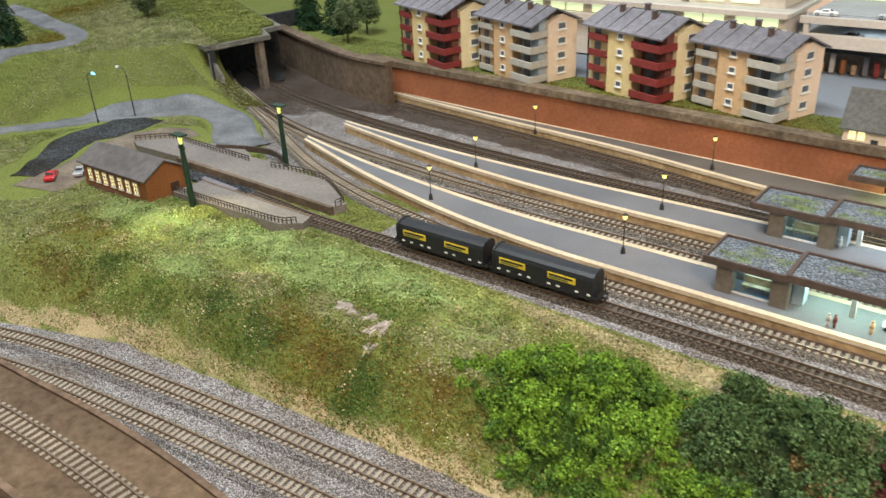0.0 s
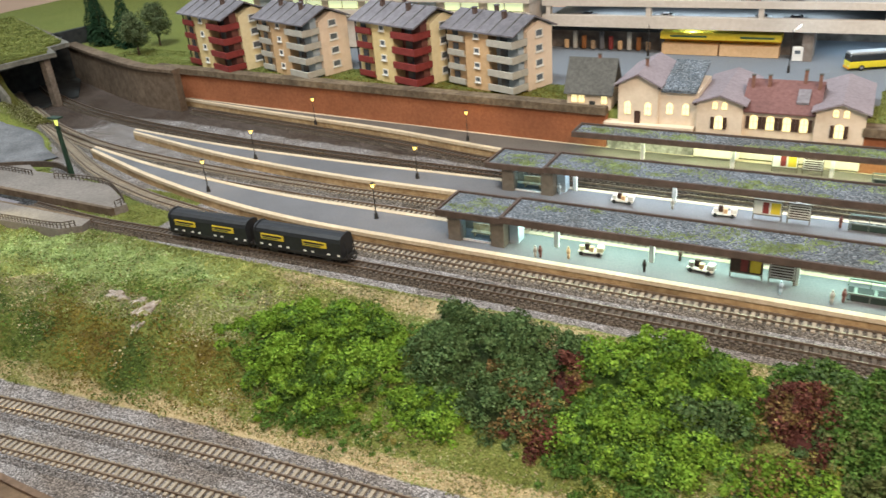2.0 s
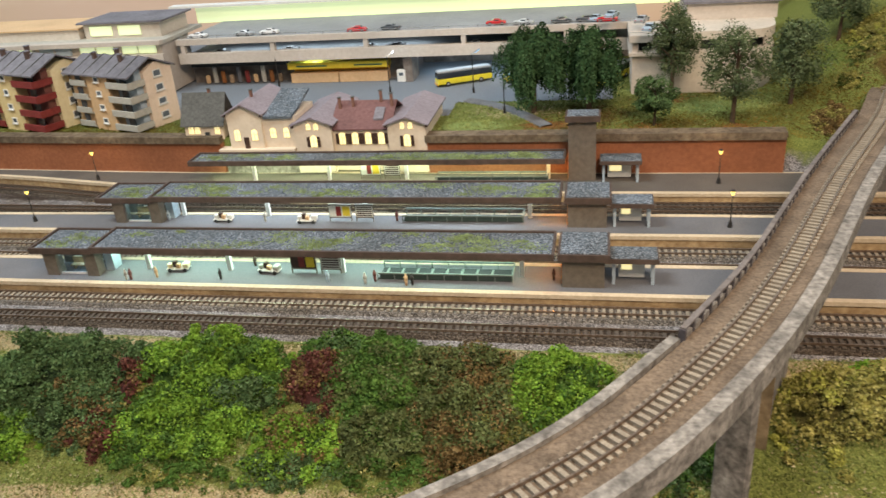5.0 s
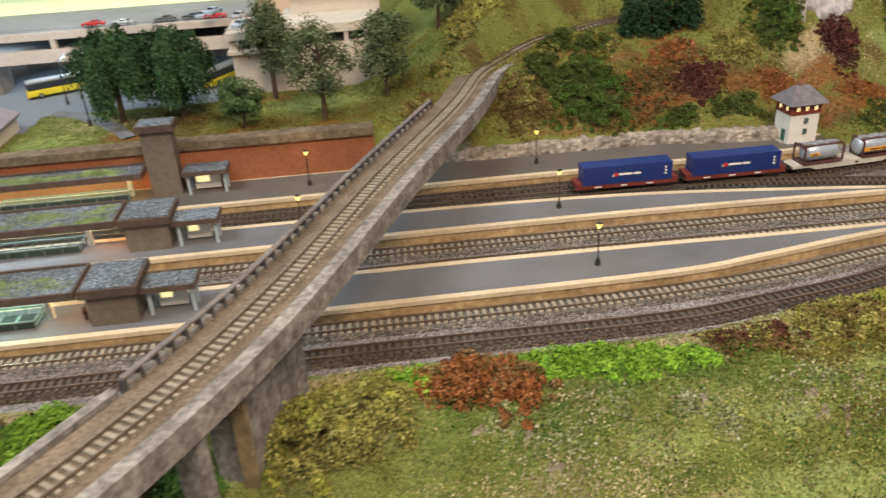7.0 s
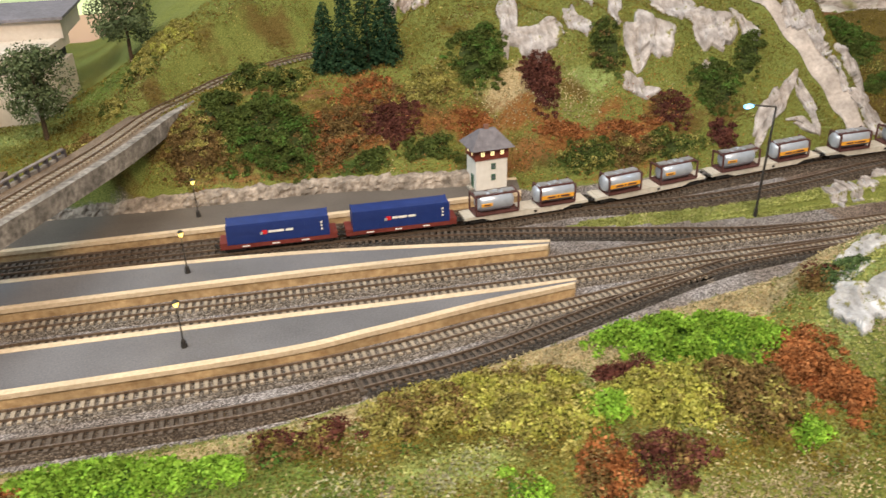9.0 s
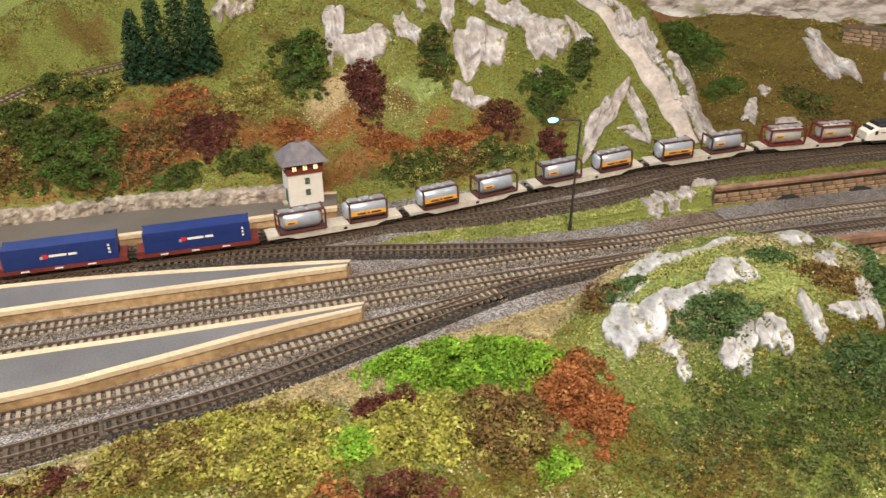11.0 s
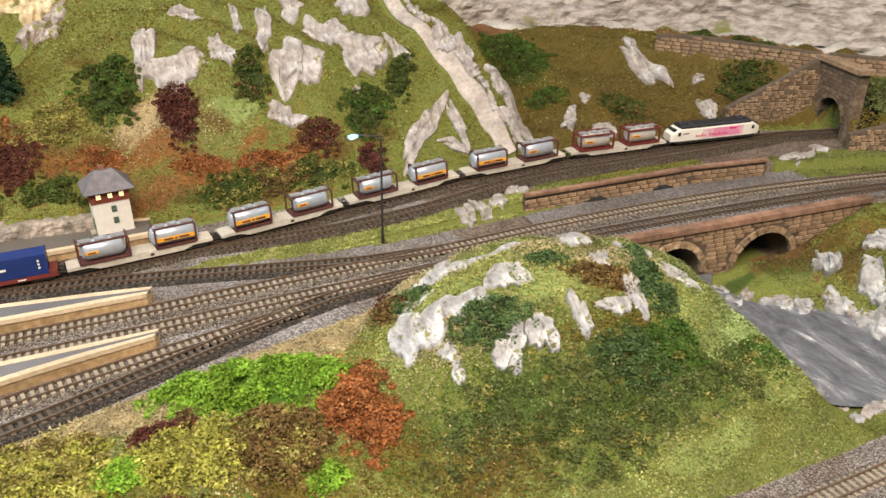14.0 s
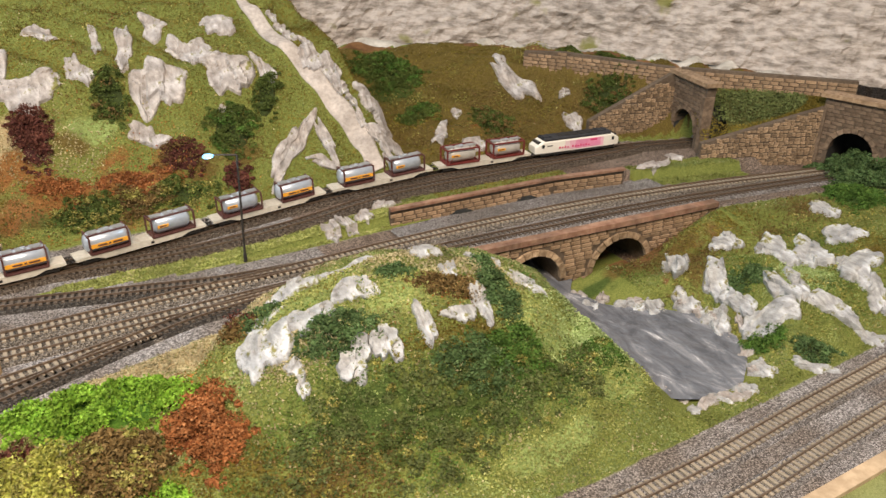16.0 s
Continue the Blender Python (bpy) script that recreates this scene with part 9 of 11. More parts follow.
# ---- cliff behind the upper road ----
def cliff():
    m, nt, bs = nodes_of("grey_cliff")
    tc = nt.nodes.new("ShaderNodeTexCoord")
    mp = nt.nodes.new("ShaderNodeMapping")
    mp.inputs["Scale"].default_value = (1.0, 1.0, 3.4)
    mp.inputs["Rotation"].default_value = (0.3, 0.5, 0.4)
    nt.links.new(tc.outputs["Object"], mp.inputs[0])
    n1 = add(nt, "ShaderNodeTexNoise", Scale=42.0, Detail=7.0, Roughness=0.66)
    nt.links.new(mp.outputs[0], n1.inputs["Vector"])
    n2 = noise_of(nt, 16, 3)
    col = ramp(nt, n1.outputs[0], [(0.34, (0.14, 0.118, 0.100)), (0.46, (0.28, 0.247, 0.222)), (0.60, (0.46, 0.418, 0.392))])
    moss = ramp(nt, n2, [(0.62, (0, 0, 0)), (0.70, (1, 1, 1))])
    nt.links.new(mix(nt, moss, col, (0.17, 0.17, 0.045)), bs.inputs["Base Color"])
    bs.inputs["Roughness"].default_value = 0.5
    bump_of(nt, bs, n1.outputs[0], 1.0, 0.0022)
    line, _ = course([(1.30, 1.075, 0), (1.437, 1.040, 0), (1.595, 0.992, 0), (1.722, 0.880, 0), (1.805, 0.745, 0), (1.885, 0.60, 0), (2.0, 0.42, 0)], 0.006)
    bm = bmesh.new()
    rows = []
    for p in line:
        row = []
        for k in range(46):
            v = k * 0.006
            d = Vector((p[0] * 14, v * 30, p[1] * 14))
            e = Vector((d.x + 0.6 * d.y, 1.7 * d.y - 0.5 * d.x, d.z))
            push = 0.018 * noise.noise(d * 0.8) + 0.010 * abs(noise.noise(e * 1.9)) + 0.006 * abs(noise.noise(e * 4.3)) + 0.0022 * noise.noise(d * 8)
            back = v * 0.62 + push
            row.append(bm.verts.new((p[0] + back * 0.55, p[1] + back * 0.85, 0.082 + v + 0.004 * noise.noise(d * 3.3))))
        rows.append(row)
    for a, b in zip(rows, rows[1:]):
        for k in range(45):
            bm.faces.new((a[k], b[k], b[k + 1], a[k + 1]))
    bmesh.ops.recalc_face_normals(bm, faces=bm.faces[:])
    return tagged(new("cliff", mesh_of(bm, "cliff", m, False)), "high pale grey rock cliff with moss patches", "cliff", kind="structure")


cliff()

# ---- car park and street behind the station ----
M["parkpale"] = paint("pale_ramp_concrete", (0.62, 0.55, 0.46), (0.72, 0.65, 0.56), 200, 0.75, 10, 0.1, 0.2)


# brown, with the dimness under the deck put into the tone
M["shopback"] = paint("dim_under_deck", (0.16, 0.13, 0.11), (0.30, 0.26, 0.23), 90, 0.7, 40, 0.25, 0.2)


def car_park():
    root = thing("car_park", "two-storey peach concrete car park with an open upper deck", "car park", kind="structure")
    x0, x1, y0 = -0.255, 0.385, 1.000
    part("lower_beam", boxes((x0, x1, y0, y0 + 0.010, 0.0855, 0.1000)), M["parkwall"], root, "peach concrete parapet beam")
    part("lower_floor", boxes((x0, x1, y0 + 0.010, y0 + 0.16, 0.0895, 0.0935)), M["parkfloor"], root)
    part("deck_beam", boxes((x0, x1, y0, y0 + 0.008, 0.1120, 0.1200)), M["parkwall"], root, "peach concrete parapet beam")
    part("upper_deck", boxes((x0, x1, y0 + 0.008, y0 + 0.16, 0.1120, 0.1165)), M["parkfloor"], root)
    # near-black sheet stands for shade deep in the open level
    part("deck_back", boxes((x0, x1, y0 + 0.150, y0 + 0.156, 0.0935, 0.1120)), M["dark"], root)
    part("rail", boxes((x0, x1, y0 + 0.002, y0 + 0.0028, 0.1235, 0.1242)), M["steel"], root, "thin steel guard rail")
    for k in range(33):
        x = x0 + 0.004 + k * 0.0195
        part("rail_post", boxes((x, x + 0.0007, y0 + 0.002, y0 + 0.0028, 0.1200, 0.1235)), M["steel"], root)
    for x in (-0.250, -0.115, 0.020, 0.155, 0.29, 0.378):
        part("column", boxes((x, x + 0.006, y0 + 0.001, y0 + 0.009, 0.1000, 0.1120)), M["parkwall"], root)
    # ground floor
    part("shop_wall", boxes((x0, 0.075, y0 + 0.035, y0 + 0.041, 0.049, 0.0895)), M["shopback"], root, "brown shop front under the deck, dimness put into its colour")
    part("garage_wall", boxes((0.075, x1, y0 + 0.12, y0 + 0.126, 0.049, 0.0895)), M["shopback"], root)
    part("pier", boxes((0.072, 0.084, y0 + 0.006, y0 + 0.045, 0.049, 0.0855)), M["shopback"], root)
    for x in (-0.19, -0.06, 0.24):
        tray = part("strip_light", boxes((x - 0.022, x + 0.022, y0 + 0.016, y0 + 0.020, 0.0872, 0.0888)), M["steel"], root, "strip light under the deck")
        part("diffuser", boxes((x - 0.021, x + 0.021, y0 + 0.0165, y0 + 0.0195, 0.0864, 0.0871)), M["lampcool"], tray, "cold white tube")
        lamp_point("deck_light", (x, y0 + 0.018, 0.0845), 0.028, (0.72, 0.88, 1.0), 0.003)
    # step in the eastern end
    e0, e1, f0 = 0.374, 0.430, 0.918
    part("east_wing", boxes((e0, e1, f0, y0, 0.050, 0.0960)), M["parkwall"], root, "peach concrete corner block")
    part("east_ledge", boxes((e0 - 0.004, e1, f0 - 0.004, y0, 0.0960, 0.1000)), M["parkwall"], root)
    part("east_beam", boxes((e0 - 0.004, e1, f0 - 0.004, y0, 0.1120, 0.1200)), M["parkwall"], root)
    for x, y in ((e0, f0), (e0 + 0.022, f0), (e1 - 0.006, f0), (e0, f0 + 0.04), (e0, f0 + 0.07)):
        part("column", boxes((x, x + 0.006, y, y + 0.006, 0.1000, 0.1120)), M["parkwall"], root)
    # near-black blocks, here and in the ramp, fill the slit as shade
    part("east_shade", boxes((e0 + 0.008, e1, f0 + 0.012, y0, 0.1000, 0.1120)), M["dark"], root)
    bow = [(e1, f0)] + [(0.500 + 0.038 * math.sin(a), f0 + 0.038 - 0.038 * math.cos(a)) for a in np.linspace(0, 1.4, 7)] + [(0.545, 1.01), (e1, 1.03)]
    inner = [(x - 0.006 * (x > 0.5), y + 0.010 * (y < 1.0)) for x, y in bow]
    part("ramp_wall", prism(bow, 0.050, 0.1000), M["parkpale"], root, "curved pale ramp wall")
    part("ramp_parapet", prism(bow, 0.1120, 0.1220), M["parkpale"], root, "curved pale ramp parapet")
    part("ramp_shade", prism(inner, 0.1000, 0.1120), M["dark"], root)
    for x, y in ((0.446, f0 + 0.001), (0.474, f0 + 0.001), (0.500, f0 + 0.002), (0.522, f0 + 0.011)):
        part("column", boxes((x, x + 0.005, y, y + 0.006, 0.1000, 0.1120)), M["parkwall"], root)
    part("guard_rail", boxes((e0 - 0.003, e1, f0 - 0.003, f0 - 0.0022, 0.1235, 0.1242)), M["steel"], root)
    part("stair_house", boxes((0.440, 0.545, 0.985, 1.09, 0.1220, 0.1420)), M["parkwall"], root, "flat-roofed stair house")
    part("stair_roof", boxes((0.436, 0.549, 0.980, 1.095, 0.1420, 0.1450)), M["slate"], root)
    return root


car_park()


def rear_block():
    root = thing("long_building", "long pale building with a row of glowing yellow windows", "building", kind="structure")
    y = 0.962
    part("wall", boxes((-0.86, -0.262, y + 0.010, y + 0.09, 0.052, 0.1215)), M["parkwall"], root)
    part("parapet", boxes((-0.865, -0.258, y, y + 0.010, 0.1215, 0.1275)), M["parkwall"], root, "pale roof beam")
    part("terrace", boxes((-0.865, -0.258, y + 0.010, y + 0.130, 0.1215, 0.1260)), M["greypanel"], root, "grey gravelled roof terrace")
    part("upper_wall", boxes((-0.865, -0.405, y + 0.040, y + 0.130, 0.1260, 0.1400)), M["parkpale"], root, "pale upper storey wall")
    part("roof_stripe", boxes((-0.868, -0.402, y + 0.037, y + 0.132, 0.1400, 0.1420)), M["sand"], root, "orange roof edge stripe")
    part("stair_house", boxes((-0.395, -0.275, y + 0.040, y + 0.120, 0.1260, 0.1470)), M["parkpale"], root)
    part("stair_roof", boxes((-0.402, -0.268, y + 0.034, y + 0.126, 0.1470, 0.1495)), M["slate"], root, "blue grey flat roof")
    part("ledge", boxes((-0.865, -0.258, y + 0.002, y + 0.010, 0.0990, 0.1085)), M["parkwall"], root)
    for x in (-0.385, -0.340):
        part("window", boxes((x, x + 0.034, y + 0.0385, y + 0.0402, 0.1300, 0.1430)), M["litback"], root, "glowing yellow-green window")
    for k in range(9):
        x = -0.845 + k * 0.0655
        w = part("window", boxes((x, x + 0.050, y + 0.007, y + 0.0105, 0.1100, 0.1208)), M["litback"] if k % 4 != 2 else M["bluerecess"], root, "glowing yellow-green window" if k % 4 != 2 else "blue grey window")
        part("mullion", boxes((x + 0.024, x + 0.0255, y + 0.006, y + 0.007, 0.1100, 0.1208)), M["parkwall"], w)
    return root


rear_block()
# no lamp itself: light falling on this wall is given as emission
bt = thing("boundary_wall", "strip wall behind the upper deck, lamplight on it put in as yellow-green glow", "wall", kind="structure")
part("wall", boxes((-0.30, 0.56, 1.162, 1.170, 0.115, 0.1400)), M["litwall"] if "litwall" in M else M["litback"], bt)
part("ledge", boxes((-0.34, 0.60, 1.150, 1.172, 0.1400, 0.1435)), M["white"], bt)
# low lit facade left of the deck and the painted board behind everything
def backdrop():
    m, nt, bs = nodes_of("painted_backdrop")
    tc = nt.nodes.new("ShaderNodeTexCoord")
    sp = nt.nodes.new("ShaderNodeSeparateXYZ")
    nt.links.new(tc.outputs["Object"], sp.inputs[0])
    n = noise_of(nt, 9, 3)
    a = nt.nodes.new("ShaderNodeMath")
    a.operation = "MULTIPLY_ADD"
    a.inputs[1].default_value, a.inputs[2].default_value = 0.06, -0.03
    nt.links.new(n, a.inputs[0])
    b = nt.nodes.new("ShaderNodeMath")
    b.operation = "ADD"
    nt.links.new(sp.outputs[2], b.inputs[0]), nt.links.new(a.outputs[0], b.inputs[1])
    nt.links.new(ramp(nt, b.outputs[0], [(0.13, (0.72, 0.52, 0.40)), (0.17, (0.80, 0.64, 0.50)), (0.20, (0.70, 0.74, 0.80)), (0.35, (0.55, 0.68, 0.85))]), bs.inputs["Base Color"])
    bs.inputs["Roughness"].default_value = 0.8
    bm = boxes((-2.4, 2.6, 1.335, 1.345, -0.1, 0.9))
    return tagged(new("backdrop", mesh_of(bm, "backdrop", m)), "painted peach and pale blue background board", "backdrop", kind="structure")


backdrop()
for k, (x, c) in enumerate(((-0.235, "carwhite"), (-0.165, "carsilver"), (-0.128, "carwhite"), (0.005, "carred"), (0.052, "cargrey"), (0.198, "carred"), (0.235, "carsilver"), (0.285, "cargrey"), (0.318, "cargrey"), (0.345, "carred"))):
    car(place(x, 1.030 + 0.004 * (k % 3), 0.1166, (4, -6, 8, 0, 175)[k % 5]), M[c], {"carwhite": "white", "carsilver": "silver", "carred": "red", "cargrey": "dark grey"}[c] + " car parked on the upper deck", "cars on the upper deck")
for k, (x, y, c) in enumerate(((0.350, 0.99, "carblue"), (0.385, 0.95, "carsilver"), (0.392, 0.90, "carblue"), (0.33, 1.04, "carblue"))):
    car(place(x, y, 0.1166 if k == 3 else 0.1291, 70), M[c], "pale blue car parked on the corner deck" if c == "carblue" else "silver car parked on the corner deck", "cars on the upper deck")
for x, c in ((-0.20, "cargrey"), (-0.095, "carwhite"), (0.02, "carsilver"), (0.06, "cargrey"), (0.17, "carsilver"), (0.23, "carwhite")):
    car(place(x, 1.022, 0.0936, 5), M[c], {"carwhite": "white", "carsilver": "silver", "cargrey": "dark grey"}[c] + " car inside the lower parking level", "cars on the lower level")
lamp_area("parking_light", (-0.05, 1.045, 0.1115), (-0.05, 1.045, 0), 0.3, 0.02, 0.10, (0.75, 0.9, 1.0))
lamp_area("garage_light", (0.20, 1.05, 0.088), (0.20, 1.05, 0), 0.2, 0.05, 0.10, (0.65, 0.85, 1.0))


def bus(at):
    root = thing("bus", "yellow coach with a black window band", "bus", "yellow buses", at=at)
    L, W, H = 0.076, 0.016, 0.0205
    part("body", boxes((-L / 2, L / 2, -W / 2, W / 2, 0.0025, 0.0105), bevel=0.0012), M["busyellow"], root)
    part("window_band", boxes((-L / 2 + 0.0004, L / 2 - 0.0004, -W / 2 + 0.0003, W / 2 - 0.0003, 0.0100, 0.0175), bevel=0.0008), M["carglass"], root, "black window band")
    part("roof", boxes((-L / 2 + 0.001, L / 2 - 0.001, -W / 2 + 0.001, W / 2 - 0.001, 0.0172, H), bevel=0.0010), M["carsilver"], root)
    for s in (-1, 1):
        for x in (-0.024, 0.022):
            bm = bmesh.new()
            tube(bm, (x, s * 0.006, 0.0032), (x, s * 0.0083, 0.0032), 0.0032, n=12)
            w = part("wheel", bm, M["dark"], root)
            bm = bmesh.new()
            tube(bm, (x, s * 0.0082, 0.0032), (x, s * 0.0086, 0.0032), 0.0016, n=10)
            part("hubcap", bm, M["steel"], w)
        part("headlight", boxes((-L / 2 - 0.0003, -L / 2 + 0.0005, s * 0.0055 - 0.001, s * 0.0055 + 0.001, 0.005, 0.0065)), M["white"], root)
    part("bumper", boxes((-L / 2 - 0.0006, -L / 2 + 0.001, -W / 2 + 0.001, W / 2 - 0.001, 0.0020, 0.0040)), M["orange"], root)
    return root


M["busyellow"] = paint("bus_yellow", (0.72, 0.60, 0.02), (0.80, 0.70, 0.05), 100, 0.3, 8, 0.04, 0, 0, 0.5)
bus(place(0.157, 0.992, 0.0505, 26))
bus(place(0.247, 1.006, 0.0505, 26))
bus(place(0.352, 0.985, 0.0505, 60))

st = thing("market_stall", "long market stall with yellow awning and orange brick counter", "market stall")
part("awning", boxes((-0.098, 0.048, 1.012, 1.030, 0.0705, 0.0790)), M["yellowsign"], st, "yellow-green awning")
part("counter", boxes((-0.096, -0.026, 1.014, 1.030, 0.0505, 0.0640), (-0.024, 0.046, 1.014, 1.030, 0.0505, 0.0640)), M["sand"], st, "orange brick counter")
part("back_panel", boxes((-0.096, 0.046, 1.030, 1.033, 0.0640, 0.0705)), M["orange"], st)
for x0, x1 in ((-0.085, -0.040), (0.000, 0.040)):
    part("lettering", boxes((x0, x1, 1.0112, 1.012, 0.0735, 0.0755)), M["greenpaint"], st, "green bar of lettering")
shop = thing("shop_front", "dim shop front with goods on display", "shop front", kind="structure")
for k in range(10):
    x = -0.232 + k * 0.0125
    c = ("sand", "greypanel", "shedbrick", "stonebrown", "asphalt", "maroon")[k * 7 % 6]
    part("display_item", boxes((x, x + 0.006, 1.022, 1.026, 0.051, 0.051 + 0.012 + 0.006 * ((k * 5) % 3)), bevel=0.001), M[c], shop)
part("lintel", boxes((-0.245, -0.100, 1.012, 1.034, 0.0780, 0.0855)), M["dark"], shop)
km = thing("ticket_machine", "white ticket machine cabinet on the street", "ticket machine", at=place(0.068, 1.008, 0.0505))
part("cabinet", boxes((-0.006, 0.006, -0.004, 0.004, 0, 0.0165), bevel=0.0006), M["white"], km)
part("screen", boxes((-0.003, 0.003, -0.0046, -0.004, 0.009, 0.013)), M["glass"], km)


def yard_lamp(x, y, h, turn):
    root = thing("street_lamp", "dark street lamp with a slanted bright head", "street lamp", "street lamps behind the station", at=place(x, y, 0.0505, turn))
    bm = bmesh.new()
    tube(bm, (0, 0, 0), (0, 0, 0.008), 0.0016, 0.0013, 8)
    tube(bm, (0, 0, 0.008), (0, 0, h), 0.0007, 0.0006, 6)
    part("pole", bm, M["iron"], root)
    bm = bmesh.new()
    tube(bm, (0, 0, h - 0.001), (0.010, 0, h + 0.006), 0.0008, 0.0012, 6)
    head = part("lamp_head", bm, M["steel"], root)
    bm = bmesh.new()
    tube(bm, (0.003, 0, h + 0.0006), (0.0095, 0, h + 0.0046), 0.0005, 0.0008, 6)
    part("diffuser", bm, M["lampcool"], head, "cold blue-white light strip")
    lamp_point("street_light", (x + 0.012 * math.cos(math.radians(turn)), y + 0.012 * math.sin(math.radians(turn)), 0.0505 + h + 0.001), 0.024, (0.62, 0.84, 1.0), 0.002)
    return root


for x, y, h, a in ((0.228, 0.847, 0.042, 20), (0.178, 0.940, 0.050, 0), (0.065, 0.950, 0.048, 40), (-0.110, 1.000, 0.040, 50)):
    yard_lamp(x, y, h, a)


# ---- hall round the layout ----
hall = thing("hall", "plain pale exhibition hall round the layout", "hall", kind="structure")
part("floor", boxes((-2.6, 3.3, -1.7, 2.1, -1.02, -1.0)), M["parkfloor"], hall)
part("wall", boxes((-2.6, 3.3, 2.08, 2.1, -1, 1.0)), M["white"], hall)
part("wall", boxes((-2.6, -2.58, -1.7, 2.08, -1, 1.0)), M["white"], hall)
part("wall", boxes((3.28, 3.3, -1.7, 2.08, -1, 1.0)), M["white"], hall)
part("wall", boxes((-2.58, 3.28, -1.7, -1.68, -1, 1.0)), M["white"], hall)
M["edgewood"] = paint("bare_plywood", (0.42, 0.31, 0.20), (0.58, 0.45, 0.31), 160, 0.7, 20, 0.15, 0.2)
M["shelfgrass"] = paint("shelf_flock", (0.20, 0.23, 0.075), (0.36, 0.38, 0.16), 700, 0.95, 25, 0.2, 0.8)
tb = thing("layout_table", "timber frame carrying the model landscape", "table", kind="structure")
part("frame", boxes((-1.6, 2.3, -0.02, 1.33, -0.14, -0.075)), M["fencewood"], tb)
part("edge_strip", boxes((1.15, 2.25, 0.184, 0.195, -0.075, -0.0405)), M["edgewood"], tb, "pale bare wooden edge strip")
part("side_shelf", boxes((1.15, 2.25, -0.018, 0.184, -0.075, -0.0440)), M["shelfgrass"], tb, "pale green flocked shelf")
for x in (-1.5, -0.25, 1.0, 2.2):
    for y in (0.05, 1.25):
        part("leg", boxes((x - 0.03, x + 0.03, y - 0.03, y + 0.03, -1.0, -0.14)), M["fencewood"], tb)
part("front_board", boxes((-1.6, 2.3, -0.032, -0.021, -0.16, -0.040)), M["capred"], tb)

# ---- plants ----
M["leaf_bright"] = leafy("leaves_bright_green", (0.10, 0.215, 0.02), (0.20, 0.385, 0.04), (0.33, 0.54, 0.085))
M["leaf_lush"] = leafy("leaves_lush_green", (0.082, 0.165, 0.018), (0.165, 0.300, 0.034), (0.28, 0.43, 0.07))
M["leaf_dark"] = leafy("leaves_dark_green", (0.036, 0.068, 0.022), (0.080, 0.138, 0.050), (0.17, 0.245, 0.11))
M["leaf_moss"] = leafy("leaves_mossy_green", (0.040, 0.062, 0.014), (0.075, 0.105, 0.026), (0.13, 0.165, 0.05))
M["leaf_mid"] = leafy("leaves_green", (0.035, 0.085, 0.014), (0.075, 0.15, 0.03), (0.15, 0.24, 0.06))
M["leaf_olive"] = leafy("leaves_olive", (0.13, 0.13, 0.028), (0.27, 0.25, 0.066), (0.48, 0.44, 0.17))
M["leaf_maroon"] = leafy("leaves_maroon", (0.055, 0.020, 0.017), (0.115, 0.042, 0.033), (0.195, 0.088, 0.06))
M["leaf_rust"] = leafy("leaves_rust", (0.16, 0.055, 0.019), (0.30, 0.115, 0.042), (0.45, 0.215, 0.095))
M["leaf_brown"] = leafy("leaves_brown", (0.07, 0.045, 0.016), (0.165, 0.11, 0.042), (0.30, 0.21, 0.095))
M["leaf_yellow"] = leafy("leaves_yellow_green", (0.20, 0.22, 0.04), (0.37, 0.38, 0.075), (0.56, 0.55, 0.17))
M["leaf_weed"] = leafy("leaves_soft_green", (0.062, 0.082, 0.026), (0.110, 0.138, 0.048), (0.19, 0.215, 0.090))
M["leaf_tree"] = leafy("leaves_tree_grey_green", (0.045, 0.068, 0.028), (0.100, 0.135, 0.062), (0.21, 0.25, 0.135))
M["crumb"] = leafy("pale_rock_crumbs", (0.22, 0.24, 0.13), (0.33, 0.34, 0.21), (0.47, 0.47, 0.34))
M["grass_pale"] = leafy("grass_pale_yellow", (0.17, 0.20, 0.05), (0.30, 0.33, 0.10), (0.46, 0.46, 0.19), 25)
M["needle"] = leafy("needles_dark", (0.010, 0.028, 0.012), (0.022, 0.055, 0.026), (0.05, 0.095, 0.05))
M["willow"] = leafy("willow_fronds", (0.018, 0.045, 0.016), (0.042, 0.088, 0.034), (0.085, 0.145, 0.064))
# filler under the leaves: leaf tones darkened to stand for inner shade
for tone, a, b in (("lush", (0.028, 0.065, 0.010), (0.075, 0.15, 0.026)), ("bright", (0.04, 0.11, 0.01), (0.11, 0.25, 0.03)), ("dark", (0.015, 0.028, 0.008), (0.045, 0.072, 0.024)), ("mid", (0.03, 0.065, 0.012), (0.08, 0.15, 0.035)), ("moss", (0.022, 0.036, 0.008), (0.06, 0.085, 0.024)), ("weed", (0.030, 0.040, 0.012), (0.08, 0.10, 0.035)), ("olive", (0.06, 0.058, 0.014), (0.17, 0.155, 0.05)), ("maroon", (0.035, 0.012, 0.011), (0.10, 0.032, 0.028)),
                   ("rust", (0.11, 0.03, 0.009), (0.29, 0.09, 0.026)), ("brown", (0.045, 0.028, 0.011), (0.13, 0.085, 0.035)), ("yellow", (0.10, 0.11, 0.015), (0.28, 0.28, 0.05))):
    M["core_" + tone] = paint("inner_shade_" + tone, a, b, 450, 0.95, 40, 0.2, 1.0)
M["bark"] = paint("brown_bark", (0.05, 0.032, 0.02), (0.13, 0.09, 0.055), 500, 0.9, 30, 0.2, 0.8)
M["grass"] = leafy("grass_green", (0.115, 0.14, 0.034), (0.182, 0.208, 0.058), (0.31, 0.315, 0.12), 25)
M["grass_hill"] = leafy("grass_hill_olive", (0.105, 0.084, 0.016), (0.155, 0.123, 0.025), (0.235, 0.185, 0.046), 22)
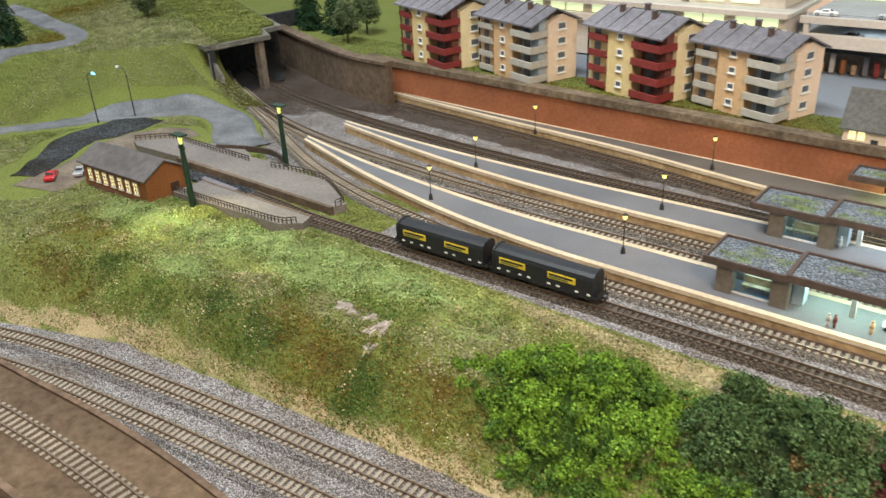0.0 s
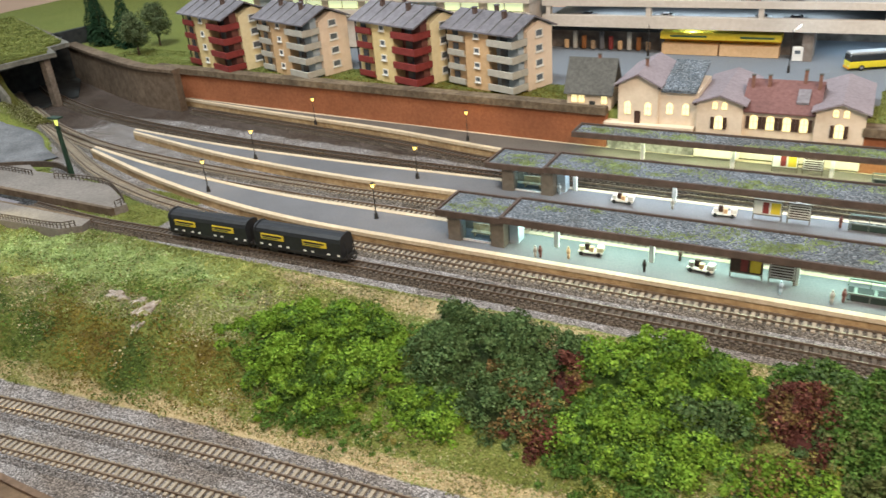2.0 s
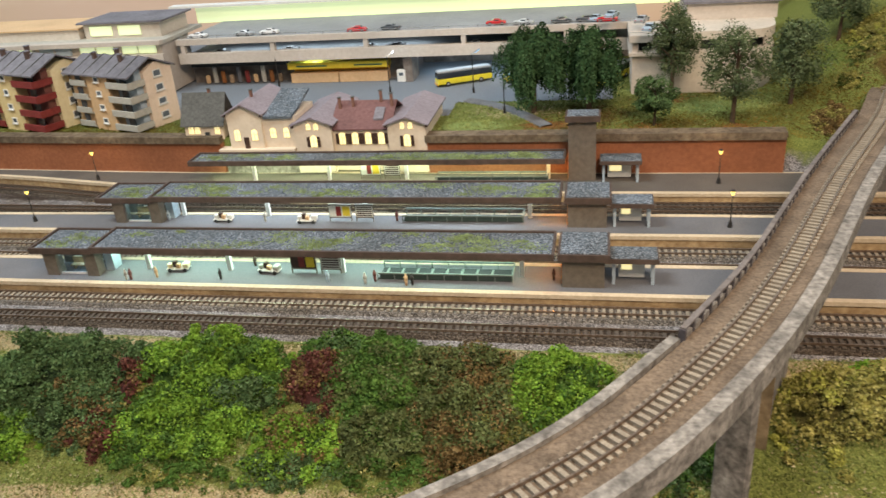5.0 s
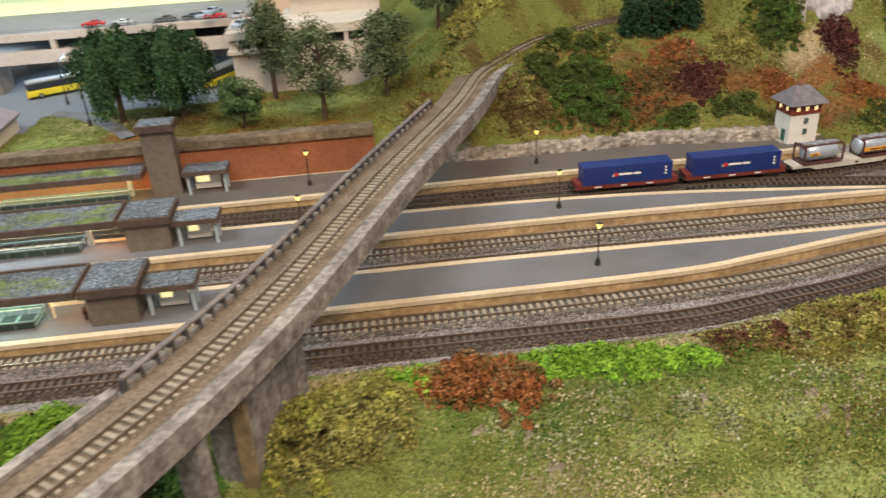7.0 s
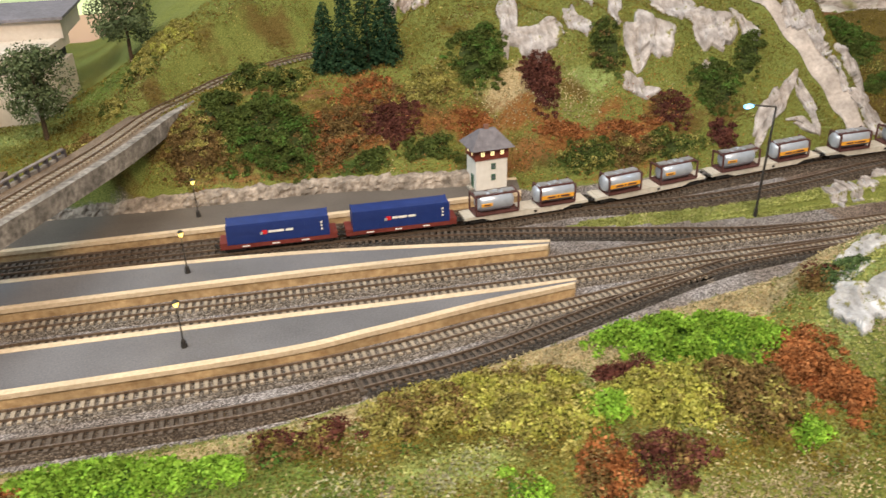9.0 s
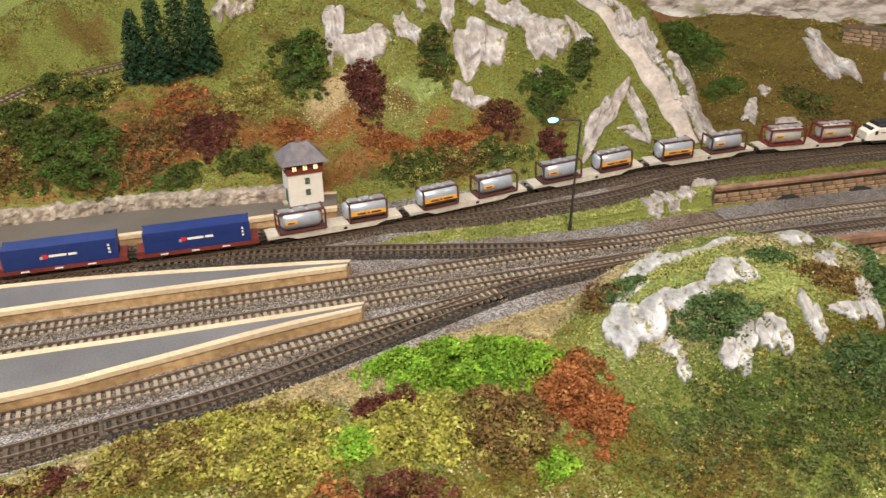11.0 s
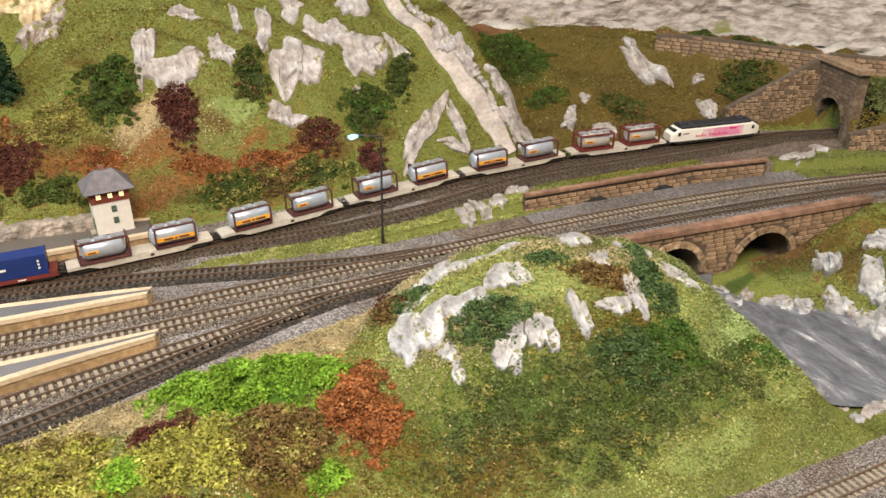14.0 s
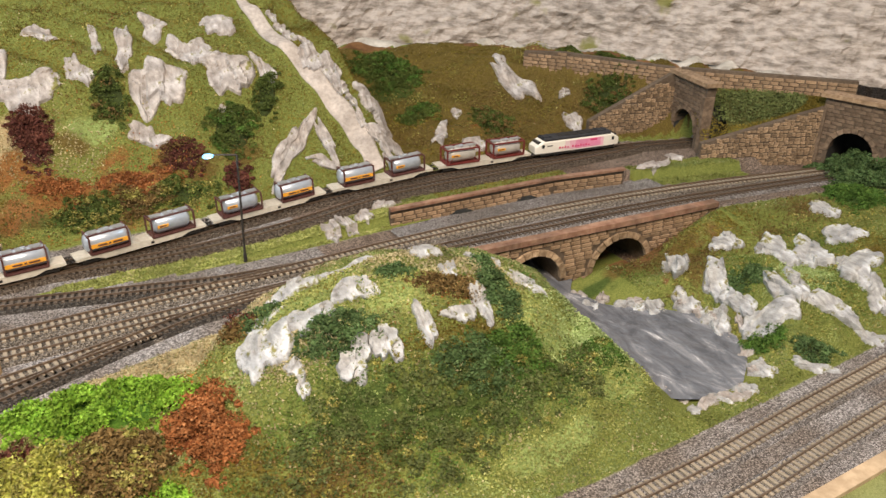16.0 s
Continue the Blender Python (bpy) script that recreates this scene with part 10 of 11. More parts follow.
M["grass_fresh"] = leafy("grass_fresh", (0.120, 0.167, 0.050), (0.190, 0.240, 0.080), (0.32, 0.365, 0.165), 25)
M["straw"] = leafy("straw_dry", (0.27, 0.23, 0.12), (0.42, 0.365, 0.21), (0.58, 0.52, 0.34), 25)
M["grass_moss"] = leafy("moss_dark_green", (0.045, 0.078, 0.018), (0.078, 0.122, 0.031), (0.13, 0.18, 0.055), 30)
M["grass_weed"] = leafy("weeds_green", (0.075, 0.125, 0.022), (0.115, 0.175, 0.036), (0.18, 0.24, 0.07), 30)
M["grass_lush"] = leafy("grass_lush_green", (0.20, 0.285, 0.095), (0.31, 0.405, 0.16), (0.46, 0.53, 0.27), 30)
M["grass_grey"] = leafy("grass_grey_green", (0.165, 0.172, 0.080), (0.255, 0.258, 0.130), (0.42, 0.41, 0.25), 30)
M["grass_brown"] = leafy("growth_withered_brown", (0.085, 0.055, 0.018), (0.145, 0.098, 0.034), (0.22, 0.155, 0.065), 30)
M["fallen"] = leafy("fallen_leaves", (0.15, 0.05, 0.015), (0.34, 0.13, 0.035), (0.52, 0.26, 0.10), 25)


def lie(x, y):
    """Heights for many places at once."""
    return land(np.asarray(x, float), np.asarray(y, float))


def leaves(name, mat, at, up, size, rng, parent=None, spread=0.7, slim=0.6, label="", corners=4):
    """One small lozenge for every place, turned at random about its outward direction."""
    n = len(at)
    up = up + rng.normal(0, spread, (n, 3))
    up /= np.linalg.norm(up, axis=1)[:, None] + 1e-9
    a = np.cross(up, rng.normal(0, 1, (n, 3)))
    a /= np.linalg.norm(a, axis=1)[:, None] + 1e-9
    b = np.cross(up, a)
    s = (size * rng.uniform(0.6, 1.35, n))[:, None]
    ends = [at - a * s * 0.5, at + b * s * 0.5 * slim, at + a * s * 0.5, at - b * s * 0.5 * slim]
    if corners == 3:
        ends = [at - b * s * 0.5 * slim, at + b * s * 0.5 * slim, at + a * s * 0.8]
    v = np.stack(ends, 1).reshape(-1, 3)
    me = bpy.data.meshes.new(name)
    me.vertices.add(corners * n)
    me.vertices.foreach_set("co", v.astype(np.float32).ravel())
    me.loops.add(corners * n)
    me.loops.foreach_set("vertex_index", np.arange(corners * n, dtype=np.int32))
    me.polygons.add(n)
    me.polygons.foreach_set("loop_start", np.arange(0, corners * n, corners, dtype=np.int32))
    me.update(calc_edges=True)
    me.materials.append(M[mat])
    ob = new(name, me)
    if parent is not None:
        ob.parent = parent
    if label:
        ob["label"] = label
    return ob


def sphere_points(n, rng):
    v = rng.normal(0, 1, (n, 3))
    return v / np.linalg.norm(v, axis=1)[:, None]


WORDS = {"lush": "lush green", "bright": "bright green", "dark": "dark green", "mid": "leafy green", "moss": "mossy green", "olive": "olive green", "maroon": "dark maroon", "rust": "rust orange", "brown": "brown autumn", "yellow": "yellow green", "weed": "soft grey green"}
SEED = [5]


def bush(x, y, rx, ry, h, colour, turn=0.0, leaf=0.0021, second="", where="on the grassy slope", clump=0.0080, thin=1.0):
    """A lumpy mound of leaf clumps over a filler core darkened for inner shade."""
    SEED[0] += 1
    rng = np.random.default_rng(SEED[0])
    root = thing("bush", WORDS[colour] + " bush of small crumbled leaves " + where, "bush", "bushes on the landscape")
    c, s = math.cos(math.radians(turn)), math.sin(math.radians(turn))
    z0 = float(lie([x], [y])[0])
    root.location = (x, y, z0)
    area = math.pi * rx * ry * 1.5
    n = max(12, int(thin * area / (clump * clump * 0.74)))
    ang = rng.uniform(0, math.tau, n)
    stray = rng.uniform(0, 1, n) ** 5
    rad = np.sqrt(rng.uniform(0, 1.05, n)) * (1 + 0.13 * np.sin(3 * ang + SEED[0]) + 0.10 * np.sin(5 * ang + 2 * SEED[0]) + 0.07 * np.sin(9 * ang + 3 * SEED[0])) * (1 + 0.20 * stray)
    u, v = rx * rad * np.cos(ang), ry * rad * np.sin(ang)
    px, py = u * c - v * s, u * s + v * c
    g = lie(x + px, y + py) - z0
    wx, wy = (x + px) * 210, (y + py) * 240
    billow = 0.5 + 0.28 * np.sin(wx + 2.2 * np.sin(wy * 0.7)) + 0.28 * np.sin(wy * 1.3 + 1.9 * np.sin(wx * 0.8 + 1))
    dome = h * np.sqrt(np.maximum(1 - np.minimum(rad, 1) ** 2, 0.02)) * (0.52 + 0.62 * billow) * rng.uniform(0.75, 1.08, n)
    cr = clump * rng.uniform(0.5, 1.2, n) * (1 - 0.45 * (rad > 0.95))
    per = int(105 * (clump / leaf / 3.5) ** 2)
    mid = np.stack([px, py, g + np.maximum(dome - cr * 0.6, -0.001)], 1)
    k = np.repeat(np.arange(n), per)
    d = sphere_points(len(k), rng)
    d[:, 2] = np.abs(d[:, 2]) * 1.0 - 0.25
    d /= np.linalg.norm(d, axis=1)[:, None]
    at = mid[k] + d * (cr[k] * rng.uniform(0.72, 1.08, len(k)))[:, None] * np.array([1, 1, 0.85])
    gz = lie(x + at[:, 0], y + at[:, 1]) - z0
    keep = at[:, 2] > gz - 0.001
    at, d, k = at[keep], d[keep], k[keep]
    if second and thin == 1:
        pick = rng.uniform(0, 1, n)[k] < 0.28
        leaves("foliage", "leaf_" + second, at[pick], d[pick], leaf, rng, root, slim=0.95, label=WORDS[second] + " leaves", corners=3)
        at, d = at[~pick], d[~pick]
    if thin < 1:
        pick = rng.uniform(0, 1, n)[k] < 0.12
        leaves("foliage", "leaf_olive", at[pick], d[pick], leaf, rng, root, slim=0.95, label="olive green leaves", corners=3)
        at, d = at[~pick], d[~pick]
    leaves("foliage", "leaf_" + colour, at, d, leaf, rng, root, slim=0.95, corners=3)
    if thin < 1:
        return root
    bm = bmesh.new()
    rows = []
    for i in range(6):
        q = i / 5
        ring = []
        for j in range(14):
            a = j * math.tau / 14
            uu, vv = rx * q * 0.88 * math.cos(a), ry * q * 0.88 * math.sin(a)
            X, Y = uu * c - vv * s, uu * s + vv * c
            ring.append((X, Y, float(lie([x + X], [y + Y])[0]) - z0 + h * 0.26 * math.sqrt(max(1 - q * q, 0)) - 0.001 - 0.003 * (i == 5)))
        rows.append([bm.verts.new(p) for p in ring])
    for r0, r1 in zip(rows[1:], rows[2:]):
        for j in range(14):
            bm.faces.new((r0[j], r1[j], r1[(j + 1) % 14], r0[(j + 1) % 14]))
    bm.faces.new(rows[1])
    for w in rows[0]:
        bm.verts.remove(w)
    part("inner_growth", bm, M["core_" + colour], root, "filler core, inner shade put into its darker leaf colour", True)
    return root


# the belt of bushes on the front slope
for row in ((-0.172, 0.345, 0.070, 0.044, 0.025, "lush", 14, "mid"), (-0.055, 0.377, 0.062, 0.034, 0.023, "dark", 14, ""), (-0.085, 0.392, 0.018, 0.015, 0.032, "dark", 0, ""), (0.000, 0.397, 0.012, 0.011, 0.027, "dark", 0, ""), (-0.080, 0.330, 0.034, 0.015, 0.013, "lush", 8, "mid"), (-0.030, 0.350, 0.040, 0.024, 0.016, "dark", 6, "brown"),
            (0.003, 0.376, 0.014, 0.014, 0.019, "maroon", -20, "brown"), (-0.006, 0.338, 0.022, 0.013, 0.011, "maroon", 0, "brown"), (0.062, 0.390, 0.062, 0.032, 0.026, "lush", 4, "mid"), (0.058, 0.345, 0.058, 0.024, 0.019, "lush", 4, "mid"), (0.094, 0.366, 0.028, 0.011, 0.021, "dark", 8, ""), (0.145, 0.382, 0.026, 0.024, 0.018, "maroon", 0, "brown"),
            (0.145, 0.342, 0.036, 0.018, 0.013, "lush", 4, "brown"), (0.188, 0.388, 0.034, 0.042, 0.021, "mid", 0, "weed"), (0.165, 0.418, 0.044, 0.013, 0.016, "mid", 0, "dark"), (0.200, 0.345, 0.034, 0.022, 0.017, "weed", 0, "mid"), (0.243, 0.394, 0.044, 0.028, 0.020, "weed", 0, "brown"), (0.252, 0.362, 0.042, 0.026, 0.015, "weed", 0, "brown"),
            (0.312, 0.388, 0.038, 0.030, 0.019, "lush", 4, "mid"), (0.262, 0.336, 0.040, 0.015, 0.011, "brown", 0, "weed"), (0.140, 0.326, 0.040, 0.012, 0.009, "dark", 5, "lush"), (0.385, 0.350, 0.030, 0.026, 0.012, "mid", 0, "dark"), (0.345, 0.352, 0.034, 0.022, 0.012, "brown", 0, "weed"), (0.298, 0.335, 0.034, 0.014, 0.009, "weed", 0, "brown")):
    bush(*row[:7], second=row[7])
# low growth that knits them together
for row in ((-0.110, 0.368, 0.026, 0.026, "mid"), (0.015, 0.352, 0.026, 0.024, "mid"), (0.112, 0.376, 0.022, 0.026, "mid"), (0.165, 0.366, 0.022, 0.028, "dark"), (0.222, 0.372, 0.024, 0.034, "mid"), (0.284, 0.374, 0.022, 0.032, "olive"), (0.205, 0.326, 0.050, 0.012, "mid"), (0.05, 0.318, 0.060, 0.010, "mid"), (-0.15, 0.303, 0.060, 0.010, "mid"), (0.35, 0.328, 0.046, 0.012, "olive")):
    bush(*row[:4], 0.008, row[4], thin=0.5, clump=0.0056, leaf=0.0018)
# past the bridge
for row in ((0.482, 0.362, 0.040, 0.034, 0.020, "olive", 0, "yellow"), (0.520, 0.398, 0.026, 0.022, 0.014, "bright", 0, "olive"), (0.566, 0.384, 0.046, 0.026, 0.018, "rust", -6, "brown"), (0.640, 0.398, 0.056, 0.022, 0.012, "bright", -8, "lush"), (0.690, 0.390, 0.026, 0.016, 0.008, "bright", 0, ""), (0.744, 0.412, 0.030, 0.016, 0.009, "maroon", -10, "olive"),
            (0.742, 0.402, 0.026, 0.016, 0.007, "brown", 0, "mid"), (0.812, 0.420, 0.034, 0.028, 0.012, "olive", 0, "brown"), (0.850, 0.428, 0.028, 0.018, 0.010, "yellow", -10, "olive"), (0.880, 0.402, 0.040, 0.036, 0.013, "olive", 0, "yellow"), (0.914, 0.390, 0.020, 0.016, 0.009, "bright", 0, ""), (0.935, 0.348, 0.024, 0.014, 0.009, "maroon", 0, "brown"), (0.898, 0.344, 0.014, 0.022, 0.008, "rust", 0, "brown"),
            (0.850, 0.342, 0.014, 0.010, 0.005, "bright", 0, ""), (1.004, 0.449, 0.066, 0.026, 0.018, "bright", -14, "lush"), (0.944, 0.424, 0.018, 0.013, 0.009, "maroon", 0, ""), (0.958, 0.394, 0.034, 0.030, 0.014, "yellow", -20, "olive"), (1.004, 0.385, 0.030, 0.034, 0.013, "brown", -10, "olive"), (1.058, 0.395, 0.023, 0.044, 0.014, "rust", -8, ""), (1.022, 0.348, 0.012, 0.008, 0.006, "bright", 0, ""),
            (0.870, 0.440, 0.034, 0.014, 0.008, "olive", -8, "brown"), (1.102, 0.462, 0.012, 0.010, 0.006, "brown", 0, "maroon")):
    bush(*row[:7], second=row[7])
# the knoll and the river banks
for row in ((1.151, 0.396, 0.030, 0.015, 0.009, "dark", -16), (1.211, 0.430, 0.014, 0.016, 0.008, "dark", -10), (1.276, 0.400, 0.012, 0.034, 0.008, "dark", -8), (1.118, 0.456, 0.016, 0.010, 0.006, "dark", 0), (1.228, 0.352, 0.030, 0.014, 0.008, "dark", -8), (1.262, 0.356, 0.024, 0.012, 0.007, "mid", 0), (1.238, 0.404, 0.028, 0.010, 0.006, "brown", -12),
            (1.508, 0.331, 0.018, 0.013, 0.009, "mid", -30), (1.533, 0.299, 0.024, 0.010, 0.008, "dark", -20), (1.560, 0.392, 0.022, 0.012, 0.007, "dark", -20), (1.835, 0.466, 0.040, 0.050, 0.030, "dark", 0), (1.77, 0.432, 0.03, 0.03, 0.012, "mid", 0)):
    bush(*row, where="beside the rocks", leaf=0.0018, clump=0.0056)
# low weeds on the near side of the knoll
for row in ((1.150, 0.352, 0.055, 0.022, "weed"), (1.225, 0.335, 0.062, 0.022, "weed"), (1.190, 0.318, 0.050, 0.014, "weed"), (1.300, 0.335, 0.026, 0.022, "weed"), (1.270, 0.350, 0.030, 0.016, "mid"), (1.330, 0.345, 0.022, 0.024, "mid"), (1.105, 0.335, 0.036, 0.016, "weed"), (1.160, 0.330, 0.030, 0.010, "moss"), (1.225, 0.345, 0.020, 0.010, "moss")):
    bush(*row[:4], 0.0045, row[4], thin=0.36, clump=0.0052, leaf=0.0017, where="beside the rocks")
# the hillside behind the yard
for row in ((0.678, 0.795, 0.030, 0.030, 0.018, "brown", 0, "olive"), (0.706, 0.818, 0.026, 0.022, 0.022, "moss", 0, ""), (0.750, 0.796, 0.046, 0.034, 0.022, "moss", -10, "mid"), (0.738, 0.858, 0.030, 0.020, 0.026, "moss", 0, "olive"), (0.766, 0.852, 0.030, 0.018, 0.022, "moss", 0, "olive"), (0.808, 0.790, 0.036, 0.024, 0.010, "brown", 0, "rust"), (0.840, 0.766, 0.018, 0.010, 0.012, "moss", 0, ""),
            (0.868, 0.786, 0.014, 0.012, 0.010, "maroon", 0, ""), (0.896, 0.768, 0.026, 0.012, 0.012, "moss", -8, ""), (0.866, 0.800, 0.030, 0.016, 0.012, "maroon", 0, "brown"), (0.908, 0.818, 0.034, 0.016, 0.010, "olive", 0, ""), (0.964, 0.832, 0.028, 0.026, 0.024, "moss", 0, "mid"), (1.020, 0.800, 0.018, 0.026, 0.022, "maroon", 0, ""), (1.050, 0.742, 0.034, 0.012, 0.012, "moss", -4, "olive"),
            (1.098, 0.742, 0.030, 0.012, 0.012, "brown", 0, "olive"), (1.140, 0.742, 0.034, 0.012, 0.012, "moss", 0, "olive"), (1.098, 0.822, 0.016, 0.022, 0.022, "moss", 0, "brown"), (1.148, 0.768, 0.024, 0.012, 0.012, "maroon", 0, "brown"), (1.196, 0.742, 0.014, 0.014, 0.014, "maroon", 0, ""), (1.206, 0.782, 0.026, 0.022, 0.016, "moss", 20, "mid"), (1.252, 0.802, 0.024, 0.012, 0.016, "moss", 50, ""),
            (1.105, 0.757, 0.040, 0.009, 0.006, "rust", 0, ""), (0.848, 0.824, 0.036, 0.010, 0.006, "rust", 0, "brown"), (0.940, 0.782, 0.024, 0.010, 0.006, "rust", 0, ""), (1.030, 0.762, 0.026, 0.008, 0.005, "rust", 0, ""), (0.628, 0.900, 0.020, 0.020, 0.016, "olive", 0, "moss"), (0.650, 0.940, 0.032, 0.026, 0.018, "olive", 0, "yellow"), (0.600, 0.860, 0.014, 0.012, 0.012, "olive", 0, "moss"), (0.575, 0.795, 0.022, 0.030, 0.012, "brown", 0, "olive"),
            (1.468, 0.940, 0.056, 0.038, 0.014, "moss", -50, "mid"), (1.463, 0.838, 0.030, 0.018, 0.010, "moss", 0, "mid"), (1.538, 0.782, 0.024, 0.036, 0.014, "moss", -10, "brown"), (1.683, 0.738, 0.032, 0.020, 0.016, "moss", -35, "brown"), (1.727, 0.775, 0.026, 0.020, 0.012, "moss", -40, ""), (1.70, 0.835, 0.02, 0.012, 0.010, "moss", -55, "")):
    bush(row[0], row[1], row[2], row[3], row[4] * 0.72, *row[5:7], second=row[7], where="on the autumn hillside", leaf=0.0019, clump=0.0056)



# ---- trees ----
def trunk_of(root, h, r, limbs, rng):
    bm = bmesh.new()
    tube(bm, (0, 0, -0.003), (0.001, 0, h * 0.45), r, r * 0.7, 7)
    tube(bm, (0.001, 0, h * 0.44), (0.0, 0.001, h * 0.85), r * 0.7, r * 0.25, 6)
    part("trunk", bm, M["bark"], root, "bare brown trunk")
    for i in range(limbs):
        a, z = i * 2.4 + rng.uniform(0, 1), h * (0.35 + 0.4 * i / limbs)
        d = Vector((math.cos(a), math.sin(a), 0.8)) * h * 0.22
        b = bmesh.new()
        tube(b, (0, 0, z), Vector((0, 0, z)) + d, r * 0.45, r * 0.15, 5)
        part("limb", b, M["bark"], root)


def broad_tree(x, y, h, w, mat, label, z=None, clumps=40, leaf=0.0028):
    """A trunk with limbs and an uneven crown of leaf clumps with gaps."""
    SEED[0] += 1
    rng = np.random.default_rng(SEED[0])
    root = thing("tree", label, "tree", "trees on the landscape")
    root.location = (x, y, float(lie([x], [y])[0]) if z is None else z)
    trunk_of(root, h, h * 0.028, 5, rng)
    t = rng.uniform(0, 1, clumps)
    rad = w / 2 * np.sqrt(np.sin(np.pi * np.clip(0.12 + 0.83 * t, 0, 1))) * rng.uniform(0.25, 0.95, clumps)
    a = rng.uniform(0, math.tau, clumps)
    mid = np.stack([rad * np.cos(a), rad * np.sin(a), h * (0.32 + 0.60 * t)], 1)
    cr = w * rng.uniform(0.13, 0.21, clumps)
    k = np.repeat(np.arange(clumps), 170)
    d = sphere_points(len(k), rng)
    at = mid[k] + d * (cr[k] * rng.uniform(0.55, 1.1, len(k)))[:, None]
    leaves("crown", mat, at, d + np.array([0, 0, 0.4]), leaf, rng, root)
    return root


def willow(x, y, h, w, label):
    """A weeping tree: fronds fall from a rounded top nearly to the ground."""
    SEED[0] += 1
    rng = np.random.default_rng(SEED[0])
    root = thing("willow_tree", label, "tree", "trees on the landscape")
    root.location = (x, y, float(lie([x], [y])[0]))
    trunk_of(root, h * 0.9, h * 0.035, 6, rng)
    n = 1000
    lob = rng.integers(0, 12, n)
    la = np.arange(12) * 2.4 + rng.uniform(0, 0.5, 12)
    lr = w / 2 * np.sqrt(np.linspace(0.02, 0.66, 12))
    lz = h * (1.0 - 0.26 * np.linspace(0, 1, 12) + rng.uniform(-0.07, 0.07, 12))
    foot = h * rng.uniform(0.10, 0.42, 12)
    pts, ups = [], []
    for i in range(n):
        q = lob[i]
        a, r = rng.uniform(0, math.tau), w * 0.125 * math.sqrt(rng.uniform(0, 1))
        cx, cy = lr[q] * math.cos(la[q]) + r * math.cos(a), lr[q] * math.sin(la[q]) + r * math.sin(a)
        top = lz[q] - (r / (w * 0.125)) ** 2 * h * 0.17
        low = min(foot[q] + h * rng.uniform(0.0, 0.22), top - h * 0.12)
        m = max(4, int((top - low) / 0.0020))
        s = np.linspace(0, 1, m)
        pts.append(np.stack([cx * (1 + 0.12 * s) + rng.normal(0, 0.0010, m), cy * (1 + 0.12 * s) + rng.normal(0, 0.0010, m), top - (top - low) * s], 1))
        o = np.array([cx, cy, 0.0]) / (math.hypot(cx, cy) + 1e-6)
        ups.append(np.repeat((o + np.array([0, 0, 0.5]))[None], m, 0))
    leaves("crown", "willow", np.vstack(pts), np.vstack(ups), 0.0031, rng, root, 0.6, 0.6, "hanging dark green fronds")
    return root


def conifer(x, y, h, w, label, z=None):
    """Tiers of drooping needle boughs round a straight stem."""
    SEED[0] += 1
    rng = np.random.default_rng(SEED[0])
    root = thing("conifer_tree", label, "tree", "trees on the landscape")
    root.location = (x, y, float(lie([x], [y])[0]) if z is None else z)
    bm = bmesh.new()
    tube(bm, (0, 0, -0.003), (0, 0, h * 0.95), h * 0.02, h * 0.004, 6)
    part("trunk", bm, M["bark"], root)
    pts, ups = [], []
    n = 190
    for i in range(n):
        t = (i / n) ** 1.15
        z, r = h * (0.05 + 0.95 * t), w / 2 * (1 - t) ** 0.58 * rng.uniform(0.75, 1.1) * min(1.0, 0.7 + 3 * t) + 0.001
        a = i * 2.39996 + rng.uniform(-0.3, 0.3)
        m = max(6, int(r / 0.00042))
        s = np.sqrt(np.linspace(0.03, 1, m))
        side = rng.normal(0, 1, m) * 0.0022 * (1.1 - s * 0.5)
        pts.append(np.stack([r * s * math.cos(a) - side * math.sin(a), r * s * math.sin(a) + side * math.cos(a), z - r * 0.35 * s ** 1.6 + rng.normal(0, 0.0008, m)], 1))
        ups.append(np.repeat(np.array([[math.cos(a) * 0.5, math.sin(a) * 0.5, 0.8]]), m, 0))
    leaves("crown", "needle", np.vstack(pts), np.vstack(ups), 0.0030, rng, root, 0.5, 0.45)
    return root


willow(0.262, 0.848, 0.104, 0.088, "dark green weeping willow with fronds hanging low")
willow(0.325, 0.846, 0.102, 0.084, "dark green weeping willow with fronds hanging low")
broad_tree(0.394, 0.791, 0.054, 0.042, "leaf_dark", "small dense green tree of conical shape", clumps=34)
broad_tree(0.418, 0.890, 0.112, 0.060, "leaf_tree", "tall slender green tree with a bare trunk")
broad_tree(0.474, 0.797, 0.102, 0.066, "leaf_tree", "grey green tree with an open uneven crown")
broad_tree(0.540, 0.845, 0.092, 0.066, "leaf_tree", "grey green tree with an open uneven crown", clumps=50)
broad_tree(0.612, 0.965, 0.085, 0.066, "leaf_tree", "dark green tree standing on the slope above the bridge", clumps=50)
for x, y, h, w in ((0.812, 0.858, 0.068, 0.034), (0.832, 0.852, 0.092, 0.036), (0.854, 0.858, 0.106, 0.038), (0.872, 0.850, 0.080, 0.036)):
    conifer(x, y, h, w, "dark green conifer in a tight group on the hillside")
conifer(-1.245, 0.508, 0.075, 0.050, "dark green conifer beside the hill lane")
broad_tree(-1.156, 0.690, 0.050, 0.040, "leaf_tree", "dark green tree on top of the western hill")
conifer(-1.015, 0.905, 0.085, 0.050, "dark green conifer behind the brown wall")
conifer(-1.055, 0.930, 0.090, 0.050, "dark green conifer behind the brown wall")
conifer(-0.955, 0.905, 0.080, 0.055, "dark green conifer behind the brown wall")
broad_tree(-0.885, 0.860, 0.070, 0.050, "leaf_tree", "green tree with an open crown near the apartment blocks", clumps=30)
broad_tree(-0.905, 0.925, 0.070, 0.050, "leaf_tree", "dark green tree near the apartment blocks")


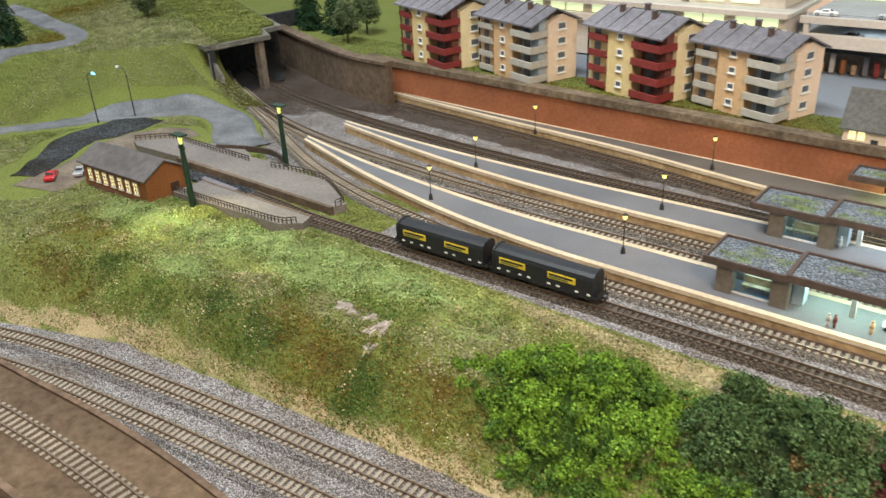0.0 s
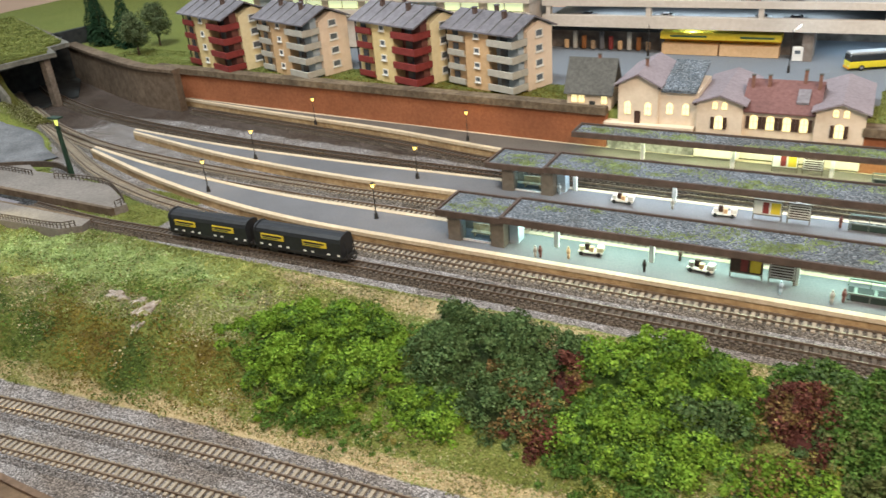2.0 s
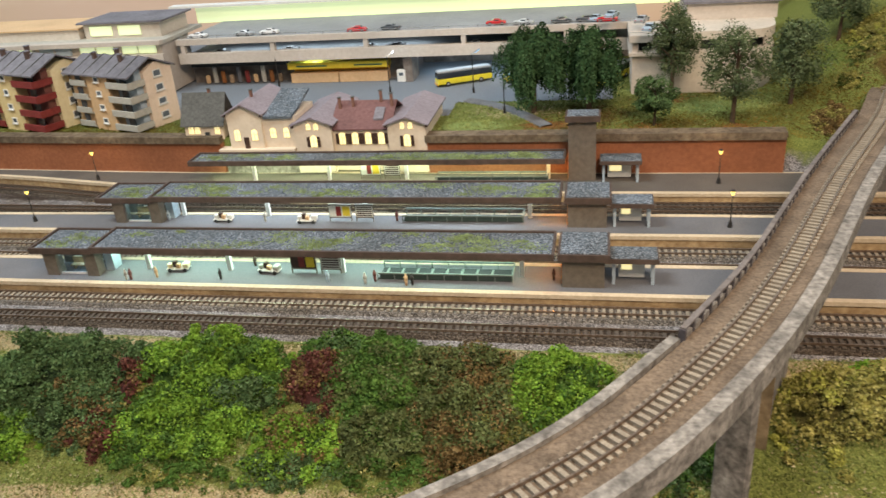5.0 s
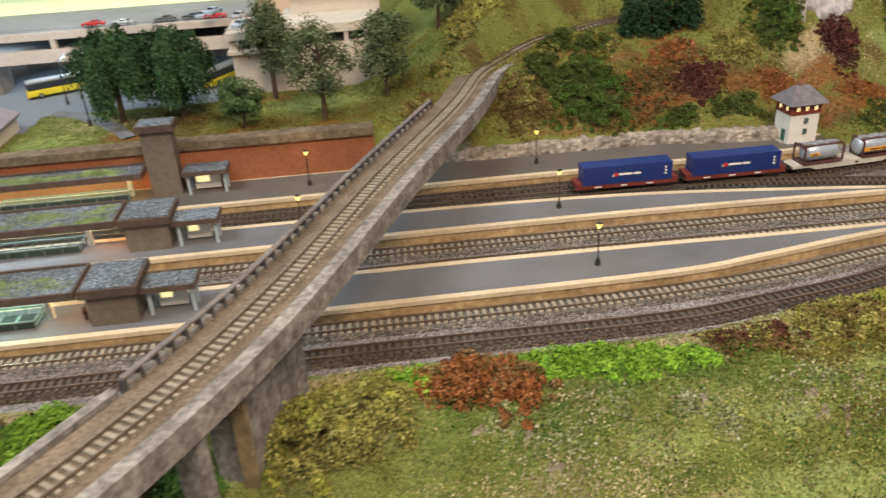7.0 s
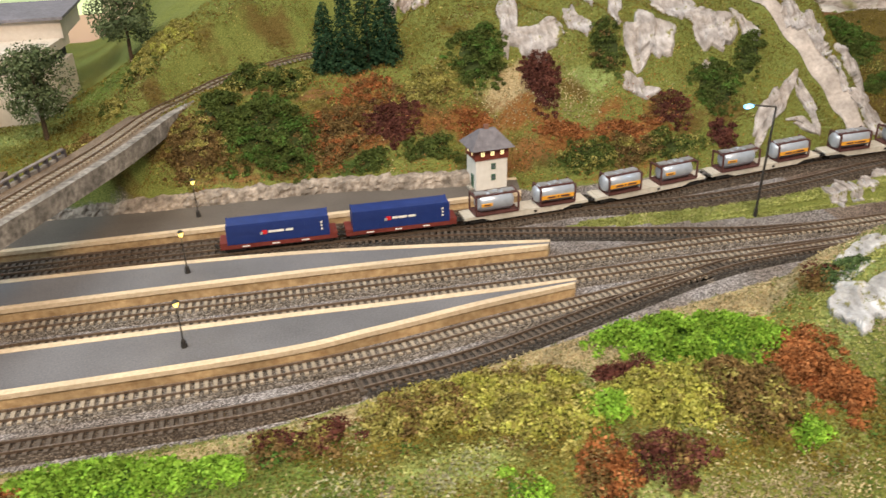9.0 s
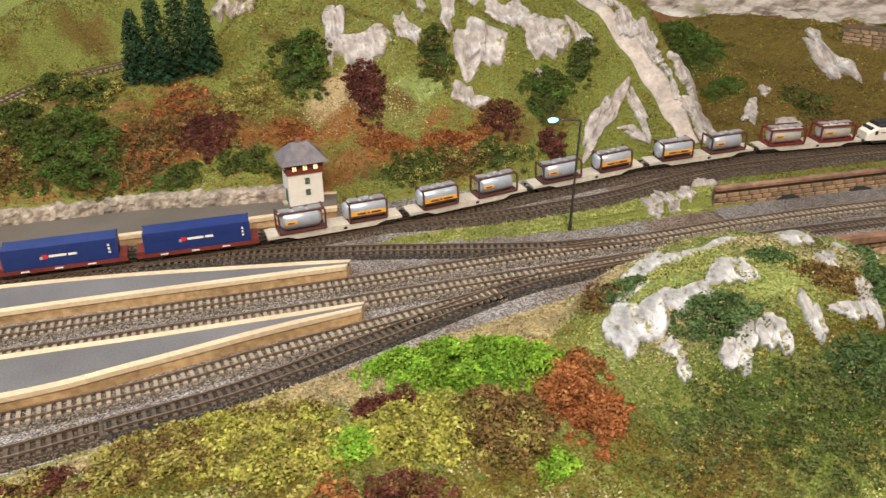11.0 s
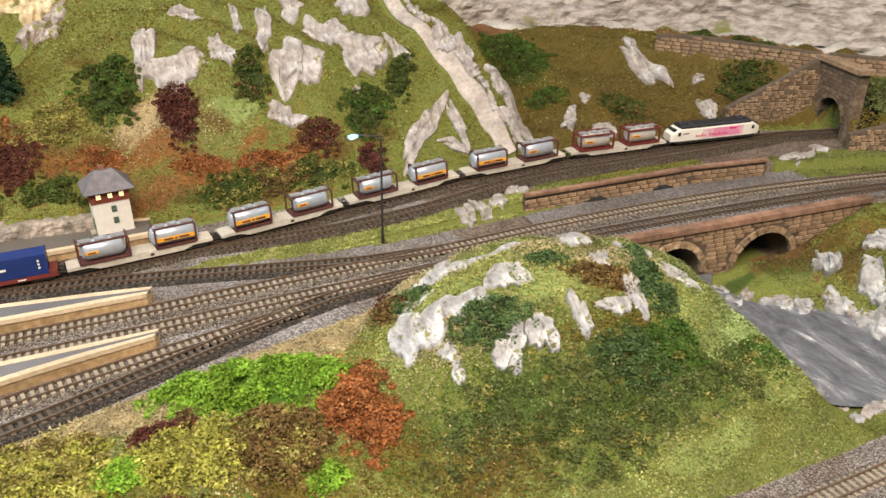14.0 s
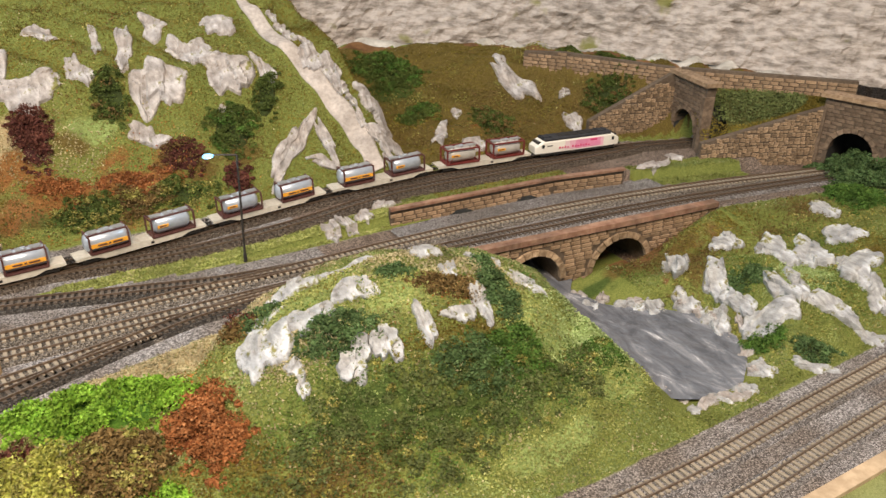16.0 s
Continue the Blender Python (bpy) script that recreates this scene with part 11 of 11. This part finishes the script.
# ---- grass ----
def grid_of(key, x, y):
    i = np.clip(np.rint((x - GRID["xs"][0]) / 0.005).astype(int), 0, len(GRID["xs"]) - 1)
    j = np.clip(np.rint((y - GRID["ys"][0]) / 0.005).astype(int), 0, len(GRID["ys"]) - 1)
    return GRID[key][j, i]


def off_roads(x, y):
    ok = np.ones(len(x), bool)
    for pts, w in ROADS:
        r, t = course([(a, b, 0) for a, b in pts], 0.006)
        for p in r[::1]:
            ok &= (x - p[0]) ** 2 + (y - p[1]) ** 2 > (w / 2 + 0.001) ** 2
    return ok


TONES = {"dark": ("grass_moss", "dark green moss and low weeds in the grass"), "mid": ("grass_weed", "green low weeds in the grass"), "lush": ("grass_lush", "fresh bright green grass flock"), "pale": ("grass_pale", "pale green grass flock"), "olive": ("grass_hill", "olive low growth in the grass"),
         "brown": ("grass_brown", "brown withered low growth"), "rust": ("leaf_rust", "rust orange low growth"), "maroon": ("leaf_maroon", "maroon low growth"), "straw": ("straw", "dry straw coloured growth"), "grey": ("grass_grey", "pale grey green grass fibres")}


def grass():
    rng = np.random.default_rng(77)
    areas = ((-1.35, -0.60, 0.10, 0.80, 0.9), (-0.62, 0.42, 0.24, 0.44, 1.6), (-0.62, -0.40, 0.44, 0.56, 1.2), (0.40, 1.00, 0.27, 0.50, 1.6), (1.00, 1.36, 0.26, 0.66, 1.6), (1.36, 1.90, 0.27, 0.50, 1.1), (0.30, 1.36, 0.72, 0.98, 0.8), (1.30, 1.90, 0.60, 1.0, 0.7), (1.58, 1.76, 0.50, 0.62, 0.9), (-1.05, 0.35, 0.76, 0.90, 0.6), (-1.5, -0.9, 0.5, 0.9, 0.4))
    P = []
    for x0, x1, y0, y1, k in areas:
        n = int((x1 - x0) * (y1 - y0) * 640000 * k)
        P.append(np.stack([rng.uniform(x0, x1, n), rng.uniform(y0, y1, n)], 1))
    P = np.vstack(P)
    x, y = P[:, 0], P[:, 1]
    ok = (grid_of("chips", x, y) < 0.4) & (grid_of("tar", x, y) < 0.4) & (grid_of("rock", x, y) < 0.4) & (grid_of("earth", x, y) < 0.85)
    ok &= ~((np.abs(x - along(y, [0.27, 0.31, 0.4, 0.5, 0.6], [1.40, 1.425, 1.43, 1.425, 1.43])) < 0.055) & (y < 0.62) & (y > 0.302))
    P = P[ok]
    P = P[off_roads(P[:, 0], P[:, 1])]
    x, y = P[:, 0], P[:, 1]
    z = lie(x, y)
    e = 0.003
    nx, ny = -(lie(x + e, y) - lie(x - e, y)) / (2 * e), -(lie(x, y + e) - lie(x, y - e)) / (2 * e)
    ok = (np.hypot(nx, ny) < 2.2) & ~((x < -0.93) & (y > 0.66) & (z < 0.06))
    roof = (x < -0.95) & (x > -1.30) & (y > 0.645 + 0.0 * x) & (y < 0.62 - 0.47 * (x + 0.62)) & (z < 0.0805)
    z = np.where(roof, 0.0836, z)
    ok |= roof
    up = np.stack([nx, ny, np.ones_like(nx)], 1)
    up /= np.linalg.norm(up, axis=1)[:, None]
    at = np.stack([x, y, z], 1) + up * 0.0006
    wave = np.sin(31 * x + 4 * np.sin(43 * y)) * np.cos(37 * y + 3 * np.sin(29 * x)) + 0.6 * np.sin(97 * x + 2 * np.sin(71 * y)) * np.cos(83 * y)
    q = rng.uniform(0, 1, len(x))
    straw = q < np.clip(-0.05 + 0.75 * grid_of("dry", x, y) + 0.12 * wave, 0.01, 0.9)
    fall = (q > 1 - np.clip(0.9 * grid_of("rust", x, y), 0, 0.85)) & ~straw
    fresh = ~straw & ~fall & ((grid_of("isle", x, y) > 0.5) | (wave + rng.normal(0, 0.4, len(x)) > 0.35) | ((x > 1.09) & (x < 1.36) & (y < 0.5)))
    hill = ~straw & ~fall & (y > 0.70) & (x > 0.45) & ~(fresh & (rng.uniform(0, 1, len(x)) < 0.35))
    fresh &= ~hill & ~((x > 1.37) & (y > 0.62))
    hill |= (x > 1.37) & (y > 0.62) & ~straw & ~fall
    pale = (grid_of("isle", x, y) > 0.5) & ~straw & ~fall
    fresh &= ~pale
    hill &= ~pale
    tone = np.full(len(x), -1)
    edge = 0.30 * np.sin(140 * x + 3 * np.sin(120 * y)) + 0.25 * np.sin(170 * y + 2 * np.sin(210 * x))
    keys = list(TONES)
    for cx, cy, rx, ry, key in PATCHES:
        f = ((x - cx) / rx) ** 2 + ((y - cy) / ry) ** 2 + edge
        tone = np.where((f < 3) & (rng.uniform(0, 1, len(x)) < {"dark": 0.66, "brown": 0.6, "mid": 0.7, "rust": 0.62, "maroon": 0.6}.get(key, 0.9) * np.exp(-0.62 * np.maximum(f, 0) ** 1.5)), keys.index(key), tone)
    for i, key in enumerate(keys):
        q2 = (tone == i) & ok
        raised = at[q2] + up[q2] * rng.uniform(0, 0.0030 if key in ("rust", "maroon", "brown", "dark") else 0.0014, q2.sum())[:, None]
        tagged(leaves("low_growth", TONES[key][0], raised, up[q2], 0.0021, rng, None, 0.9, 0.62, corners=3), TONES[key][1], "low growth", kind="stuff")
    ok = ok & (tone < 0)
    for name, mat, sel, label in (("grass", "grass_pale", pale, "pale yellow green grass flock between the tracks"), ("grass", "grass_hill", hill, "olive brown autumn grass flock on the hillside"), ("grass", "grass", ~straw & ~fall & ~fresh & ~hill & ~pale, "short olive green grass flock on the ground"), ("grass", "grass_fresh", fresh, "short fresh green grass flock on the ground"), ("straw", "straw", straw, "dry straw coloured flock along the track edges"), ("leaf_litter", "fallen", fall, "rust coloured leaf litter on the hillside")):
        s = sel & ok
        ob = leaves(name, mat, at[s], up[s], 0.0021, rng, None, 0.85, 0.55, corners=3)
        tagged(ob, label, "grass" if name != "leaf_litter" else "leaf litter", kind="stuff")


grass()


def flock(name, label, category, mat, n, spots, radius, leaf, rng, lift=0.0012):
    """Small crumbs of foam scattered in loose heaps."""
    sx, sy = spots[:, 0], spots[:, 1]
    k = rng.integers(0, len(spots), n)
    r = radius * rng.uniform(0.5, 1.5, len(spots))[k]
    x, y = sx[k] + rng.normal(0, 0.45, n) * r, sy[k] + rng.normal(0, 0.45, n) * r
    z = lie(x, y)
    at = np.stack([x, y, z + lift * rng.uniform(0.2, 1.8, n)], 1)
    up = np.repeat(np.array([[0.0, -0.3, 1.0]]), n, 0)
    tagged(leaves(name, mat, at, up, leaf, rng, None, 0.9, 0.8), label, category, kind="stuff")


def tufts():
    rng = np.random.default_rng(9)
    def spots(n, x0, x1, y0, y1):
        return np.stack([rng.uniform(x0, x1, n), rng.uniform(y0, y1, n)], 1)
    west = spots(170, -0.75, -0.22, 0.25, 0.40)
    west = west[west[:, 1] > along(west[:, 0], [-0.75, -0.68, -0.55, -0.42, -0.23], [0.19, 0.20, 0.25, 0.27, 0.29])]
    east = spots(150, 0.55, 1.34, 0.305, 0.44)
    east = east[east[:, 1] < along(east[:, 0], [0.5, 0.72, 0.9, 1.0, 1.34], [0.40, 0.41, 0.44, 0.46, 0.46])]
    hill = spots(220, 0.60, 1.30, 0.77, 0.95)
    vale = spots(90, 1.40, 1.70, 0.74, 0.92)
    bankr = spots(80, 1.50, 1.80, 0.30, 0.44)
    near = np.vstack([west, east])
    flock("green_tufts", "green foam crumbs scattered in the grass", "grass", "leaf_mid", 9000, near[::2], 0.013, 0.0018, rng)
    flock("pale_tufts", "pale dry fibres scattered in the grass", "grass", "straw", 7000, near[1::2], 0.016, 0.0018, rng, 0.0010)
    flock("brown_tufts", "brown foam crumbs scattered in the grass", "grass", "leaf_brown", 7000, np.vstack([near[::3], hill[::2], vale[::2]]), 0.014, 0.0019, rng)
    flock("olive_tufts", "olive foam crumbs scattered in the grass", "grass", "leaf_olive", 12000, np.vstack([hill[1::2], vale[1::2], bankr]), 0.015, 0.0021, rng)
    white = np.array([(0.575, 0.345), (0.61, 0.338), (0.64, 0.350), (0.68, 0.352), (0.70, 0.338), (0.735, 0.345), (0.76, 0.358), (0.785, 0.342), (0.81, 0.352), (0.83, 0.362), (0.60, 0.325), (0.66, 0.33)])
    flock("pale_crumbs", "pale rock crumbs lying in the grass", "rock crumbs", "crumb", 2600, white, 0.016, 0.0020, rng, 0.0010)
    poly = [(-0.964, 0.653), (-0.946, 0.749), (-0.989, 0.773), (-0.991, 0.808), (-1.33, 0.965), (-1.40, 0.815), (-1.10, 0.700), (-1.02, 0.668)]
    q = spots(60000, -1.38, -0.949, 0.648, 0.965)
    inside = np.zeros(len(q), bool)
    for (ax, ay), (bx, by) in zip(poly, poly[1:] + poly[:1]):
        cross = ((ay > q[:, 1]) != (by > q[:, 1])) & (q[:, 0] < (bx - ax) * (q[:, 1] - ay) / (by - ay + 1e-9) + ax)
        inside ^= cross
    q = q[inside]
    at = np.stack([q[:, 0], q[:, 1], np.full(len(q), 0.0840)], 1)
    up = np.repeat(np.array([[0.0, 0.0, 1.0]]), len(q), 0)
    tagged(leaves("roof_grass", "grass", at, up, 0.0024, rng, None, 0.8, 0.8, corners=3), "short green grass flock on the tunnel roof", "grass", kind="stuff")
    u, t = rng.uniform(0, 1, 9000), rng.uniform(0, 1, 9000)
    at = np.stack([1.7085 + 0.150 * u + (0.0335 - 0.020 * u) * t, 0.596 - 0.067 * u + (0.067 - 0.080 * u) * t, 0.027 + 0.0405 * u + (0.050 - 0.0405 * u) * t + 0.008 * np.sin(np.pi * t) * (1 - 0.5 * u)], 1)
    thick = np.sin(np.pi * t) * np.sin(np.pi * np.clip(u * 1.2, 0, 1)) > 0.35
    at[thick, 2] += rng.uniform(0, 0.006, thick.sum())
    up = np.repeat(np.array([[-0.4, -0.6, 0.7]]), 9000, 0)
    tagged(leaves("bank_scrub", "leaf_weed", at[thick], up[thick], 0.0026, rng), "dark green scrub on the bank between the tunnels", "bush", kind="stuff")
    tagged(leaves("bank_grass", "grass_hill", at[~thick], up[~thick], 0.0024, rng), "olive grass flock on the bank between the tunnels", "grass", kind="stuff")


tufts()
